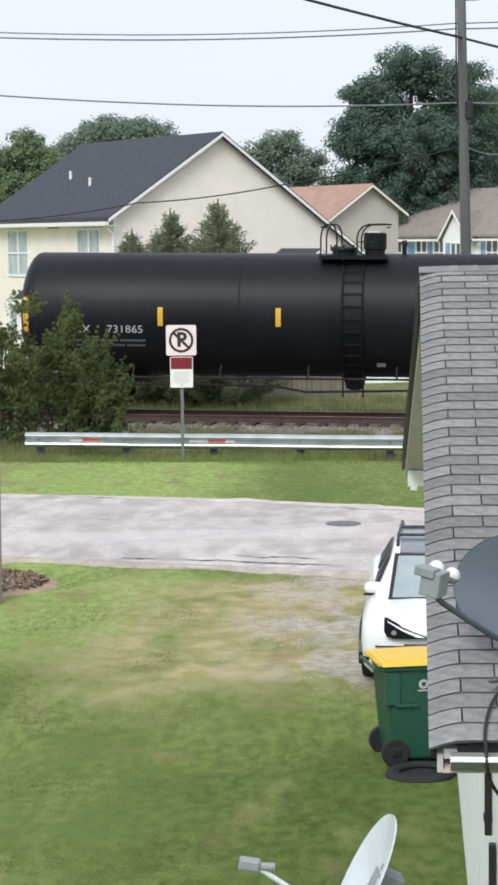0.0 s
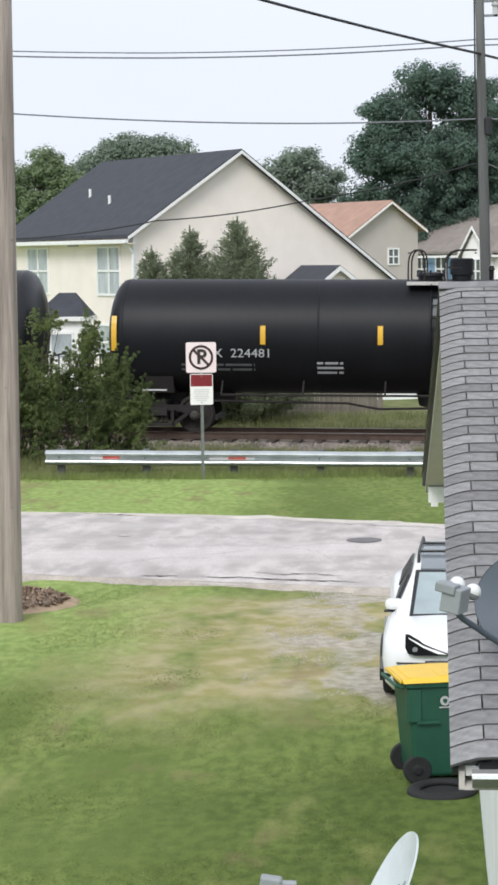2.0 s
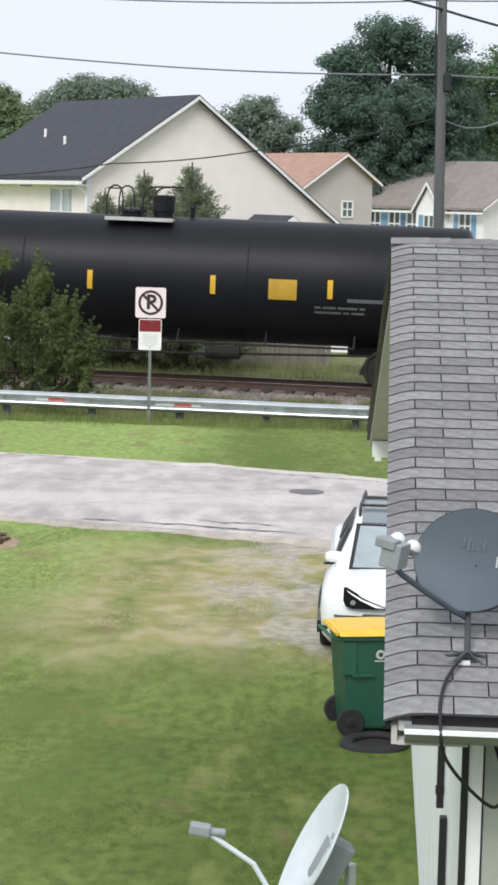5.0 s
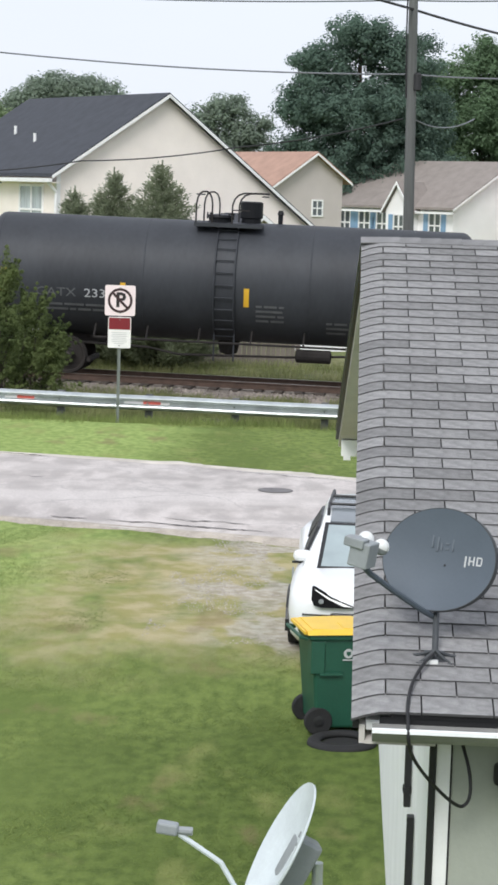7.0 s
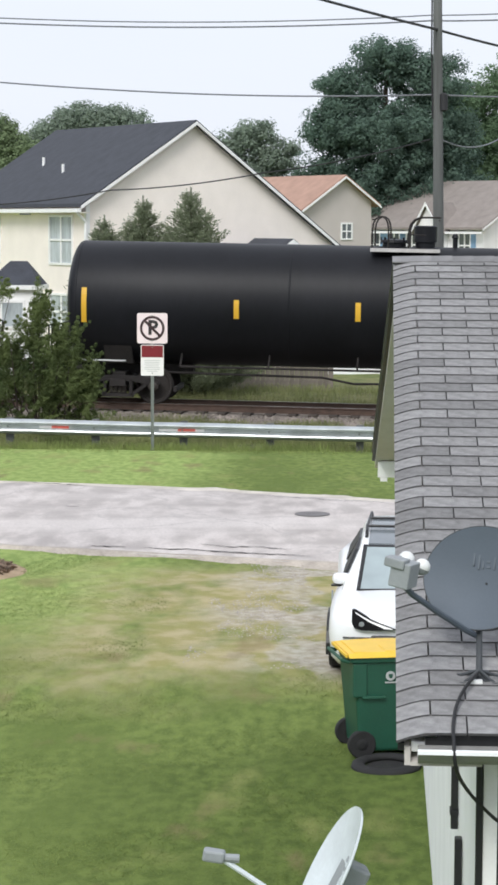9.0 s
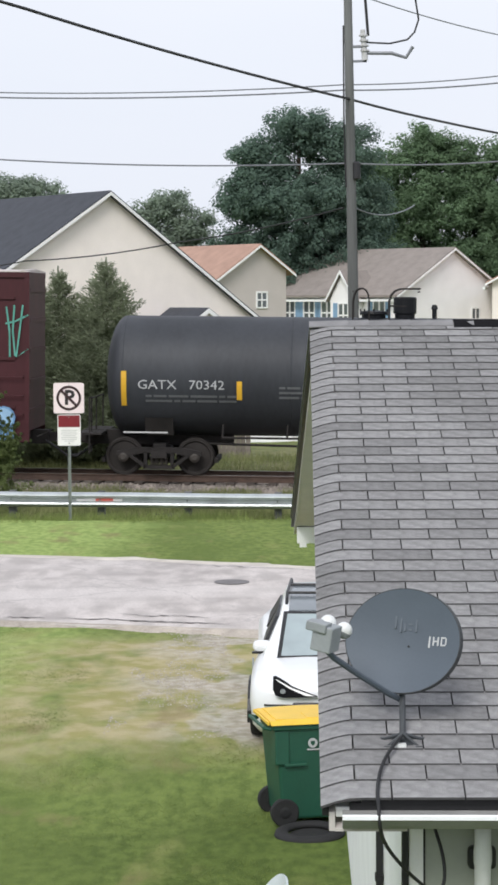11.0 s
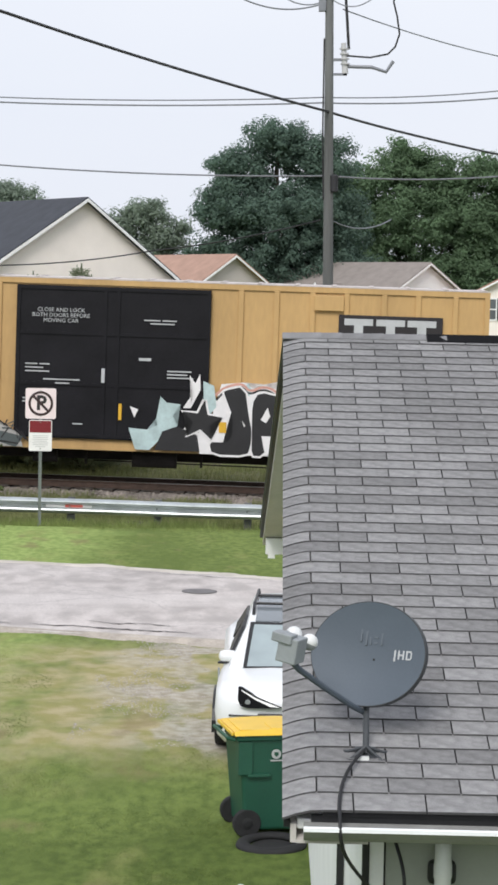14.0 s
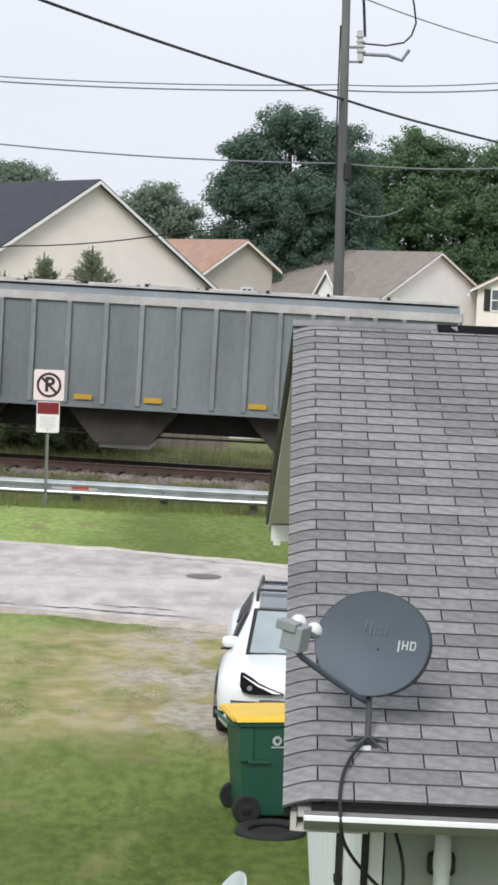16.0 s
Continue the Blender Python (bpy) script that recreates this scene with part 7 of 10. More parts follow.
def build_car():
    # nose toward -y; x across; origin under the middle of the nose
    car = thing("parked_car", "white compact SUV with black roof rails parked on gravel", "car", m=pose(0.36, 22.70, 0.20, 0.4, 0, -2.5) @ Matrix.Diagonal((1, 1, 0.84, 1)))
    W = 0.90

    def ring(y, w, z0, z1, r=0.12, tuck=0.0):
        pts = []
        for sx in (1, -1):
            seq = [(w - 0.10, z0), (w - 0.02, z0 + 0.10), (w, (z0 + z1) * 0.5), (w - tuck - 0.02, z1 - r * 0.8), (w - tuck - r * 0.7, z1 - 0.02), (0.35 * w, z1 + 0.012)]
            if sx < 0:
                seq = seq[::-1]
            pts += [(sx * x, y, z) for x, z in seq]
        return pts

    body = loft([ring(0.0, 0.66, 0.30, 0.72), ring(0.05, 0.77, 0.24, 0.83), ring(0.2, 0.85, 0.20, 0.89), ring(0.6, W - 0.01, 0.20, 0.915), ring(1.0, W, 0.20, 0.925), ring(1.35, W, 0.20, 0.945),
                 ring(1.9, W - 0.03, 0.20, 0.99), ring(2.5, W + 0.01, 0.20, 1.06), ring(3.2, W + 0.06, 0.20, 1.16), ring(3.9, W + 0.02, 0.22, 1.12), ring(4.3, 0.82, 0.28, 1.05), ring(4.38, 0.74, 0.34, 0.95)])
    part("body", body, M_CAR, car, smooth=True)
    cab = loft([[(sx * x, y, z) for sx, x, z in ((1, 0.83, z0), (1, wt, z1), (1, wt * 0.6, z1 + 0.02), (-1, wt * 0.6, z1 + 0.02), (-1, wt, z1), (-1, 0.83, z0))] for y, z0, wt, z1 in
                ((1.24, 0.88, 0.78, 0.92), (1.60, 0.90, 0.70, 1.15), (1.98, 0.92, 0.62, 1.37), (2.4, 0.95, 0.60, 1.50), (3.2, 0.95, 0.60, 1.56), (3.85, 0.95, 0.60, 1.48), (4.2, 0.95, 0.64, 1.10))])
    part("cabin", cab, M_CAR, car)
    part("windscreen_surround", ([(-0.625, 1.20, 0.925), (0.625, 1.20, 0.925), (0.585, 1.985, 1.408), (-0.585, 1.985, 1.408), (-0.625, 1.30, 0.86), (0.625, 1.30, 0.86), (0.585, 2.03, 1.35), (-0.585, 2.03, 1.35)], [(0, 1, 2, 3), (7, 6, 5, 4), (0, 4, 5, 1), (1, 5, 6, 2), (2, 6, 7, 3), (3, 7, 4, 0)]), M_CARK, car, "black windscreen surround")
    rf = [(y, z) for y, z in ((2.02, 1.418), (2.2, 1.475), (2.42, 1.535), (2.8, 1.565), (3.2, 1.592))]
    part("glass_roof", ([(x, y, z + dz) for dz in (0.0, -0.03) for y, z in rf for x in (-0.53, 0.53)], [f for k in range(4) for f in ((2 * k, 2 * k + 1, 2 * k + 3, 2 * k + 2), (10 + 2 * k, 12 + 2 * k, 13 + 2 * k, 11 + 2 * k), (2 * k, 2 * k + 2, 12 + 2 * k, 10 + 2 * k), (2 * k + 1, 11 + 2 * k, 13 + 2 * k, 2 * k + 3))] + [(0, 10, 11, 1), (8, 9, 19, 18)]), M_CARROOFG, car, "glass roof panel with a reflection put in its colour")
    part("windscreen", ([(-0.58, 1.235, 0.955), (0.58, 1.235, 0.955), (0.54, 1.93, 1.385), (-0.54, 1.93, 1.385), (-0.58, 1.29, 0.90), (0.58, 1.29, 0.90), (0.54, 1.99, 1.33), (-0.54, 1.99, 1.33)], [(0, 1, 2, 3), (7, 6, 5, 4), (0, 4, 5, 1), (1, 5, 6, 2), (2, 6, 7, 3), (3, 7, 4, 0)]), M_CARG, car, "windscreen with a pale reflection put in its colour")
    for s in (-1, 1):
        o = 0.012 * s
        for name, pts in (("side_window", ((0.815, 1.50, 0.955), (0.80, 2.40, 1.06), (0.645, 2.40, 1.43), (0.672, 2.05, 1.33))), ("side_window", ((0.80, 2.48, 1.10), (0.80, 3.30, 1.16), (0.67, 3.2, 1.42), (0.65, 2.48, 1.41)))):
            V = [(s * x + o, y, z) for x, y, z in pts] + [(s * x - 4 * o, y, z) for x, y, z in pts]
            part(name, (V, [(0, 1, 2, 3), (7, 6, 5, 4)] + [(i, i + 4, (i + 1) % 4 + 4, (i + 1) % 4) for i in range(4)]), M_CARK, car, "dark side window")
        part("mirror", boxes((min(s * 0.70, s * 0.91), max(s * 0.70, s * 0.91), 1.46, 1.60, 0.95, 1.10), bevel=0.055), M_CAR, car)
        part("mirror_foot", boxes((min(s * 0.70, s * 0.92), max(s * 0.70, s * 0.92), 1.49, 1.57, 0.925, 0.948)), M_CARK, car)
        skew = Matrix.Diagonal((s, 1, 1, 1)) @ Matrix.Translation((0, -0.065, 0.0)) @ Matrix(((1, 0, 0, 0), (0.03, 1, 0.35, -0.2415), (0, 0, 1, 0), (0, 0, 0, 1)))
        bm = bmesh.new()
        prism(bm, [(0.14, 0.705), (0.26, 0.695), (0.50, 0.69), (0.575, 0.715), (0.605, 0.78), (0.605, 0.925), (0.575, 0.925), (0.40, 0.815)], 0.0, 0.10, skew)
        lamp = part("headlight", bm, M_LAMPK, car, "dark swept headlight")
        bm = bmesh.new()
        prism(bm, [(0.165, 0.712), (0.26, 0.716), (0.42, 0.792), (0.560, 0.888), (0.575, 0.908), (0.40, 0.804)], -0.008, 0.01, skew)
        part("running_light", bm, M_WHITE, lamp, "pale upper lens")
        bm = bmesh.new()
        cyl(bm, (s * 0.50, -0.045, 0.765), (s * 0.50, 0.0, 0.765), 0.028, seg=14)
        part("lens", bm, M_LNB, lamp)
        part("door_seam", boxes((min(s * 0.888, s * 0.908), max(s * 0.888, s * 0.908), 1.36, 1.372, 0.35, 0.90)), M_LNB, car)
        part("fog_lamp", boxes((min(s * 0.52, s * 0.74), max(s * 0.52, s * 0.74), -0.005, 0.08, 0.36, 0.46), bevel=0.02), M_CARK, car)
        part("roof_rail", tube(bmesh.new(), [(s * 0.565, 2.25, 1.45), (s * 0.565, 2.3, 1.54), (s * 0.565, 2.45, 1.59), (s * 0.565, 3.5, 1.60), (s * 0.565, 3.65, 1.52)], 0.018, 8), M_CARK, car, "black roof rail")
        for y in (0.88, 3.45):
            bm = bmesh.new()
            lathe(bm, [(s * 0.68, 0.2), (s * 0.68, 0.32), (s * 0.71, 0.335), (s * 0.85, 0.335), (s * 0.885, 0.32), (s * 0.885, 0.22)], "x", 28, Matrix.Translation((0, y, 0.335)))
            w = part("wheel", bm, M_RUBBER, car)
            bm = bmesh.new()
            lathe(bm, [(s * 0.84, 0.05), (s * 0.87, 0.21), (s * 0.882, 0.215)], "x", 20, Matrix.Translation((0, y, 0.335)))
            part("rim", bm, M_LNB, w)
            bm = bmesh.new()
            arch = [(0.40 * math.cos(radians(a)), 0.33 + 0.40 * math.sin(radians(a))) for a in range(-10, 191, 20)] + [(0.44 * math.cos(radians(a)), 0.33 + 0.44 * math.sin(radians(a))) for a in range(190, -11, -20)]
            prism(bm, arch, min(s * 0.84, s * 0.907), max(s * 0.84, s * 0.907), Matrix.Translation((0, y, 0)) @ Matrix.Rotation(radians(90), 4, "Z") @ Matrix.Diagonal((1, -1, 1, 1)))
            part("wheel_arch", bm, M_CARK, car, "black arch trim")
    for y, z in ((2.45, 1.585), (3.05, 1.595)):
        part("roof_bar", boxes((-0.565, 0.565, y - 0.025, y + 0.025, z - 0.02, z + 0.015), bevel=0.01), M_CARK, car)
    part("grille", boxes((-0.40, 0.40, -0.03, 0.05, 0.52, 0.62), (-0.5, 0.5, -0.03, 0.06, 0.26, 0.40), bevel=0.02), M_CARK, car)
    part("bonnet_seam", boxes((-0.09, 0.09, -0.01, 0.05, 0.70, 0.708)), M_CARK, car)
    part("bumper_trim", boxes((-0.70, 0.70, -0.012, 0.06, 0.575, 0.595), bevel=0.006), M_CARK, car, "dark bumper gap")
    part("wiper", tube(bmesh.new(), [(-0.6, 1.215, 0.945), (0.1, 1.23, 0.965), (0.6, 1.215, 0.945)], 0.012, 6), M_CARK, car)
    part("plate", boxes((-0.15, 0.15, -0.045, -0.03, 0.40, 0.50)), M_BARGREY, car, "plain grey number plate")


build_car()

# ---------- houses beyond the track ----------
def wall_with(outline, y0, y1, m=None):
    bm = bmesh.new()
    prism(bm, outline, y0, y1)
    return bm


def slope(p0, p1, y0, y1, th=0.12):
    """A roof slab from p0 to p1 in x, z, running from y0 to y1."""
    (a, b), (c, d) = p0, p1
    bm = bmesh.new()
    prism(bm, [(a, b), (c, d), (c, d + th), (a, b + th)], y0, y1)
    return bm


def gable_window(parent, x0, x1, z0, z1, y, mull=1, cross=True):
    """A window in a wall that faces -y."""
    w = part("window", boxes((x0, x1, y - 0.01, y + 0.02, z0, z1)), M_PANE, parent, "dark reflecting panes")
    f = 0.07
    part("window_frame", boxes((x0 - f, x0, y - 0.05, y + 0.03, z0 - f, z1 + f), (x1, x1 + f, y - 0.05, y + 0.03, z0 - f, z1 + f), (x0, x1, y - 0.05, y + 0.03, z1, z1 + f), (x0, x1, y - 0.05, y + 0.03, z0 - f, z0)), M_WHITE, w, "white frame")
    bars = [(x0 + (x1 - x0) * (k + 1) / (mull + 1) - 0.03, x0 + (x1 - x0) * (k + 1) / (mull + 1) + 0.03, y - 0.035, y - 0.011, z0, z1) for k in range(mull)]
    if cross:
        bars.append((x0, x1, y - 0.045, y - 0.036, (z0 + z1) / 2 - 0.03, (z0 + z1) / 2 + 0.03))
    part("glazing_bar", boxes(*bars), M_WHITE, w)
    return w


def side_window(parent, y0, y1, z0, z1, x, mull=1, pane=None):
    """A window in a wall that faces -x."""
    w = part("window", boxes((x - 0.01, x + 0.02, y0, y1, z0, z1)), pane or M_CURTAIN, parent, "dark reflecting panes" if pane else "pale curtained panes")
    f = 0.08
    part("window_frame", boxes((x - 0.05, x + 0.03, y0 - f, y0, z0 - f, z1 + f), (x - 0.05, x + 0.03, y1, y1 + f, z0 - f, z1 + f), (x - 0.05, x + 0.03, y0, y1, z1, z1 + f), (x - 0.05, x + 0.03, y0, y1, z0 - f, z0)), M_WHITE, w, "white frame")
    part("glazing_bar", boxes(*[(x - 0.035, x - 0.011, y0 + (y1 - y0) * (k + 1) / (mull + 1) - 0.05, y0 + (y1 - y0) * (k + 1) / (mull + 1) + 0.05, z0, z1) for k in range(mull)], (x - 0.045, x - 0.036, y0, y1, (z0 + z1) / 2 - 0.04, (z0 + z1) / 2 + 0.04)), M_WHITE, w)
    return w


def siding(parent, outline_at, x0, x1, z0, z1, y, material, step=0.2):
    """Lapped boards on a wall that faces -y; outline_at gives the wall's x range at a height."""
    bm = bmesh.new()
    z = z0
    while z < z1:
        a, b = outline_at(z)
        c, d = outline_at(z + step)
        a, b = max(a, c, x0), min(b, d, x1)
        if b - a > 0.1:
            vs = [bm.verts.new(p) for p in ((a, y - 0.009, z), (b, y - 0.009, z), (b, y - 0.004, z + step), (a, y - 0.004, z + step), (a, y, z), (b, y, z))]
            bm.faces.new((vs[0], vs[1], vs[2], vs[3]))
            bm.faces.new((vs[0], vs[4], vs[5], vs[1]))
        z += step
    return part("siding", bm, material, parent)


def cream_house():
    h = thing("house", "cream two-storey house with a long charcoal gable roof", "house", "houses beyond the track", m=pose(-10.51, 78.33, -0.35, 0, 0, 35.7))
    g = 0.35
    zl, za, zr = 5.85 + g, 8.72 + g, 2.36 + g
    xa, xr, D = 4.43, 13.40, 10.6
    part("gable_wall", wall_with([(0, 0), (xr, 0), (xr, zr), (xa, za), (0, zl)], 0, 0.2), M_SIDING, h, "cream lapped siding gable wall")
    part("back_wall", wall_with([(0.02, 0), (xr - 0.02, 0), (xr - 0.02, zr), (xa, za - 0.03), (0.02, zl)], D - 0.2, D), M_SIDING, h)
    part("side_wall", boxes((0, 0.2, 0.202, D - 0.202, 0, zl)), M_SIDING, h)
    part("side_wall", boxes((xr - 0.2, xr, 0.202, D - 0.202, 0, zr)), M_SIDING, h)
    k = (za - zl) / xa
    kr = (za - zr) / (xr - xa)
    siding(h, lambda z: ((0 if z < zl else (z - zl) / k), (xr if z < zr else xr - (z - zr) / kr)), 0.05, xr - 0.05, 2.4, za - 0.2, 0, M_SIDING, 0.115)
    part("roof_slope", slope((-0.35, zl - 0.35 * k), (xa, za), -0.3, D + 0.3), M_ROOFD, h, "charcoal shingle slope")
    part("roof_slope", slope((xa, za), (xr + 0.35, zr - 0.35 * kr), -0.3, D + 0.3), M_ROOFD, h, "charcoal shingle slope")
    for p0, p1 in (((-0.37, zl - 0.37 * k - 0.06), (xa, za - 0.06)), ((xa, za - 0.06), (xr + 0.37, zr - 0.37 * kr - 0.06))):
        part("rake_trim", slope(p0, p1, -0.34, -0.302, 0.12), M_WHITE, h, "white rake trim")
    part("gutter", boxes((-0.50, -0.36, -0.3, D + 0.3, zl - 0.42, zl - 0.28)), M_WHITE, h, "white eave gutter")
    part("soffit", boxes((-0.36, 0.0, -0.3, D + 0.3, zl - 0.44, zl - 0.41)), M_SIDING, h)
    part("downpipe", tube(bmesh.new(), [(-0.42, -0.1, zl - 0.42), (-0.15, -0.1, zl - 0.7), (-0.06, -0.06, zl - 0.8), (-0.06, -0.06, 0.1)], 0.055, 8), M_WHITE, h)
    part("corner_board", boxes((-0.025, 0.13, -0.03, 0.0, 0, zl - 0.1), (-0.025, -0.002, 0.0, 0.13, 0, zl - 0.4)), M_WHITE, h)
    for y0, y1 in ((1.07, 2.8), (7.05, 8.8)):
        side_window(h, y0, y1, 3.6 + g, 5.27 + g, 0, 1)
        side_window(h, y0, y1, 1.2 + g, 2.4 + g, 0, 1)
    part("vent", boxes((-0.03, 0.0, 4.4, 5.3, 5.36 + g, 5.48 + g)), M_PANE, h, "dark eave vent")
    for x, y in ((2.07, 7.4), (1.57, 4.8)):
        bm = bmesh.new()
        z = zl + k * x
        cyl(bm, (x, y, z), (x, y, z + 0.42), 0.06, seg=8)
        part("vent_pipe", bm, M_WHITE, h, "white roof vent pipe")
    # porch opening under the low end: a dark panel stands in for its shade
    p = part("porch_shade_panel", boxes((10.82, 13.17, -0.06, -0.02, 1.6 + g, 2.2 + g)), M_PANE, h, "dark panel as the porch opening's shade")
    part("porch_trim", boxes((10.72, 13.27, -0.09, -0.03, 2.2 + g, 2.32 + g), (10.72, 10.82, -0.09, -0.03, 1.5 + g, 2.2 + g), (13.17, 13.27, -0.09, -0.03, 1.5 + g, 2.2 + g), (10.72, 13.27, -0.09, -0.03, 1.48 + g, 1.6 + g)), M_WHITE, p)
    for x, w, hz in ((11.87, 0.15, 0.23), (12.27, 0.2, 0.33)):
        part("porch_ornament", boxes((x, x + w, -0.12, -0.065, 1.62 + g, 1.62 + hz + g), bevel=0.03), M_WHITE, p)
    # small gabled wing with a fan window
    x0, xm, x1, ya = 4.72, 7.12, 9.52, -2.5
    ze, zp = 2.78 + g, 4.42 + g
    part("wing_wall", wall_with([(x0, 0), (x1, 0), (x1, ze), (xm, zp), (x0, ze)], ya, ya + 0.15), M_SIDING, h, "pale gabled wing")
    for x in (x0, x1 - 0.15):
        part("wing_side", boxes((x, x + 0.15, ya + 0.152, -0.03, 0, ze)), M_SIDING, h)
    kw = (zp - ze) / (xm - x0)
    part("wing_roof", slope((x0 - 0.2, ze - 0.2 * kw), (xm, zp), ya - 0.2, -0.04, 0.1), M_ROOFD, h)
    part("wing_roof", slope((xm, zp), (x1 + 0.2, ze - 0.2 * kw), ya - 0.2, -0.04, 0.1), M_ROOFD, h)
    for p0, p1 in (((x0 - 0.2, ze - 0.2 * kw - 0.1), (xm, zp - 0.1)), ((xm, zp - 0.1), (x1 + 0.2, ze - 0.2 * kw - 0.1))):
        part("wing_trim", slope(p0, p1, ya - 0.23, ya - 0.202, 0.17), M_WHITE, h)
    fan = [(xm + 0.5 * math.cos(radians(a)), 2.88 + g + 0.5 * math.sin(radians(a))) for a in range(0, 181, 15)]
    f = part("fan_window", wall_with(fan, ya - 0.03, ya - 0.005), M_PANE, h, "half-round fan window")
    bm = bmesh.new()
    tube(bm, [(x, ya - 0.04, z) for x, z in fan], 0.04, 6)
    box(bm, xm - 0.58, xm + 0.58, ya - 0.07, ya - 0.02, 2.79 + g, 2.87 + g)
    for a in (45, 90, 135):
        cyl(bm, (xm, ya - 0.035, 2.88 + g), (xm + 0.5 * math.cos(radians(a)), ya - 0.035, 2.88 + g + 0.5 * math.sin(radians(a))), 0.022, seg=6)
    part("fan_frame", bm, M_WHITE, f, "white spokes and sill")
    return h


def garden_shed():
    """Small outbuilding with a steep hipped roof; origin at the corner nearest the gable wall."""
    sh = thing("shed", "small cream outbuilding with a charcoal hipped roof and white fascia", "shed", m=pose(SHED_X, 73.5, -0.35))
    L, D, ze, zr = 1.95, 1.9, 3.28, 4.10
    part("wall", boxes((-L + 0.15, -0.15, 0.15, 0.27, 0, ze), (-L + 0.15, -0.15, D - 0.27, D - 0.15, 0, ze), (-L + 0.15, -L + 0.27, 0.272, D - 0.272, 0, ze), (-0.27, -0.15, 0.272, D - 0.272, 0, ze)), M_SIDINGW, sh)
    V = [(-L, 0, ze), (0, 0, ze), (0, D, ze), (-L, D, ze), (-L + 0.80, D / 2, zr), (-0.55, D / 2, zr)]
    part("roof", (V, [(0, 1, 5, 4), (1, 2, 5), (2, 3, 4, 5), (3, 0, 4), (3, 2, 1, 0)]), M_ROOFD, sh, "charcoal hipped roof")
    part("fascia", boxes((-L - 0.02, 0.02, -0.03, 0.0, ze - 0.13, ze + 0.02), (0.0, 0.03, 0.0, D, ze - 0.13, ze + 0.02)), M_WHITE, sh, "white fascia")
    w = part("window", boxes((-1.3, -0.6, 0.13, 0.16, 1.9, 2.7)), M_CURTAIN, sh)
    part("window_frame", boxes((-1.38, -1.3, 0.11, 0.15, 1.82, 2.78), (-0.6, -0.52, 0.11, 0.15, 1.82, 2.78), (-1.3, -0.6, 0.11, 0.15, 2.7, 2.78), (-1.3, -0.6, 0.11, 0.15, 1.82, 1.9)), M_WHITE, w)


def plain_house(label, m, W, D, ze, zp, wall, roof, xa=None, zr=None, group="houses beyond the track"):
    """A gabled house; its gable faces -y, one slope faces -x."""
    h = thing("house", label, "house", group, m=m)
    xa = W / 2 if xa is None else xa
    zr = ze if zr is None else zr
    k, kr = (zp - ze) / xa, (zp - zr) / (W - xa)
    part("gable_wall", wall_with([(0, 0), (W, 0), (W, zr), (xa, zp), (0, ze)], 0, 0.2), wall, h)
    part("back_wall", wall_with([(0.02, 0), (W - 0.02, 0), (W - 0.02, zr), (xa, zp - 0.03), (0.02, ze)], D - 0.2, D), wall, h)
    part("side_wall", boxes((0, 0.2, 0.202, D - 0.202, 0, ze)), wall, h)
    part("side_wall", boxes((W - 0.2, W, 0.202, D - 0.202, 0, zr)), wall, h)
    part("roof_slope", slope((-0.35, ze - 0.35 * k), (xa, zp), -0.3, D + 0.3), roof, h)
    part("roof_slope", slope((xa, zp), (W + 0.35, zr - 0.35 * kr), -0.3, D + 0.3), roof, h)
    for p0, p1 in (((-0.37, ze - 0.37 * k - 0.05), (xa, zp - 0.05)), ((xa, zp - 0.05), (W + 0.37, zr - 0.37 * kr - 0.05))):
        part("rake_trim", slope(p0, p1, -0.34, -0.302, 0.10), M_WHITE, h, "white rake trim")
    part("gutter", boxes((-0.48, -0.36, -0.3, D + 0.3, ze - 0.42, ze - 0.30)), M_WHITE, h)
    return h


cream_house()
# terracotta-roofed house
TH = plain_house("taupe house with a terracotta shingle roof", pose(-4.05, 101.6, -0.6, 0, 0, 35), 4.45, 12, 6.0, 7.85, M_SIDING2, M_ROOFT, 2.8, 6.72)
gable_window(TH, 2.78, 3.3, 5.0, 5.66, 0, 1)
# white house with blue shutters
WH = plain_house("white house with a taupe roof and blue-shuttered windows", pose(5.38, 115.0, -0.85, 0, 0, 45), 8.6, 10.4, 5.85, 8.2, M_SIDINGW, M_ROOFG)
gable_window(WH, 6.0, 6.6, 3.9, 5.0, 0, 1)
for y in (0.9, 4.75, 6.1, 7.6):
    side_window(WH, y, y + 0.75, 4.15, 5.5, 0, 1, M_PANE)
    for yy in (y - 0.42, y + 0.84):
        part("shutter", boxes((-0.06, -0.012, yy, yy + 0.32, 4.1, 5.55)), M_SHUTTER, WH, "blue shutter")
for y0, y1, za, xb, zb in ((8.6, 10.9, 5.85, -2.2, 3.5), (-0.3, 8.58, 3.95, -1.6, 2.4)):
    bm = bmesh.new()
    prism(bm, [(-0.002, za), (xb, zb), (xb, zb + 0.12), (-0.002, za + 0.12)], y0, y1)
    part("lower_roof", bm, M_ROOFG, WH, "taupe lower roof slope")
BAY = part("bay", boxes((-0.6, -0.002, 2.5, 4.3, 0.2, 5.6)), M_SIDINGW, WH, "white gabled bay")
side_window(WH, 3.0, 3.65, 4.1, 5.3, -0.6, 1, M_PANE)
for yy in (2.6, 3.75):
    part("shutter", boxes((-0.66, -0.612, yy, yy + 0.3, 4.05, 5.35)), M_SHUTTER, WH, "blue shutter")
bm = bmesh.new()
prism(bm, [(2.5, 5.6), (3.4, 6.95), (4.3, 5.6)], -0.6, 1.2, Matrix(((0, 1, 0, 0), (1, 0, 0, 0), (0, 0, 1, 0), (0, 0, 0, 1))))
part("bay_gable", bm, M_SIDINGW, BAY)
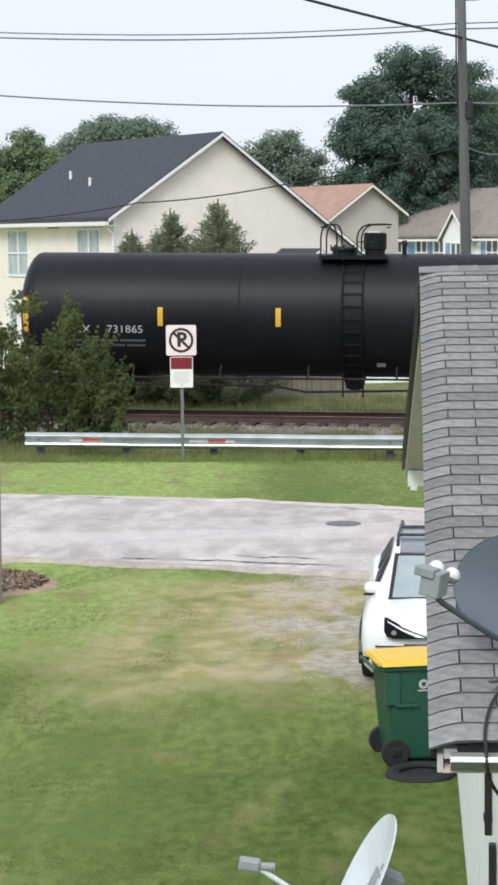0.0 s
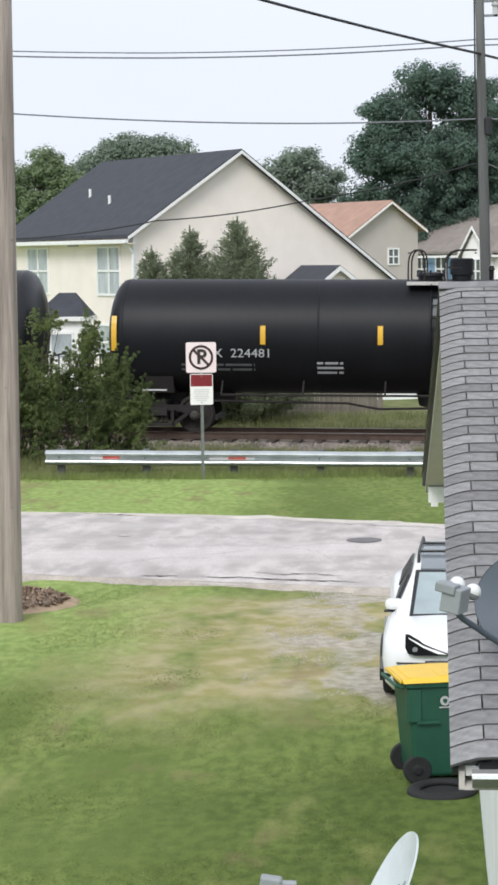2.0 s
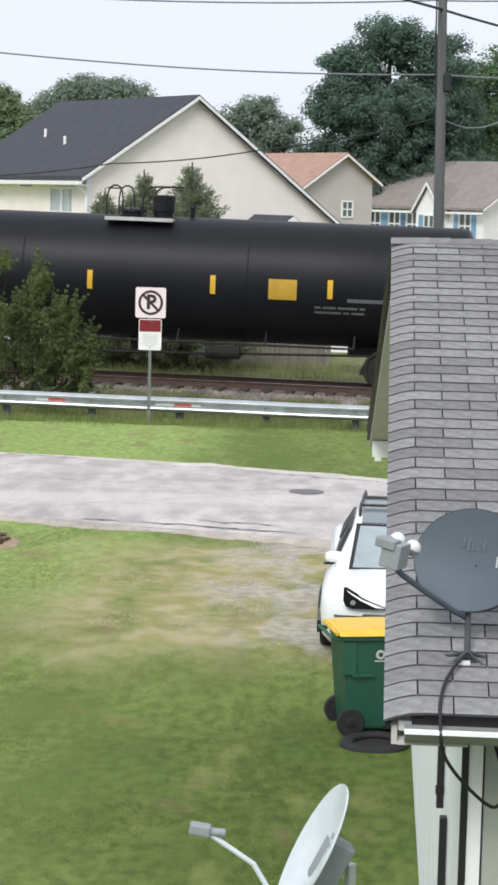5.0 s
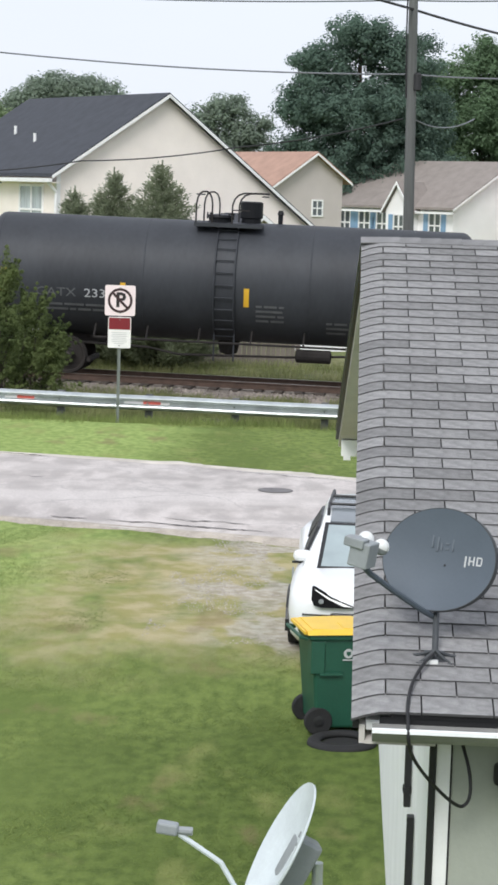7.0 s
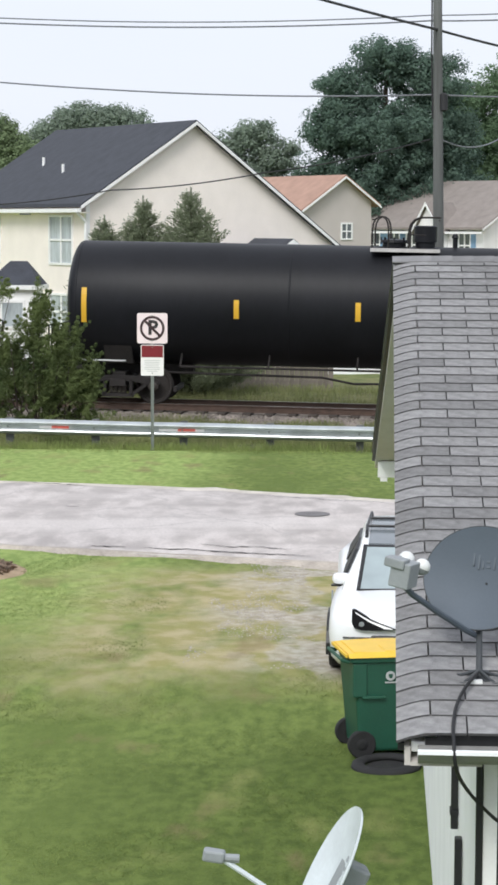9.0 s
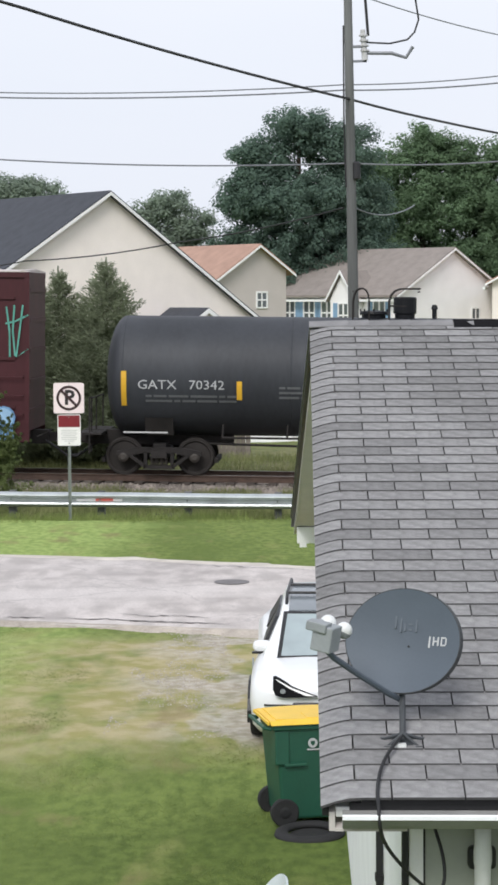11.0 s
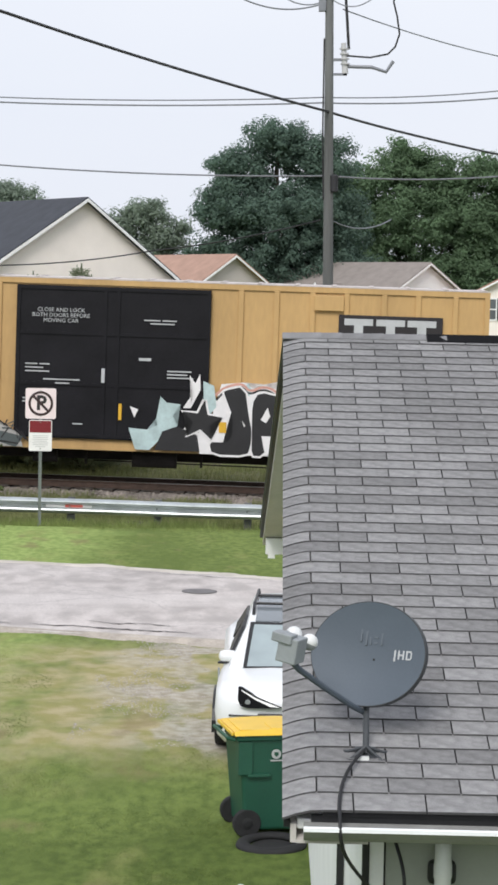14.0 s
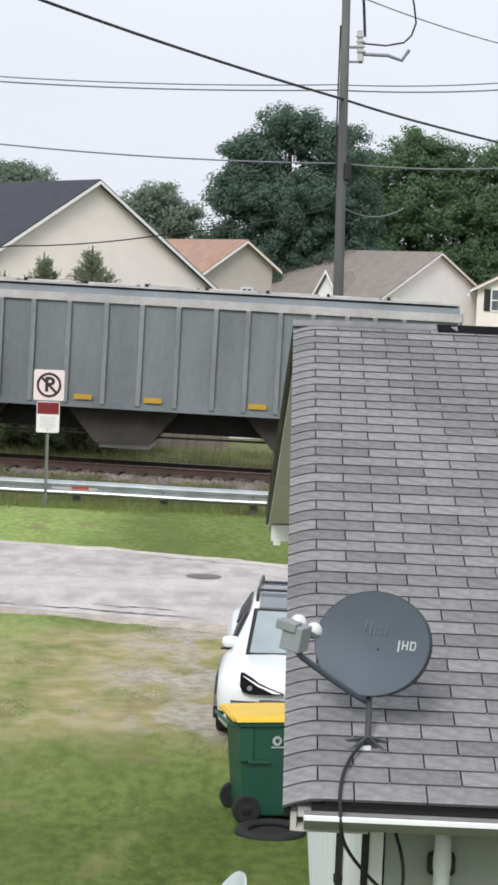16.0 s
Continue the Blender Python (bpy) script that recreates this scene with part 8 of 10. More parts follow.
for y0, y1 in ((2.3, 3.4), (4.5, 3.4)):
    bm = bmesh.new()
    prism(bm, [(y0, 5.42), (y1, 6.98), (y1, 7.1), (y0, 5.54)], -0.8, 1.3, Matrix(((0, 1, 0, 0), (1, 0, 0, 0), (0, 0, 1, 0), (0, 0, 0, 1))))
    part("bay_roof", bm, M_ROOFG, BAY)
    bm = bmesh.new()
    prism(bm, [(y0, 5.36), (y1, 6.92), (y1, 7.1), (y0, 5.54)], -0.84, -0.802, Matrix(((0, 1, 0, 0), (1, 0, 0, 0), (0, 0, 1, 0), (0, 0, 0, 1))))
    part("bay_trim", bm, M_WHITE, BAY)
# right-hand neighbour
NH = plain_house("cream house with a terracotta roof and dark shutters", pose(9.9, 110.0, -0.6, 0, 0, -6), 8, 11, 6.2, 8.3, M_SIDING, M_ROOFT)
gable_window(NH, 0.75, 1.45, 5.1, 6.1, 0, 1)
for x in (0.35, 1.5):
    part("shutter", boxes((x, x + 0.32, -0.05, -0.012, 5.05, 6.15)), M_SIGNK, NH, "dark shutter")


def build_fences():
    f = thing("board_fence", "weathered grey board fence beyond the track", "fence", m=pose(-9.0, 68.3, -0.25, 0, 0, 1.5))
    bd = part("board", boxes((0, 0.14, -0.012, 0.012, 0, 1.92)), M_FENCE, f)
    for i in range(1, 50):
        shared("board", bd, f, pose(0.152 * i, 0, 0.015 * math.sin(i * 3.7)))
    part("rail", boxes((0, 7.6, 0.013, 0.06, 0.3, 0.4), (0, 7.6, 0.013, 0.06, 1.5, 1.6)), M_FENCE, f)
    for x in (0.1, 2.1, 4.1, 6.1, 7.5):
        part("post", boxes((x, x + 0.1, 0.062, 0.16, -0.2, 2.0)), M_FENCE, f)
    w = thing("vinyl_fence", "bright white panelled vinyl fence in front of the house", "fence", m=pose(-1.75, 76.5, -0.3, 0, 0, 12))
    pn = part("panel", boxes((0, 1.7, -0.02, 0.02, 0.08, 1.85), (0, 1.7, -0.035, -0.021, 1.0, 1.08), (0, 1.7, -0.035, -0.021, 1.77, 1.85), (0, 1.7, -0.035, -0.021, 0.08, 0.2)), M_WALLW, w)
    for i in range(1, 4):
        shared("panel", pn, w, pose(1.84 * i, 0, 0))
    po = part("post", boxes((-0.13, 0.0, -0.065, 0.065, -0.3, 1.95)), M_WHITE, w)
    for i in range(1, 5):
        shared("post", po, w, pose(1.84 * i, 0, 0))


build_fences()
SHED_X = -11.46
garden_shed()

# ---------- trees, shrubs, grass ----------
def tree(label, x, y, z0, top, blobs, material, rng_seed, trunk_r=0.35, per=118, size=0.076, group="background trees", name="tree", clump=0.62):
    """blobs: (dx, dy, z, rx, rz) masses of the crown."""
    rng = np.random.default_rng(rng_seed)
    t = thing(name, label, "tree", group, m=pose(x, y, z0))
    bm = bmesh.new()
    pts = [(0, 0, -0.3), (0.05, 0, (top - z0) * 0.3), (-0.08, 0, (top - z0) * 0.6), (0.0, 0, (top - z0) * 0.9)]
    for (p, q), (r0, r1) in zip(zip(pts, pts[1:]), ((1.0, 0.75), (0.75, 0.45), (0.45, 0.12))):
        cyl(bm, p, q, trunk_r * r0, trunk_r * r1, 10)
    part("trunk", bm, M_BARK, t)
    C, Rr = [], []
    for dx, dy, z, rx, rz in blobs:
        n = max(6, int((17 if z > 5.4 else 11) * rx * rz / clump))
        d = rng.normal(size=(n, 3))
        d /= np.linalg.norm(d, axis=1)[:, None]
        rad = 0.2 + 0.72 * rng.random((n, 1)) ** 0.6
        p = np.array([dx, dy, z - z0]) + d * rad * np.array([rx, rx, rz])
        C.append(p)
        Rr.append(clump * (0.65 + 0.8 * rng.random(n)))
        bm = bmesh.new()
        a = Vector((0, 0, max(0.5, (z - z0) * 0.55)))
        b = Vector((dx, dy, z - z0))
        cyl(bm, a, a.lerp(b, 0.9) + Vector((0, 0, 0.05)), trunk_r * 0.28, trunk_r * 0.08, 6)
        part("limb", bm, M_BARK, t)
    C, Rr = np.concatenate(C), np.concatenate(Rr)
    V, F = leaf_cloud(rng, C, Rr, per, size, 0.55, 0.0, 0.7, 0.3, 0.5)
    quads("crown", V, F, material, t)
    return t


tree("dense dark green broad tree beyond the houses", 0.3, 125, -0.5, 16, [(0.0, 0, 14.14, 2.31, 1.6), (-2.1, 0, 12.4, 2.2, 1.6), (2.4, 0, 13.1, 2.4, 1.9), (-2.6, -0.5, 10.3, 2.3, 1.8), (0.42, -1, 9.91, 3.57, 2.39), (3.15, 0, 9.71, 2.52, 2.19), (-3.2, 0, 7.69, 2.1, 1.6), (-0.6, -1, 6.68, 3.6, 2.19), (3.36, 0, 6.48, 3.78, 2.19), (-2.73, 0, 3.25, 4.2, 2.39), (2.62, 0, 3.25, 4.2, 2.39)], M_LEAFD, 11, 0.5)
tree("mid green broad tree with a ragged crown", 8.0, 136, -0.5, 14.5, [(0.0, 0, 13.66, 2.28, 1.8), (-2.64, 0, 12.46, 2.16, 1.68), (2.64, 0, 12.82, 2.4, 1.8), (-2.88, 0, 9.94, 2.88, 2.16), (0.72, -0.5, 10.42, 3.36, 2.4), (4.08, 0, 10.18, 2.88, 2.28), (-1.92, 0, 7.3, 3.6, 2.16), (3.12, 0, 7.06, 3.6, 2.16), (0.0, 0, 3.7, 5.04, 2.64)], M_LEAFM, 12, 0.4)
tree("mid green broad tree with a ragged crown", 13.9, 136, -0.5, 14.5, [(0.0, 0, 13.18, 2.4, 1.68), (2.64, 0, 12.34, 2.4, 1.8), (-0.72, 0, 10.18, 2.88, 2.16), (2.88, 0, 9.58, 3.12, 2.16), (0.0, 0, 6.58, 4.08, 2.64)], M_LEAFM, 13, 0.4)
# the next two crowns wear the leaf colour with painted haze
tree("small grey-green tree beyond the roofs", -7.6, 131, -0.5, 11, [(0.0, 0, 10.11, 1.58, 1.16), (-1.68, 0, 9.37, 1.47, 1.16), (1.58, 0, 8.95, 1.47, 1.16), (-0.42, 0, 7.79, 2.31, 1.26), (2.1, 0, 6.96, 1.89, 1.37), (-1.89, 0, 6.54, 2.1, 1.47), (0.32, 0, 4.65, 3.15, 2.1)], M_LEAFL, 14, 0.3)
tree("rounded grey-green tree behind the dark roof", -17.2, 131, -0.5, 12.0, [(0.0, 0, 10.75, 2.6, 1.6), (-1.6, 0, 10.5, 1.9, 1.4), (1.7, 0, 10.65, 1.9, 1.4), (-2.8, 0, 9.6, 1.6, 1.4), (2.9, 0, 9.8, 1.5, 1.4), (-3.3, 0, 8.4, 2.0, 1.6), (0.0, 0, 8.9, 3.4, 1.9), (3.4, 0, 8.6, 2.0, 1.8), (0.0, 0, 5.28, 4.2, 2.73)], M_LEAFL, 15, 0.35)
tree("light green tree beside the dark roof", -21.2, 121, -0.5, 11, [(0.0, 0, 9.9, 1.37, 1.16), (-1.47, 0, 9.05, 1.58, 1.26), (1.26, 0, 8.85, 1.47, 1.16), (0.0, 0, 7.38, 2.73, 1.47), (-1.05, 0, 5.28, 3.15, 2.1)], M_LEAFY, 16, 0.3)


def conifer(label, x, y, z0, top, width, seed, branches=300, group="cedars beyond the track"):
    """Young cedar: rising branches that carry flat sprays, widest and densest low down."""
    rng = np.random.default_rng(seed)
    t = thing("cedar", label, "tree", group, m=pose(x, y, z0))
    H = top - z0
    bm = bmesh.new()
    cyl(bm, (0, 0, -0.2), (0, 0, H * 0.97), 0.10, 0.012, 8)
    part("trunk", bm, M_BARK, t)
    bm = bmesh.new()
    P, D = [], []
    for k in range(branches):
        f = 1 - (rng.random() * 0.99 + 0.001) ** 0.62
        z = H * (0.02 + 0.96 * f)
        r = width * min(1.0, 1.12 * (1 - f)) ** 0.95 * (0.62 + 0.4 * rng.random() + (0.22 if rng.random() < 0.1 else 0)) + 0.10
        a = rng.random() * 2 * math.pi
        out = np.array([math.cos(a), math.sin(a), 0.0])
        side = np.array([-math.sin(a), math.cos(a), 0.0])
        rise = 0.35 + 0.55 * f + 0.25 * rng.random()
        if k % 6 == 0:
            cyl(bm, (0, 0, z), tuple(out * r * 0.8 + np.array([0, 0, z + rise * r * 0.7])), 0.012, 0.003, 4)
        n = int(20 + 36 * r)
        u = rng.random(n) ** 0.6
        reach = 0.32 * r * (1.02 - u) + 0.06
        e = rng.uniform(-1, 1, n)
        g = rng.random(n)
        mid = out[None] * (r * u)[:, None] + np.stack([0 * u, 0 * u, z + rise * r * u ** 1.25], 1)
        d = side[None] * e[:, None] + out[None] * 0.75 + np.stack([0 * u, 0 * u, 0.25 + 0.5 * rng.random(n)], 1)
        d /= np.linalg.norm(d, axis=1)[:, None]
        P.append(mid + d * (reach * g)[:, None] + rng.normal(size=(n, 3)) * 0.045)
        D.append(d + rng.normal(size=(n, 3)) * 0.3)
    # leader
    n = 160
    g = rng.random(n)
    P.append(np.stack([rng.normal(size=n) * 0.05 * (1 - g), rng.normal(size=n) * 0.05 * (1 - g), H * (0.9 + 0.11 * g)], 1))
    D.append(np.stack([rng.normal(size=n) * 0.5, rng.normal(size=n) * 0.5, 1 + 0 * g], 1))
    part("branch_work", bm, M_BARK, t)
    P, D = np.concatenate(P), np.concatenate(D)
    D /= np.linalg.norm(D, axis=1)[:, None]
    across = np.cross(D, rng.normal(size=P.shape))
    across /= np.linalg.norm(across, axis=1)[:, None]
    long = (0.04 + 0.035 * rng.random((len(P), 1)))
    wide = long * (0.18 + 0.16 * rng.random((len(P), 1)))
    V = np.stack([P - D * long, P + across * wide, P + D * long, P - across * wide], 1).reshape(-1, 3)
    quads("crown", V, np.arange(len(V)).reshape(-1, 4), M_LEAFC, t)
    return t


conifer("feathery young cedar with grey-green sprays", -5.42, 63, -0.3, 6.0, 2.2, 21, 1350)
conifer("feathery young cedar with grey-green sprays", -6.85, 63.4, -0.3, 5.75, 1.95, 22, 1200)
conifer("short feathery young cedar", -7.95, 63.2, -0.3, 5.2, 1.65, 23, 900)


def shrub(label, x, y, z0, blobs, seed, per=70, size=0.03):
    rng = np.random.default_rng(seed)
    t = thing("shrub", label, "shrub", "shrubs behind the guard rail", m=pose(x, y, z0))
    C, Rr = [], []
    bm = bmesh.new()
    for dx, dy, z, rx, rz in blobs:
        n = int(75 * rx * rz) + 8
        d = rng.normal(size=(n, 3))
        d /= np.linalg.norm(d, axis=1)[:, None]
        p = np.array([dx, dy, z]) + d * (0.4 + 0.65 * rng.random((n, 1))) * np.array([rx, rx * 0.8, rz])
        p[:, 2] = np.maximum(p[:, 2], 0.05)
        C.append(p)
        Rr.append(0.09 + 0.2 * rng.random(n) ** 1.5)
        for _ in range(5):
            q = p[rng.integers(n)]
            cyl(bm, (dx * 0.6, dy, -0.1), tuple(q), 0.022, 0.006, 5)
    part("stem_work", bm, M_BARK, t)
    C, Rr = np.concatenate(C), np.concatenate(Rr)
    d = C * np.array([0.6, 0.6, 0.2]) + np.array([0, 0, 0.55]) + rng.normal(size=C.shape) * 0.45
    d /= np.linalg.norm(d, axis=1)[:, None]
    C = np.concatenate([C + d * (0.42 * j) for j in (0.0, 0.35, 0.7, 1.0)])
    Rr = np.concatenate([Rr * k for k in (0.8, 0.6, 0.4, 0.22)])
    V, F = leaf_cloud(rng, C, Rr, per, size, 0.25, 0.2, 1.0, 0.4, 0.5)
    V[:, 2] = np.maximum(V[:, 2], -0.05)
    quads("foliage", V, F, M_LEAFB, t)
    return t


shrub("dense overgrown green shrub behind the guard rail", -7.6, 47.9, 0.3, [(-0.1, 0, 0.7, 1.3, 0.75), (0.75, 0, 0.7, 0.85, 0.7), (0.35, 0, 1.5, 1.0, 0.75), (-0.5, 0, 1.6, 0.8, 0.75), (0.6, 0.2, 2.0, 0.7, 0.5), (0.1, 0, 2.35, 0.30, 0.5), (0.16, 0, 2.85, 0.10, 0.5), (1.05, 0, 1.2, 0.5, 0.6)], 31, 80, 0.026)
shrub("dense overgrown green shrub behind the guard rail", -9.6, 48.2, 0.3, [(0, 0, 0.8, 1.3, 0.8), (0.6, 0, 1.6, 1.0, 0.8), (-0.4, 0, 1.9, 0.9, 0.7), (0.7, 0.2, 2.3, 0.4, 0.3), (1.15, 0, 3.15, 0.45, 0.05)], 32, 80, 0.026)


def grass_verge(label, bands, material, seed):
    """Uncut grass in bands of (count, x range, y range, height range)."""
    rng = np.random.default_rng(seed)
    rows = []
    for n, x0, x1, y0, y1, hmin, hmax in bands:
        x, y = rng.uniform(x0, x1, n), rng.uniform(y0, y1, n)
        keep = np.array([noise.noise((a * 0.9, b * 0.9, 2.0)) > -0.25 for a, b in zip(x, y)])
        x, y = x[keep], y[keep]
        rows.append((x, y, rng.uniform(hmin, hmax, len(x))))
    x, y, h = (np.concatenate([r[i] for r in rows]) for i in range(3))
    z = np.array([ground_z(a, b) for a, b in zip(x, y)])
    a = rng.random(len(x)) * 2 * np.pi
    w = 0.0045 + 0.011 * h
    P = np.stack([x, y, z], 1)
    side = np.stack([np.cos(a), np.sin(a), 0 * a], 1) * w[:, None]
    bend = np.where(h < 0.06, 1.2, 0.35)
    lean = np.stack([rng.normal(0, 1, len(x)) * h * bend, rng.normal(0, 1, len(x)) * h * bend, h], 1)
    V = np.stack([P - side, P + side, P + lean + side * 0.3, P + lean - side * 0.3], 1).reshape(-1, 3)
    tagged(quads("verge_grass", V, np.arange(len(V)).reshape(-1, 4), material), label, "grass", kind="stuff")


grass_verge("uncut green grass along the guard rail", ((9000, -11, 3, 43.3, 44.9, 0.06, 0.20), (5000, -11, 3, 42.6, 43.6, 0.03, 0.07)), M_BLADE, 41)
grass_verge("dull weedy grass beside the railway ballast", ((26000, -11, 3, 44.0, 46.6, 0.05, 0.22), (44000, -11, 3, 46.6, 52.6, 0.10, 0.32), (14000, -11, 3, 58.0, 66, 0.1, 0.3), (9000, -11, -4.2, 51.8, 53.9, 0.12, 0.34), (5000, -4.2, 3, 51.6, 52.9, 0.1, 0.3)), M_BLADEW, 42)


def lawn_blades():
    """Short blades standing out of the mown lawn."""
    rng = np.random.default_rng(43)
    k = 170000
    x, y = rng.uniform(-8.2, 0.6, k), 11 + 20.5 * rng.random(k) ** 1.1
    keep = (x < 0.105 * y + 0.6) & (x > -0.235 * y - 0.6) & (rng.random(k) < np.where((y > 23.2) & (x > -2.6), 0.02, 1.0))
    x, y = x[keep], y[keep]
    z = np.array([ground_z(a, b) for a, b in zip(x, y)]) - 0.01
    h = rng.uniform(0.015, 0.04, len(x))
    a = rng.random(len(x)) * 2 * np.pi
    P = np.stack([x, y, z], 1)
    side = np.stack([np.cos(a), np.sin(a), 0 * a], 1) * 0.0028
    lean = np.stack([rng.normal(0, 1.2, len(x)) * h, rng.normal(0, 1.2, len(x)) * h, h * 0.7], 1)
    V = np.stack([P - side, P + side, P + lean + side * 0.2, P + lean - side * 0.2], 1).reshape(-1, 3)
    tagged(quads("lawn_grass", V, np.arange(len(V)).reshape(-1, 4), M_BLADE2), "short mown lawn grass blades", "grass", kind="stuff")


M_BLADE2 = mat("mown_grass_blade", (0.128, 0.180, 0.047), 0.8, 0, 0.3, 0.6, 5, 0.0, col2=(0.20, 0.245, 0.078), island=0.2, spec=0.15)
let_light_through(M_BLADE2)
lawn_blades()


def drive_stones():
    """Loose pale stones lying on the worn drive in patches."""
    rng = np.random.default_rng(44)
    k = 9000
    x, y = rng.uniform(-2.1, 0.3, k), rng.uniform(23.4, 30.6, k)
    keep = np.array([noise.noise((a * 1.1, b * 0.8, 6.0)) + 0.35 * noise.noise((a * 3.5, b * 2.5, 9.0)) + 0.14 * a > -0.12 for a, b in zip(x, y)])
    x, y = x[keep], y[keep]
    n = len(x)
    z = np.array([ground_z(a, b) + 0.03 * noise.noise((a * 0.8, b * 0.8, 0)) for a, b in zip(x, y)])
    size = rng.uniform(0.005, 0.013, n)[:, None]
    base = np.array([(1, 0, 0), (0, 1, 0), (-1, 0, 0), (0, -1, 0), (0, 0, 0.7)], float)
    V = (np.stack([x, y, z], 1)[:, None, :] + base[None] * (size * rng.uniform(0.7, 1.3, (n, 3)))[:, None, :]).reshape(-1, 3)
    f = np.array([(0, 1, 4), (1, 2, 4), (2, 3, 4), (3, 0, 4)])
    tagged(quads("drive_gravel", V, (f[None] + 5 * np.arange(n)[:, None, None]).reshape(-1, 3), M_STONE), "loose pale gravel on the worn drive", "gravel", kind="stuff")


M_STONE = mat("pale_drive_stone", (0.36, 0.325, 0.295), 0.95, 0, 0.2, 3, 30, 0.0, island=0.3)
drive_stones()


def mulch_bed():
    b = thing("mulch_bed", "round brown mulch bed with a bare earth edge", "flower bed", m=pose(-5.95, 29.25, 0.24))
    bm = bmesh.new()
    lathe(bm, [(0.0, 1.25), (0.04, 1.18), (0.10, 0.9), (0.16, 0.4), (0.17, 0.02)], "z", 36)
    part("earth", bm, M_MULCHL, b)
    bm = bmesh.new()
    lathe(bm, [(0.05, 1.02), (0.13, 0.85), (0.19, 0.4), (0.2, 0.02)], "z", 30)
    for v in bm.verts:
        v.co += Vector((0.06 * noise.noise(v.co * 3), 0.06 * noise.noise(v.co * 3 + Vector((5, 0, 0))), 0.03 * noise.noise(v.co * 6)))
    part("mulch", bm, M_MULCH, b)
    rng = np.random.default_rng(51)
    r, a = 1.0 * np.sqrt(rng.random(900)), rng.random(900) * 2 * np.pi
    V, F = leaf_cloud(rng, np.stack([r * np.cos(a), r * np.sin(a), 0.2 - 0.13 * r * r], 1), 0.03 + 0.03 * rng.random(900), 5, 0.06, 0.2)
    tagged(quads("bark_litter", V, F, M_MULCH, b), kind="stuff")


mulch_bed()
build_shingles()

# ---------- graffiti ----------
def blob(car, name, pts, y, material, label=""):
    """A flat patch of paint, its outline in x, z."""
    bm = bmesh.new()
    vs = [bm.verts.new((x, y, z)) for x, z in pts]
    f = bm.faces.new(vs)
    bmesh.ops.triangulate(bm, faces=[f])
    ob = part(name, bm, material, car, label)
    if ob.data.polygons[0].normal.y > 0:
        ob.data.flip_normals()
    return ob


def stroke(car, pts, w, y, material):
    """A painted line of even width."""
    bm = bmesh.new()
    P = [Vector((x, 0, z)) for x, z in pts]
    rows = []
    for i, p in enumerate(P):
        d = (P[min(i + 1, len(P) - 1)] - P[max(i - 1, 0)]).normalized()
        n = Vector((-d.z, 0, d.x)) * w / 2
        rows.append([bm.verts.new((p.x + s * n.x, y, p.z + s * n.z)) for s in (1, -1)])
    for a, b in zip(rows, rows[1:]):
        bm.faces.new((a[0], b[0], b[1], a[1]))
    ob = part("paint_line", bm, material, car)
    if ob.data.polygons[0].normal.y > 0:
        ob.data.flip_normals()


def eased2(pts):
    """Rounds the corners of an open line in x, z."""
    return [(p.x, p.z) for p in eased([(x, 0, z) for x, z in pts], 2)]


def outline(car, pts, w, y, material):
    stroke(car, list(pts) + [pts[0]], w, y, material)


def rounded(pts, times):
    """Cuts the corners of a closed outline."""
    for _ in range(times):
        out = []
        for (ax, az), (bx, bz) in zip(pts, pts[1:] + pts[:1]):
            out += [(ax * 0.78 + bx * 0.22, az * 0.78 + bz * 0.22), (ax * 0.22 + bx * 0.78, az * 0.22 + bz * 0.78)]
        pts = out
    return pts


def fade_material():
    """Sprayed paint that runs from straw yellow at the foot to dark rose at the top."""
    m = mat("graffiti_fade", (0.5, 0.4, 0.3), 0.5, bump=0.0)
    n, l = m.node_tree.nodes, m.node_tree.links
    tc, sep, nz = n.new("ShaderNodeTexCoord"), n.new("ShaderNodeSeparateXYZ"), n.new("ShaderNodeTexNoise")
    nz.inputs["Scale"].default_value = 3.0
    l.new(tc.outputs["Object"], sep.inputs[0])
    l.new(tc.outputs["Object"], nz.inputs["Vector"])
    ad = n.new("ShaderNodeMath")
    ad.operation = "MULTIPLY_ADD"
    ad.inputs[1].default_value = 0.7
    l.new(nz.outputs[0], ad.inputs[0])
    l.new(sep.outputs[2], ad.inputs[2])
    r = n.new("ShaderNodeMapRange")
    r.inputs["From Min"].default_value, r.inputs["From Max"].default_value = 1.2, 2.5
    l.new(ad.outputs[0], r.inputs["Value"])
    c = n.new("ShaderNodeValToRGB")
    for k, (p, q) in enumerate(((0.0, (0.62, 0.47, 0.20)), (0.36, (0.60, 0.42, 0.22)), (0.55, (0.50, 0.22, 0.22)), (0.8, (0.26, 0.06, 0.10)))):
        e = c.color_ramp.elements[k] if k < 2 else c.color_ramp.elements.new(p)
        e.position, e.color = p, (*q, 1)
    l.new(r.outputs[0], c.inputs[0])
    l.new(c.outputs[0], n["Principled BSDF"].inputs["Base Color"])
    return m


M_G_FADE = fade_material()
M_G_SKY = mat("graffiti_sky_blue", (0.30, 0.48, 0.66), 0.5, 0, 0.2, 2.5, 14, 0.02)
M_G_SALMON = mat("graffiti_salmon", (0.62, 0.33, 0.27), 0.5, 0, 0.2, 2.5, 14, 0.02)
M_G_BLUEGREY = mat("graffiti_blue_grey", (0.30, 0.30, 0.36), 0.5, 0, 0.2, 2.5, 14, 0.02)
M_G_PINK = mat("graffiti_pale_pink", (0.66, 0.46, 0.50), 0.5, 0, 0.2, 2.5, 14, 0.02)


def disc(car, x, z, r, y, material, squash=1.0):
    blob(car, "paint_dot", [(x + r * math.cos(k * 0.524), z + r * squash * math.sin(k * 0.524)) for k in range(12)], y, material)


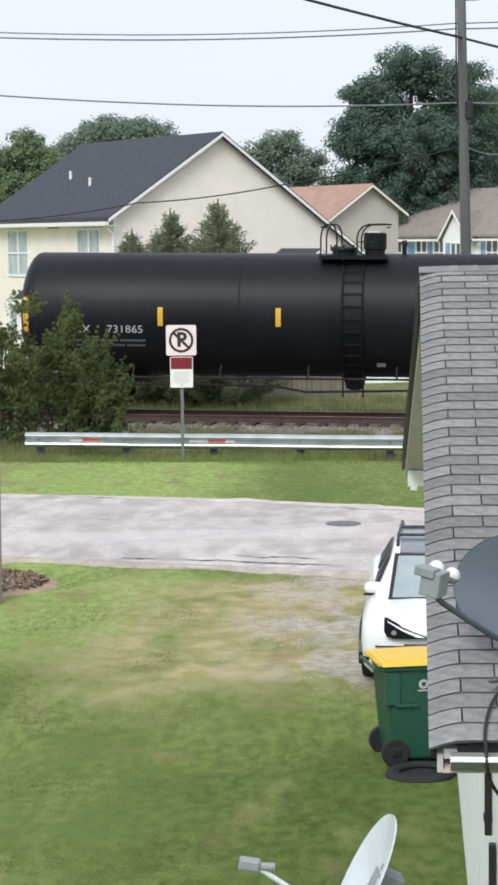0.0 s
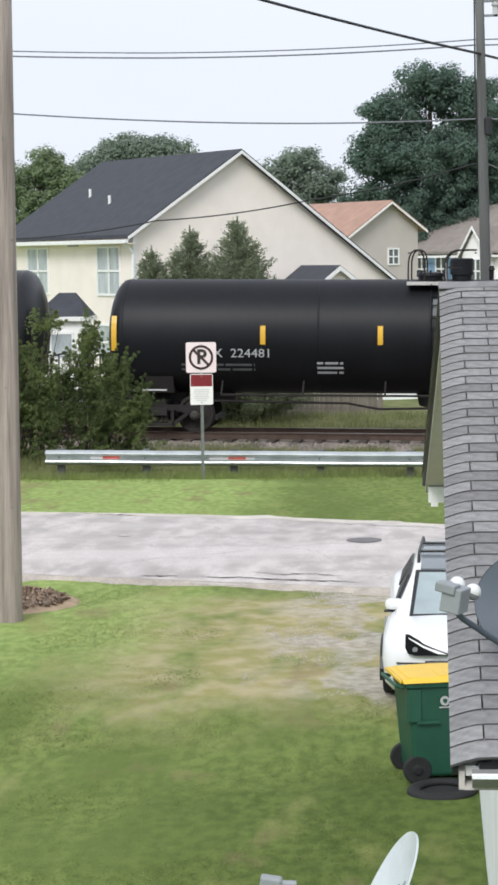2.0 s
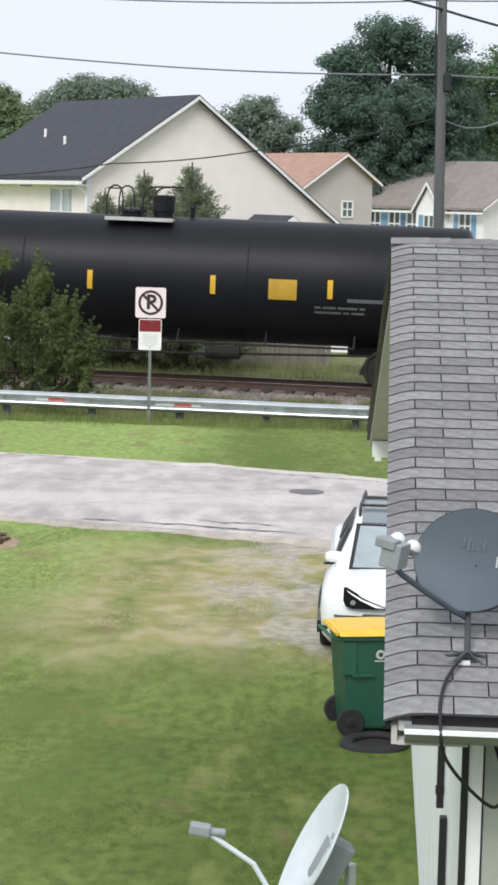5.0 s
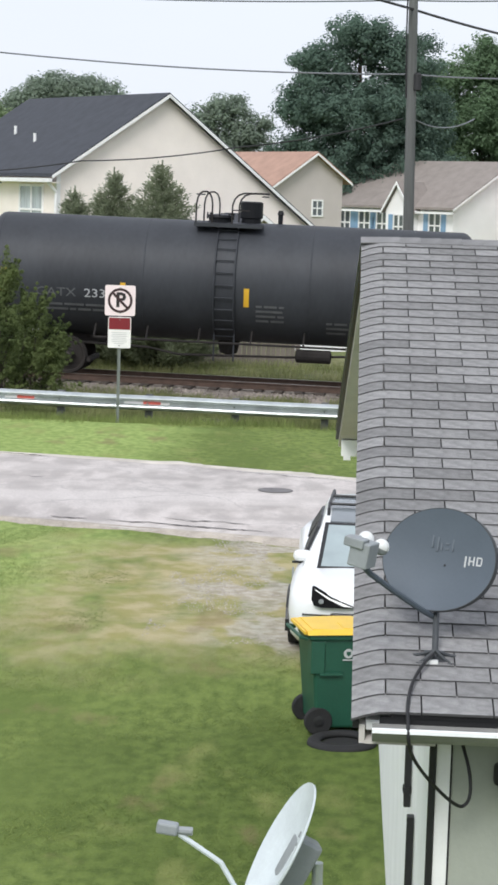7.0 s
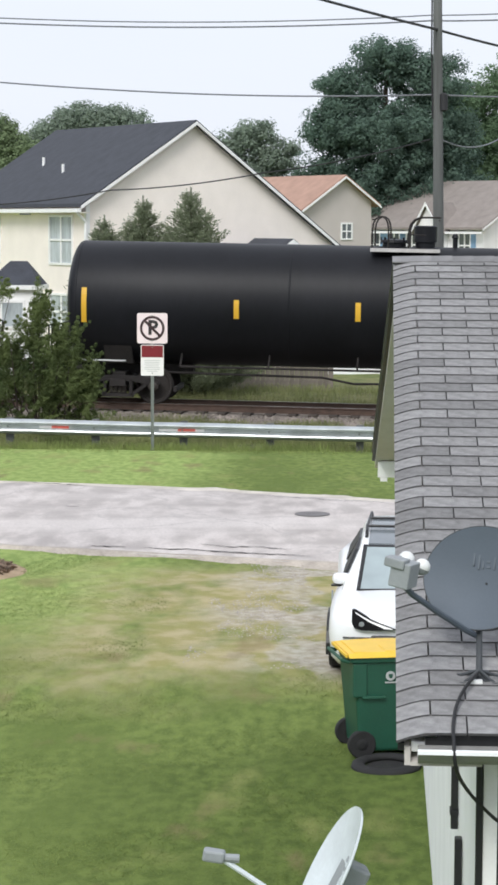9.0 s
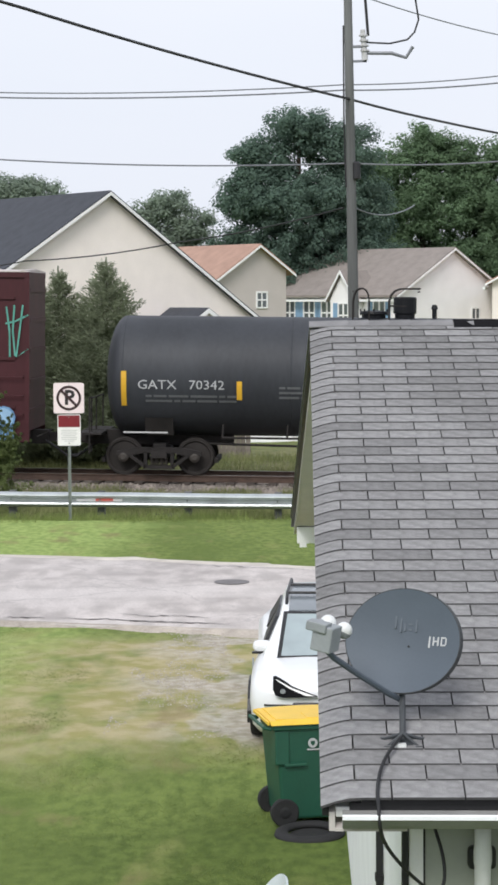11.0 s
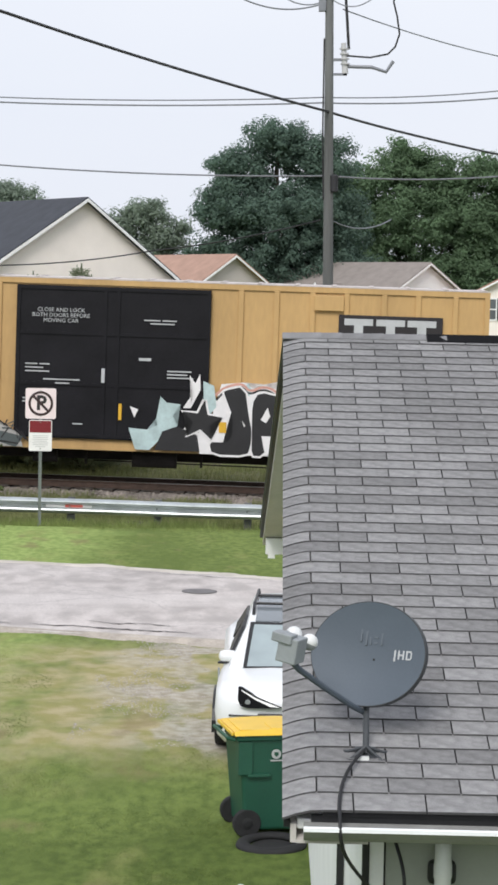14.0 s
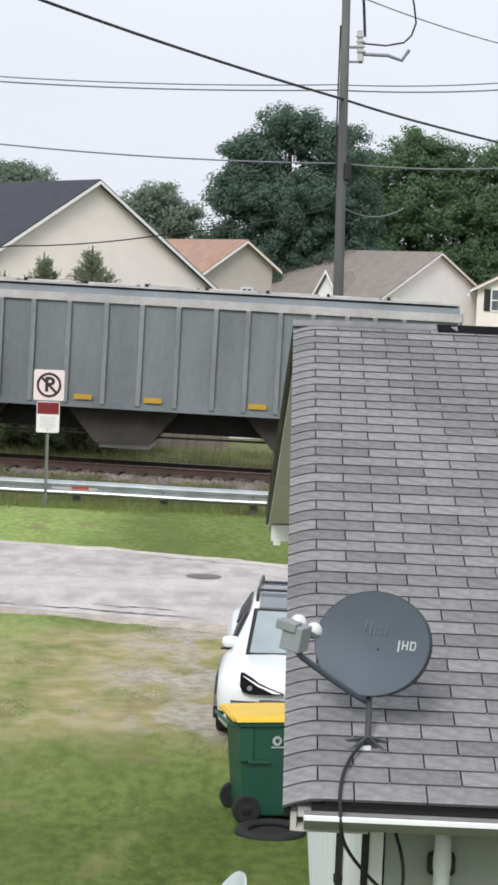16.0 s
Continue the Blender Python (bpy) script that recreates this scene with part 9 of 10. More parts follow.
OCHRE_MARK = (-6.785, 3.84)


def graffiti():
    # brown car, rear half: rose and straw block letters on a teal cloud
    c, Y = BROWN_CAR, -1.662
    for pts in ([(-4.17, 2.11), (-4, 2.37), (-3.8, 2.44), (-3.58, 2.34), (-3.47, 2.11), (-3.8, 1.91)], [(-6.66, 0.95), (-6.35, 1.04), (-6.2, 1.3), (-5.98, 1.26), (-5.45, 1.54), (-5.11, 1.63), (-5.04, 0.84), (-6.54, 0.85)], [(-1.93, 1.1), (-1.84, 1.55), (-1.62, 1.59), (-1.42, 1.24), (-0.93, 1.04), (-0.43, 0.84), (-1.55, 0.84)]):
        blob(c, "paint_cloud", pts, Y, M_G_TEAL, "teal graffiti cloud")
    disc(c, -2.89, 2.22, 0.2, Y, M_G_TEAL, 0.75)
    disc(c, -1.12, 1.63, 0.18, Y, M_G_TEAL, 0.75)
    mass = rounded([(-5.28, 1.85), (-5.16, 2.01), (-4.86, 2.13), (-4.42, 2.1), (-4.27, 1.91), (-4.13, 2.07), (-3.91, 2.03), (-3.86, 1.94), (-3.61, 1.94), (-3.54, 2.08), (-3.17, 2.05), (-2.55, 1.97), (-2.48, 1.85), (-2.29, 2.01), (-1.99, 2.05), (-1.84, 1.91), (-1.88, 1.59), (-2.13, 1.13), (-1.62, 1.1), (-1.55, 0.84), (-5.04, 0.84), (-4.98, 1.1), (-5.04, 1.59), (-5.24, 1.63)], 1)
    blob(c, "painted_mass", mass, Y - 0.002, M_G_FADE, "graffiti letters fading from rose to straw yellow")
    outline(c, mass, 0.075, Y - 0.004, M_G_BLK)
    outline(c, [(x * 1.0 + 0.012, z + 0.035) for x, z in mass], 0.04, Y - 0.006, M_G_PINK)
    for pts in ([(-5.11, 1.63), (-4.97, 1.59), (-4.92, 0.84)],
                [(-4.76, 1.29), (-4.79, 1.66), (-4.61, 1.74), (-4.44, 1.63), (-4.51, 1.44), (-4.76, 1.28)],
                [(-4.27, 1.91), (-4.2, 1.6), (-4.5, 1.12), (-4.3, 0.84)],
                [(-4.22, 1.59), (-4.36, 1.1)],
                [(-3.98, 1.6), (-3.98, 1.2), (-3.8, 1.63)],
                [(-3.55, 1.91), (-3.61, 1.6), (-3.49, 1.16), (-3.41, 0.98), (-3.5, 0.84)],
                [(-3.21, 1.72), (-3.24, 1.29), (-2.86, 1.4)],
                [(-3.24, 1.63), (-2.93, 1.63), (-2.35, 1.38)],
                [(-3.14, 1.04), (-2.61, 1.14), (-2.48, 0.84)],
                [(-2.46, 1.85), (-2.52, 1.6), (-2.33, 1.38), (-2.55, 1.24)],
                [(-2.27, 1.9), (-2, 1.84), (-2.03, 1.6), (-2.4, 1.04), (-1.96, 1)],
                [(-5.04, 1.79), (-4.3, 1.8), (-3.67, 1.79), (-2.55, 1.75), (-1.93, 1.77)],
                [(-5.04, 1.04), (-4.67, 1.07), (-3.17, 1.07), (-1.55, 1.04)]):
        stroke(c, eased2(pts), 0.042, Y - 0.008, M_G_BLK)
    for pts in ([(-3.24, 1.63), (-2.93, 1.6), (-2.39, 1.41), (-2.46, 1.31), (-2.93, 1.48)], [(-4.45, 1.29), (-4.27, 1.46), (-4.41, 1.1)], [(-3.61, 1.66), (-3.5, 1.63), (-3.6, 1.34)]):
        blob(c, "paint_patch", pts, Y - 0.010, M_G_PALE)
    disc(c, -4.76, 0.89, 0.085, Y - 0.012, M_G_ROSE)
    disc(c, -4.68, 1.04, 0.05, Y - 0.012, M_G_ROSE)
    disc(c, -2.75, 1.04, 0.06, Y - 0.012, M_G_ROSE)
    disc(c, -2.61, 0.89, 0.1, Y - 0.012, M_G_ROSE)
    disc(c, -4.39, 1.63, 0.06, Y - 0.012, M_G_ROSE)
    disc(c, -3.77, 1.6, 0.06, Y - 0.012, M_G_ROSE)
    disc(c, -3.3, 1.54, 0.05, Y - 0.012, M_G_ROSE)
    for pts in ([(-6.54, 1.1), (-6.23, 1.12)], [(-5.42, 1.23), (-5.28, 1.24)], [(-5.42, 1.09), (-5.26, 1.1)], [(-6.38, 1.66), (-6.22, 1.65), (-6.38, 1.41), (-6.18, 1.39)], [(-1.52, 0.85), (-1.4, 0.84)]):
        stroke(c, pts, 0.06, Y - 0.012, M_SIGNW)
    # brown car, forward half: slate letters edged in white on blue bubbles
    disc(c, 2.08, 2.24, 0.18, Y + 0.001, M_G_SKY)
    disc(c, 2.08, 2.24, 0.23, Y + 0.003, M_G_BLUE)
    disc(c, 3.04, 2.27, 0.27, Y + 0.001, M_G_SKY)
    disc(c, 3.04, 2.27, 0.32, Y + 0.003, M_G_BLUE)
    disc(c, 4.07, 2.29, 0.3, Y + 0.001, M_G_SKY)
    disc(c, 4.07, 2.29, 0.35, Y + 0.003, M_G_BLUE)
    disc(c, 4.47, 2.2, 0.17, Y + 0.001, M_G_SKY)
    disc(c, 4.47, 2.2, 0.22, Y + 0.003, M_G_BLUE)
    disc(c, 5, 2.27, 0.2, Y + 0.001, M_G_SKY)
    disc(c, 5, 2.27, 0.25, Y + 0.003, M_G_BLUE)
    disc(c, 1, 1.95, 0.17, Y + 0.001, M_G_SKY)
    disc(c, 1, 1.95, 0.22, Y + 0.003, M_G_BLUE)
    disc(c, 5, 2.32, 0.2, Y + 0.001, M_G_SKY)
    disc(c, 5, 2.32, 0.25, Y + 0.003, M_G_BLUE)
    disc(c, 5.92, 2.24, 0.16, Y + 0.001, M_G_SKY)
    disc(c, 5.92, 2.24, 0.21, Y + 0.003, M_G_BLUE)
    disc(c, 6.67, 1.97, 0.23, Y + 0.001, M_G_SKY)
    disc(c, 6.67, 1.97, 0.28, Y + 0.003, M_G_BLUE)
    disc(c, 7.15, 1.43, 0.24, Y + 0.001, M_G_SKY)
    disc(c, 7.15, 1.43, 0.29, Y + 0.003, M_G_BLUE)
    disc(c, 6.99, 1.19, 0.24, Y + 0.001, M_G_BLUE)
    for pts in ([(0.84, 1.95), (0.94, 1.49), (0.48, 1.41), (0.53, 0.84), (1.28, 0.84), (1.21, 1.91)], [(-0.21, 1.08), (0.59, 1.08), (0.66, 0.84), (-0.34, 0.84)], [(6.47, 1.74), (6.79, 1.86), (7.35, 1.54), (7.41, 0.89), (6.55, 0.85)]):
        blob(c, "paint_cloud", pts, Y + 0.002, M_G_BLUE, "blue graffiti cloud")
    mass = [(1.23, 0.84), (1.18, 1.23), (1.4, 1.54), (1.29, 1.85), (1.31, 2.22), (1.71, 2.3), (2.64, 2.26), (3.63, 2.26), (4.13, 2.22), (5.49, 2.27), (5.58, 2.3), (5.8, 2.14), (6.41, 1.7), (6.46, 1.43), (7, 1.01), (7.03, 0.85)]
    blob(c, "painted_mass", mass, Y - 0.002, M_G_SLATE, "dark slate graffiti letters")
    for pts in ([(1.31, 2.19), (1.71, 2.29), (2.11, 2.21)],
                [(1.68, 1.91), (1.71, 2.26)],
                [(1.37, 1.91), (1.46, 2.19)],
                [(2.14, 2.27), (2.73, 2.26), (2.76, 2.04), (2.64, 1.79)],
                [(1.96, 1.82), (2.18, 1.7), (2.52, 1.73), (2.76, 1.57), (2.9, 1.33), (2.84, 1.03)],
                [(1.68, 1.48), (1.9, 1.23), (2.21, 1.25)],
                [(1.28, 1.1), (1.77, 1.39)],
                [(2.76, 2.19), (3.45, 2.18), (3.43, 2.09)],
                [(3.54, 1.73), (3.42, 1.54), (3.07, 1.33)],
                [(3.35, 1.05), (3.38, 0.85)],
                [(3.69, 2.26), (3.66, 1.85), (3.54, 1.7), (3.76, 1.74), (4.1, 1.76)],
                [(3.57, 1.25), (3.58, 1.41), (3.69, 1.46), (3.83, 1.39), (3.69, 1.29), (3.57, 1.25)],
                [(3.94, 2.15), (4.16, 2.24), (4.38, 2.07), (4.57, 1.84)],
                [(4.56, 1.79), (4.35, 1.57), (4.28, 1.29), (4.44, 1.08), (4.25, 0.86)],
                [(4.97, 1.45), (5.24, 1.73), (5.46, 1.57)],
                [(4.69, 1.26), (4.84, 1.08), (5.21, 1.29)],
                [(5.21, 1.29), (5.38, 0.85)],
                [(4.9, 2.22), (5.15, 2.18), (5.13, 2.09)],
                [(4.25, 2.15), (5.12, 2.15)],
                [(5, 2.27), (5.49, 2.27), (5.46, 1.85), (5.37, 1.67)],
                [(5.56, 2.3), (5.8, 2.14)],
                [(5.96, 2.18), (6.16, 2.06), (6.43, 1.73)],
                [(5, 1.51), (5.4, 1.78), (5.28, 1.58)],
                [(5.56, 1.86), (5.84, 1.66), (6.31, 1.47), (6, 1.39)],
                [(5.6, 1.43), (6.12, 1.11)],
                [(6.47, 1.7), (6.39, 1.43), (6.97, 1.01)]):
        stroke(c, eased2(pts), 0.05, Y - 0.008, M_SIGNW)
    for pts in ([(1.93, 1.84), (2.27, 1.72), (2.08, 1.63), (1.97, 1.7)],
                [(2.19, 1.17), (2.28, 1.34), (2.47, 1.37), (2.4, 1.22)],
                [(2.98, 1.8), (3.17, 1.79), (3.04, 1.59)],
                [(3.07, 1.33), (3.29, 1.43), (3.21, 1.23), (3.27, 1.03)],
                [(3.76, 1.73), (4.13, 1.82), (4, 1.63)],
                [(4.62, 1.76), (4.84, 1.78), (4.66, 1.56)],
                [(4.75, 1.18), (5.21, 1.28), (4.95, 1.03)],
                [(2.05, 0.84), (2.18, 0.95), (2.19, 0.84)],
                [(3.63, 0.85), (3.94, 1.02), (3.94, 0.84)],
                [(4.92, 1.11), (5.2, 1.31), (5.16, 1.12)],
                [(5.88, 1.43), (6.12, 1.54), (6.08, 1.31)]):
        blob(c, "paint_patch", pts, Y - 0.010, M_G_PALE)
    for pts in ([(1.28, 1.87), (2.76, 1.88), (4.07, 1.85), (5.37, 1.85)], [(1.9, 2.22), (1.93, 1.11)], [(2.76, 2.16), (2.7, 1.85)], [(3.07, 1.57), (2.89, 0.98)], [(0.53, 1.11), (0.84, 1.37), (0.94, 0.98)], [(0.66, 0.98), (1.09, 1.23)], [(6.59, 1.54), (6.75, 1.43), (6.87, 1.54)], [(6.79, 1.31), (7.03, 1.43), (7.15, 1.27)], [(5.44, 1.54), (6, 1.51)]):
        stroke(c, pts, 0.05, Y - 0.006, M_G_BLK)
    for pts in ([(-7.7, 4.25), (-7.45, 4.35), (-7.3, 4.1), (-7.6, 4.0), (-7.35, 3.85)], [(-7.7, 3.7), (-7.5, 3.95), (-7.3, 3.6), (-7.15, 3.9)], [(-7.65, 3.55), (-7.45, 3.35), (-7.25, 3.6), (-7.1, 3.4)]):
        stroke(c, pts, 0.06, -1.552, M_G_TEAL)
    for x0, x1, n in ((5.48, 5.62, 3), (5.86, 6.0, 3), (6.37, 6.64, 5), (6.78, 6.92, 5)):
        for k in range(n):
            part("print_bar", boxes((x0, x1, -1.567, -1.56, 2.5 - 0.09 * k, 2.545 - 0.09 * k)), M_STENCIL, c)
    for pts in ([(7.19, 4.17), (7.27, 3.57), (7.28, 2.93)], [(7.17, 3.75), (7.41, 3.81), (7.74, 3.97)], [(7.39, 4.21), (7.35, 3.57), (7.41, 2.95)], [(7.6, 4.21), (7.51, 3.49), (7.44, 2.93), (7.74, 3.13)]):
        stroke(c, pts, 0.045, -1.55, M_G_TEAL)
    # ochre car, forward half: black letters on a pale cyan cloud with stars
    c, Y = OCHRE_CAR, -1.662
    blob(c, "paint_cloud", [(2.52, 0.84), (2.62, 1.95), (2.8, 2.57), (3.36, 2.63), (3.61, 2.47), (3.86, 2.6), (4.1, 2.47), (4.32, 2.71), (4.51, 2.47), (4.72, 2.57), (5.1, 2.35), (5, 2.62), (5.55, 2.5), (5.63, 2.62), (5.87, 2.42), (6.19, 2.5), (6.83, 2.34), (7.14, 1.58), (7.86, 0.95), (7.78, 0.84)], Y, M_SIGNW, "white graffiti cloud")
    for pts in ([(2.35, 2.63), (2.62, 2.52), (2.69, 2.01), (2.5, 1.76), (2.37, 2.19)],
                [(4.18, 2.47), (4.34, 2.74), (4.51, 2.47), (4.32, 2.29)],
                [(3.36, 2.47), (3.45, 2.62), (3.56, 2.44), (3.48, 2.29)],
                [(1.22, 1.67), (1.31, 2.22), (1.47, 2.07), (1.81, 2.04), (1.62, 1.76), (1.75, 1.51), (1.31, 1.14), (1.07, 0.89), (0.72, 0.89), (0.54, 1.42), (1, 1.39), (1.25, 1.51)],
                [(6.79, 2.34), (6.98, 2.54), (7.14, 1.94), (7.24, 2.24), (7.54, 1.9), (7.66, 2.33), (7.86, 2.02), (8.19, 2.16), (8.49, 2.22), (8.75, 1.36), (8.27, 1.27), (7.86, 1.68), (7.18, 1.58)],
                [(4.16, 2.3), (4.32, 2.74), (4.68, 2.54), (4.4, 2.26)]):
        blob(c, "paint_cloud", pts, Y - 0.001, M_G_PALE, "pale cyan graffiti cloud")
    for pts in ([(1.87, 1.95), (2.12, 2.35), (2.01, 2.76), (2.16, 2.57), (2.27, 2.81), (2.29, 2.41), (2.06, 1.95)], [(2.24, 1.31), (2.49, 1.64), (2.93, 1.76), (3.14, 1.17), (2.89, 1.1), (2.81, 0.84), (2.31, 0.84)], [(1.78, 1.33), (2.24, 1.76), (2.27, 1.26)], [(0.56, 1.95), (0.77, 1.88), (0.68, 1.67)], [(6.47, 0.91), (6.83, 1.28), (7.86, 0.95), (7.14, 0.87)], [(6.79, 1.98), (6.94, 2.06), (6.9, 1.51), (6.73, 1.35)]):
        blob(c, "paint_patch", pts, Y - 0.002, M_SIGNW)
    stroke(c, eased2([(2.66, 2.29), (2.86, 2.49), (3.31, 2.62), (3.5, 2.39), (3.79, 2.55), (4.1, 2.48), (4.29, 2.24), (4.6, 2.49), (4.86, 2.44), (5.1, 2.32), (5, 2.38), (5.32, 2.47), (5.79, 2.36), (6.03, 2.5), (6.67, 2.42), (6.9, 2.22)]), 0.06, Y - 0.004, M_G_SALMON)
    stroke(c, eased2([(2.68, 2.18), (2.88, 2.4), (3.28, 2.57), (3.48, 2.32), (3.79, 2.49), (4.09, 2.4), (4.26, 2.18), (4.61, 2.4), (4.85, 2.37), (5.06, 2.26), (5, 2.3), (5.32, 2.41), (5.75, 2.28), (6.01, 2.43), (6.65, 2.36)]), 0.045, Y - 0.006, M_G_BLK)
    for k, s in enumerate(([(2.86, 2.41), (3.37, 2.53), (3.5, 1.76), (3.58, 1.45), (3.56, 1.08), (3.48, 0.84), (2.62, 0.84), (2.54, 1.14), (2.86, 1.14), (3.02, 1.17), (3.11, 1.33), (3.11, 1.76), (2.88, 2.32)],
                           [(3.56, 2.1), (3.73, 2.41), (4.29, 2.29), (4.33, 1.76), (4.7, 0.84), (4.35, 0.84), (4.1, 1.08), (3.9, 1.14), (3.86, 0.84), (3.58, 0.84), (3.62, 1.45)],
                           [(4.54, 2.32), (5.08, 2.35), (4.83, 1.76), (4.86, 1.57), (5.18, 1.6), (5.25, 2.32), (5.65, 2.32), (5.57, 1.76), (5.69, 1.2), (5.76, 0.84), (5.31, 0.84), (5.22, 1.17), (4.97, 1.17), (4.94, 0.84), (4.66, 0.84), (4.54, 1.33), (4.48, 1.95)],
                           [(5.91, 2.34), (6.67, 2.38), (6.77, 1.98), (6.71, 1.51), (6.51, 1.11), (6.27, 0.84), (5.75, 0.85), (5.59, 1.11), (5.67, 1.9)])):
        s = rounded(s, 1)
        outline(c, s, 0.11, Y - 0.0065 - 0.0003 * k, M_SIGNW)
        blob(c, "painted_letter", s, Y - 0.009 - 0.0003 * k, M_G_BLK, "black graffiti letter")
    blob(c, "paint_cloud", [(1.19, 0.89), (1.38, 1.36), (1.75, 1.5), (2.24, 1.29), (2.31, 0.89)], Y - 0.0045, M_G_BLK, "black graffiti base")
    blob(c, "paint_cloud", [(7.62, 0.84), (7.86, 1.27), (8.25, 1.35), (8.97, 1.39), (8.99, 0.84)], Y - 0.0052, M_G_BLK, "black graffiti base")
    blob(c, "paint_cloud", [(7.46, 1.58), (7.86, 1.68), (8.11, 1.47), (8.06, 1.19), (7.78, 1.11), (7.58, 1.35)], Y - 0.0048, M_G_SLATE)
    for pts in ([(3.79, 1.73), (3.95, 2.04), (4.02, 1.82), (3.92, 1.65)], [(3.82, 1.33), (4.08, 1.33), (4.24, 0.84), (3.92, 0.86)], [(3.33, 1.7), (3.42, 1.56), (3.38, 1.54)], [(4.85, 1.6), (5.19, 1.62), (5.21, 2.21), (5, 2.18)]):
        blob(c, "letter_counter", pts, Y - 0.012, M_SIGNW)
    blob(c, "paint_drip", [(6.11, 1.7), (6.28, 1.7), (6.25, 1.23), (6.16, 1.23)], Y - 0.012, M_OCHRE)
    blob(c, "stencil_box", [(5.99, 2.06), (6.44, 2.06), (6.44, 1.74), (5.99, 1.74)], Y - 0.0121, M_SIGNW)
    blob(c, "stencil_inset", [(6.03, 2.02), (6.4, 2.02), (6.4, 1.78), (6.03, 1.78)], Y - 0.0135, M_SIGNK)
    stroke(c, [(6.21, 2.04), (6.21, 1.76)], 0.03, Y - 0.015, M_SIGNW)
    for cx, cz, r in ((2.34, 1.65, 0.52), (7.18, 1.41, 0.50)):
        star = [(cx + (r if k % 2 == 0 else r * 0.4) * math.sin(k * math.pi / 5 + 0.12), cz + (r if k % 2 == 0 else r * 0.4) * math.cos(k * math.pi / 5 + 0.12)) for k in range(10)]
        outline(c, star, 0.12, Y - 0.0125, M_SIGNW)
        blob(c, "painted_star", star, Y - 0.0165, M_G_BLK, "black graffiti star")
    for x, z in ((2.86, 1.51), (7.9, 1.49)):
        part("reflector", boxes((x - 0.09, x + 0.09, Y - 0.016, Y - 0.012, z - 0.13, z + 0.13)), M_YELLOW, c)
    for k in range(7):
        stroke(c, [(7.82 + 0.15 * k, 0.93), (7.86 + 0.15 * k, 1.0), (7.91 + 0.15 * k, 0.94)], 0.025, Y - 0.013, M_SIGNW)
    # ochre car: crossed blue and red bands, with pale lines between
    X, Z = OCHRE_MARK
    for pts, w, y, m in (([(-0.72, 0.60), (-0.30, 0.35), (-0.03, 0.16), (0.06, 0.0), (-0.03, -0.16), (-0.25, -0.32), (-0.78, -0.60)], 0.17, -1.566, M_BLUE_L),
                         ([(0.55, 0.58), (0.10, 0.28)], 0.17, -1.5655, M_BLUE_L), ([(0.09, -0.24), (0.55, -0.62)], 0.17, -1.5655, M_BLUE_L),
                         ([(-0.80, 0.47), (-0.35, 0.22), (-0.06, 0.02), (-0.35, -0.20), (-0.82, -0.47)], 0.035, -1.571, M_STENCIL),
                         ([(0.68, 0.50), (0.22, 0.20), (0.15, 0.0), (0.22, -0.18), (0.70, -0.53)], 0.035, -1.571, M_STENCIL),
                         ([(-0.82, 0.38), (-0.40, 0.16), (-0.15, 0.0), (-0.40, -0.15), (-0.84, -0.37)], 0.16, -1.569, M_RED_L),
                         ([(0.74, 0.40), (0.42, 0.20), (0.20, 0.08)], 0.17, -1.569, M_RED_L), ([(0.20, -0.06), (0.45, -0.22), (0.72, -0.44)], 0.17, -1.569, M_RED_L)):
        stroke(OCHRE_CAR, eased2([(X + x, Z + z) for x, z in pts]), w, y, m)
    # pale overspray along the sill
    blob(OCHRE_CAR, "pale_overspray", [(-8.9, 0.86), (-8.85, 1.08), (-8.6, 1.22), (-8.42, 1.5), (-8.22, 1.22), (-8.02, 1.62), (-7.86, 1.76), (-7.65, 1.42), (-7.4, 1.6), (-6.9, 1.8), (-6.9, 0.86)], -1.5625, M_G_SILV)
    # ochre car, rear half: silver block letters
    blob(c, "paint_cloud", [(-7.81, 1.05), (-7.32, 1.15), (-6.93, 1.68), (-6.81, 2), (-5.83, 2.22), (-5.64, 2.06), (-4.76, 2.18), (-4.59, 2.08), (-4, 2.15), (-3.65, 2.11), (-3.57, 1.77), (-3.04, 1.91), (-2.9, 1.68), (-2.88, 1.52), (-2.17, 1.18), (-2.05, 0.86), (-5.21, 0.84), (-6.57, 0.85), (-6.7, 0.97)], Y, M_G_SILV, "silver graffiti panel")
    for pts in ([(-6.8, 2.02), (-5.83, 2.21), (-5.64, 2.05), (-5.67, 1.74)],
                [(-6.8, 2.02), (-6.7, 1.43), (-6.57, 0.86), (-5.21, 0.84)],
                [(-5.64, 2.05), (-4.76, 2.16), (-4.74, 1.74), (-4.64, 1.34), (-5.21, 1.15), (-5.28, 1.01)],
                [(-6.93, 1.68), (-6.79, 1.49), (-6.7, 0.94)],
                [(-4.7, 2.08), (-4, 2.14), (-3.93, 1.68), (-3.97, 1.31), (-4.22, 1.09), (-4.4, 1.06)],
                [(-3.91, 2.1), (-3.65, 2.1), (-3.58, 1.74)],
                [(-3.58, 1.74), (-3.04, 1.9), (-2.9, 1.68), (-2.91, 1.49), (-3.16, 1.37)],
                [(-4.77, 1.31), (-4.68, 0.94)],
                [(-3.16, 1.37), (-2.88, 0.98)]):
        stroke(c, pts, 0.075, Y - 0.006, M_G_SLATE)
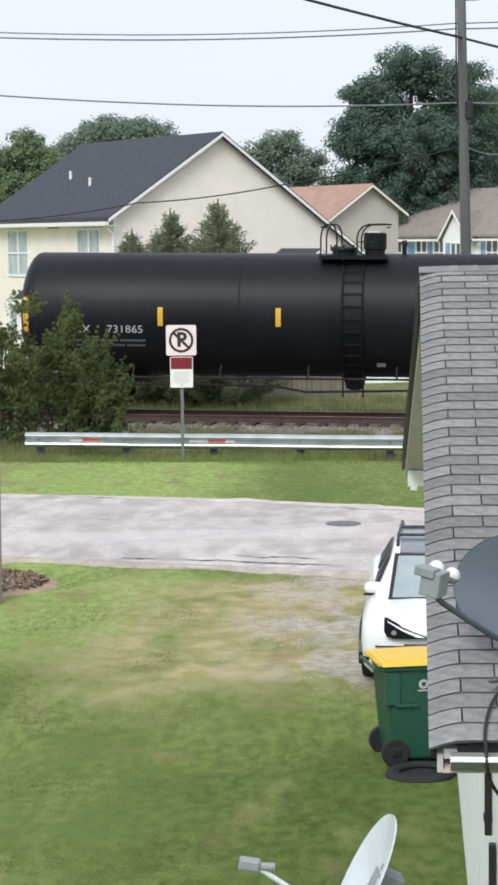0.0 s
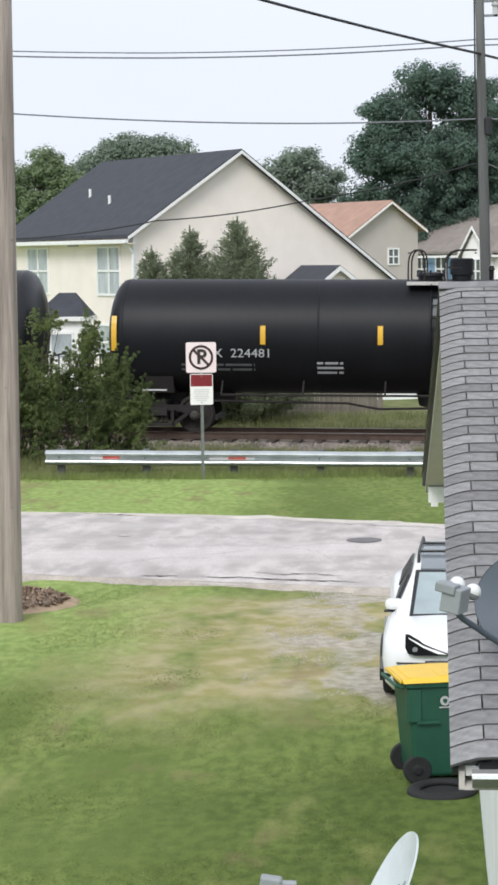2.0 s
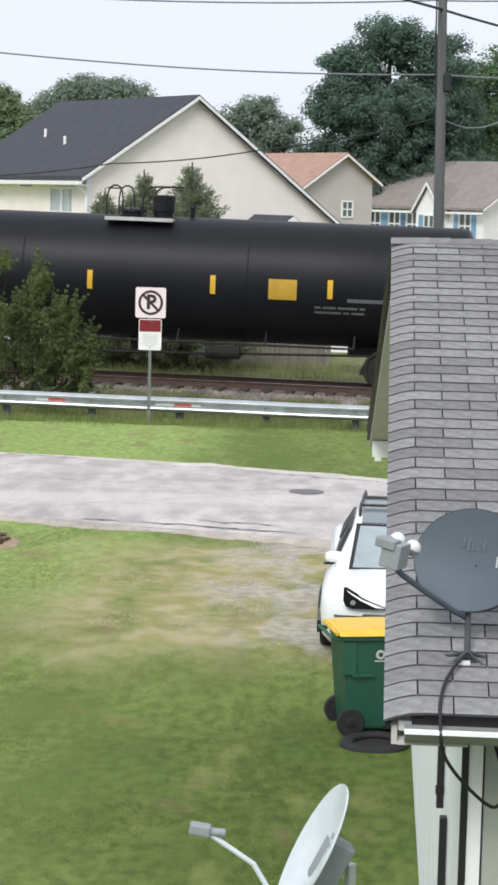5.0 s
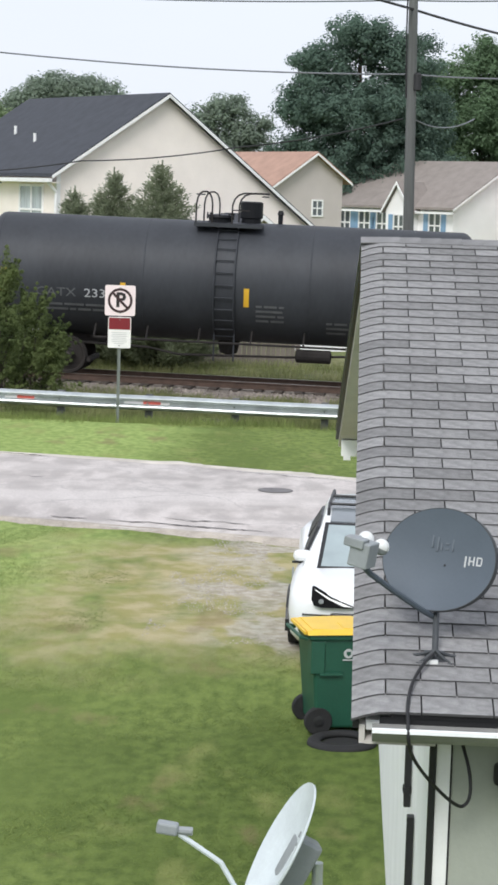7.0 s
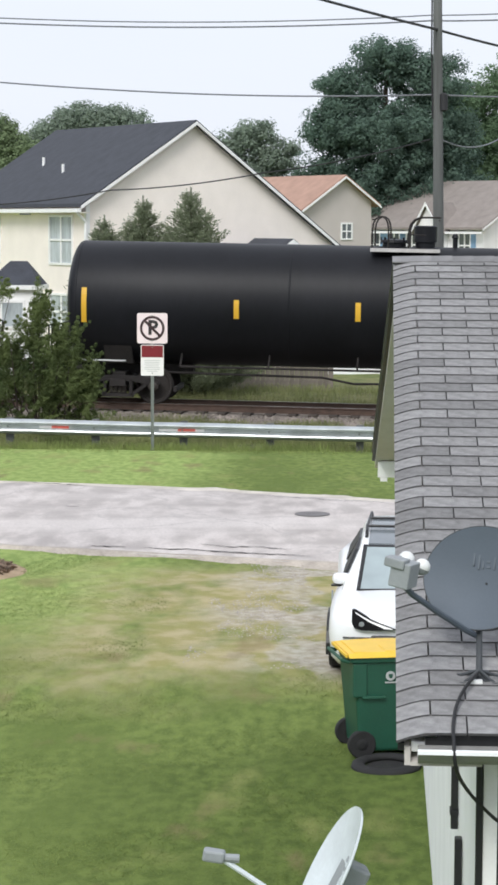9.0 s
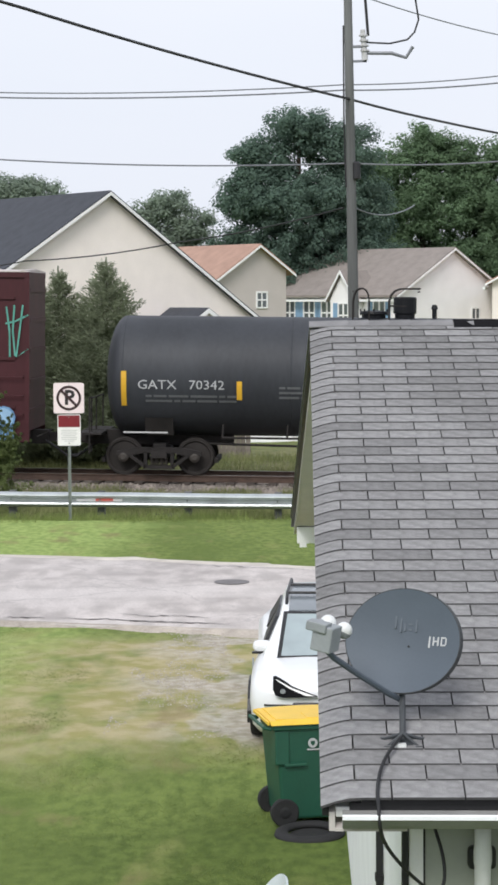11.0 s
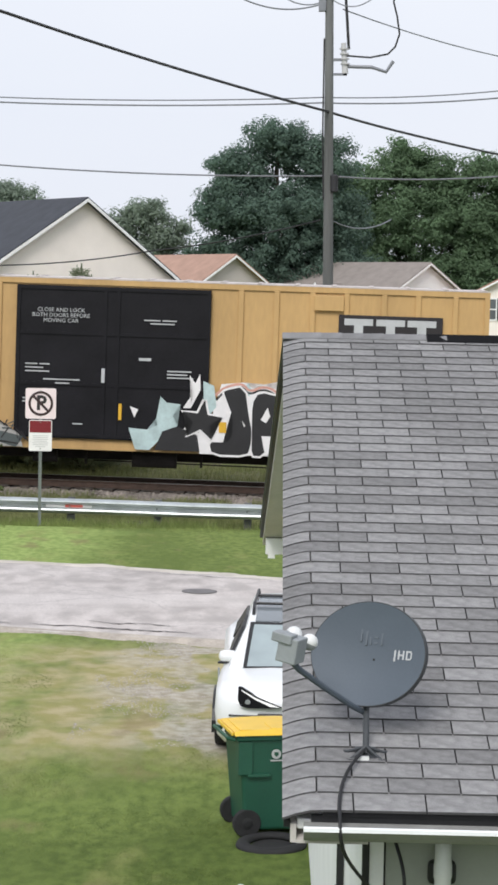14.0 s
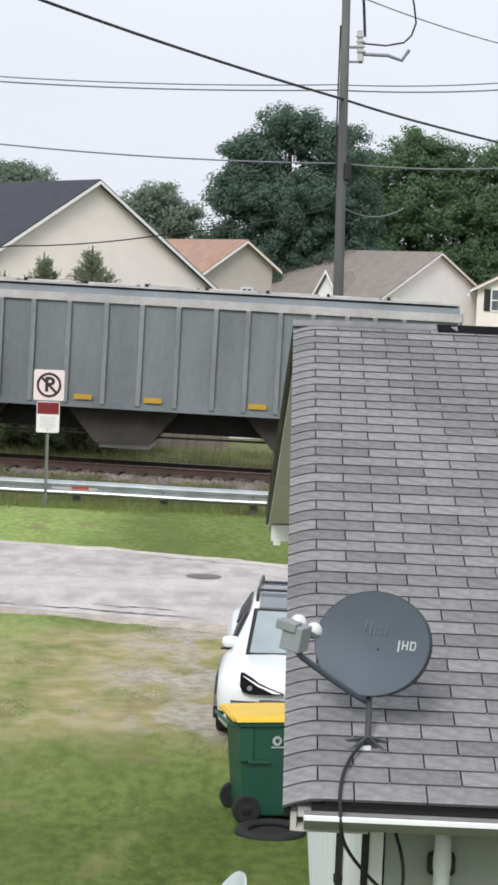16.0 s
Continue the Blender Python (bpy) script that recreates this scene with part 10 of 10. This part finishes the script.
    for pts in ([(-6.01, 1.68), (-5.7, 1.65), (-5.02, 1.68)],
                [(-6.36, 1.49), (-6.01, 1.62)],
                [(-6.26, 1.03), (-5.95, 1.18), (-5.46, 1.26), (-5.43, 1.06)],
                [(-4, 1.4), (-3.75, 1.52), (-3.57, 1.49)],
                [(-3.78, 1.49), (-3.91, 1.18), (-3.84, 0.9)],
                [(-3.66, 1.4), (-3.4, 1.05)],
                [(-5.83, 1.99), (-5.85, 1.8)],
                [(-3.47, 1.68), (-3.41, 1.31)],
                [(-5.18, 1.18), (-4.9, 1.25)]):
        stroke(c, eased2(pts), 0.055, Y - 0.008, M_G_BLK)
    for pts, m in (([(-5.89, 1.4), (-5.67, 1.4), (-5.64, 1.25), (-6.17, 1), (-6.26, 1.13)], M_G_BLK), ([(-4.46, 1.62), (-4.28, 1.56), (-4.28, 1.21), (-4.43, 1.25)], M_G_BLK), ([(-3.16, 1.31), (-2.6, 1.23), (-2.05, 1.11), (-2.23, 0.84), (-2.79, 1)], M_G_SLATE), ([(-3.97, 1.56), (-3.6, 1.49), (-3.66, 1), (-4.22, 1.03)], M_G_BLUEGREY), ([(-6.67, 1.74), (-6.57, 1.77), (-6.54, 1.4), (-6.63, 1.37)], M_OCHRE), ([(-3.29, 1.68), (-3.19, 1.7), (-3.18, 1.4), (-3.27, 1.37)], M_OCHRE)):
        blob(c, "paint_smudge", pts, Y - 0.0095, m)
    stroke(c, [(-7.6, 1.0), (-7.1, 1.15), (-6.9, 0.95), (-6.75, 1.2)], 0.12, Y - 0.008, M_G_SLATE)
    for k in range(4):
        stroke(c, [(-8.3 + 0.2 * k, 0.95), (-8.2 + 0.2 * k, 1.35), (-8.05 + 0.2 * k, 1.0)], 0.05, Y - 0.008, M_G_SLATE)
    r = random.Random(17)
    for k in range(12):
        x, z = r.uniform(-3.1, -2.1), r.uniform(0.9, 1.4)
        stroke(c, [(x, z), (x + r.uniform(-0.2, 0.25), z + r.uniform(-0.12, 0.28)), (x + r.uniform(0.0, 0.35), z + r.uniform(-0.1, 0.2))], 0.035, Y - 0.013 - 0.0004 * k, M_G_BLK if k % 3 else M_G_SLATE)
    # marker tags near the ends
    for x in (8.45, -9.0):
        stroke(c, eased2([(x, 3.2), (x + 0.1, 3.42), (x + 0.2, 3.3), (x + 0.08, 3.1), (x + 0.3, 3.05), (x + 0.32, 3.3), (x + 0.42, 3.1), (x + 0.5, 3.3), (x + 0.6, 3.2)]), 0.03, -1.57, M_SIGNK)
        stroke(c, [(x - 0.05, 2.75), (x + 0.25, 2.95), (x + 0.3, 2.8), (x + 0.42, 2.95), (x + 0.5, 2.82), (x + 0.6, 2.98)], 0.03, -1.57, M_SIGNK)


graffiti()


# ---------- motion ----------
# how far the train has gone, in metres
RUN = [(0.0, 0.0), (0.5, 5.01), (1.0, 10.08), (1.5, 14.76), (2.0, 19.83), (2.5, 24.86), (3.0, 29.82), (3.5, 34.82), (4.0, 39.48), (4.5, 44.73), (7.0, 69.81), (7.5, 74.73), (8.0, 79.57), (8.2, 81.55), (10.5, 104.61),
       (11.0, 109.19), (11.5, 114.23), (12.0, 119.04), (12.5, 123.93), (13.0, 128.82), (13.5, 133.34), (14.0, 138.51), (14.5, 143.37), (15.0, 148.27), (15.5, 152.79), (16.0, 157.82)]


def gone(t):
    for (t0, s0), (t1, s1) in zip(RUN, RUN[1:]):
        if t <= t1:
            return s0 + (s1 - s0) * (t - t0) / (t1 - t0)
    return RUN[-1][1]


def motions():
    for car, mid in CARS:
        walk(car, [(t, TRACK @ pose(mid + s, 0, 0)) for t, s in RUN])
    spins = sorted(set([round(k / 15, 5) for k in range(241)] + [16.0]))
    for w, dx in WHEELS:
        walk(w, [(t, pose(dx, 0, 0.457, 0, math.degrees(gone(t) / 0.457) % 360, 0)) for t in spins])


motions()
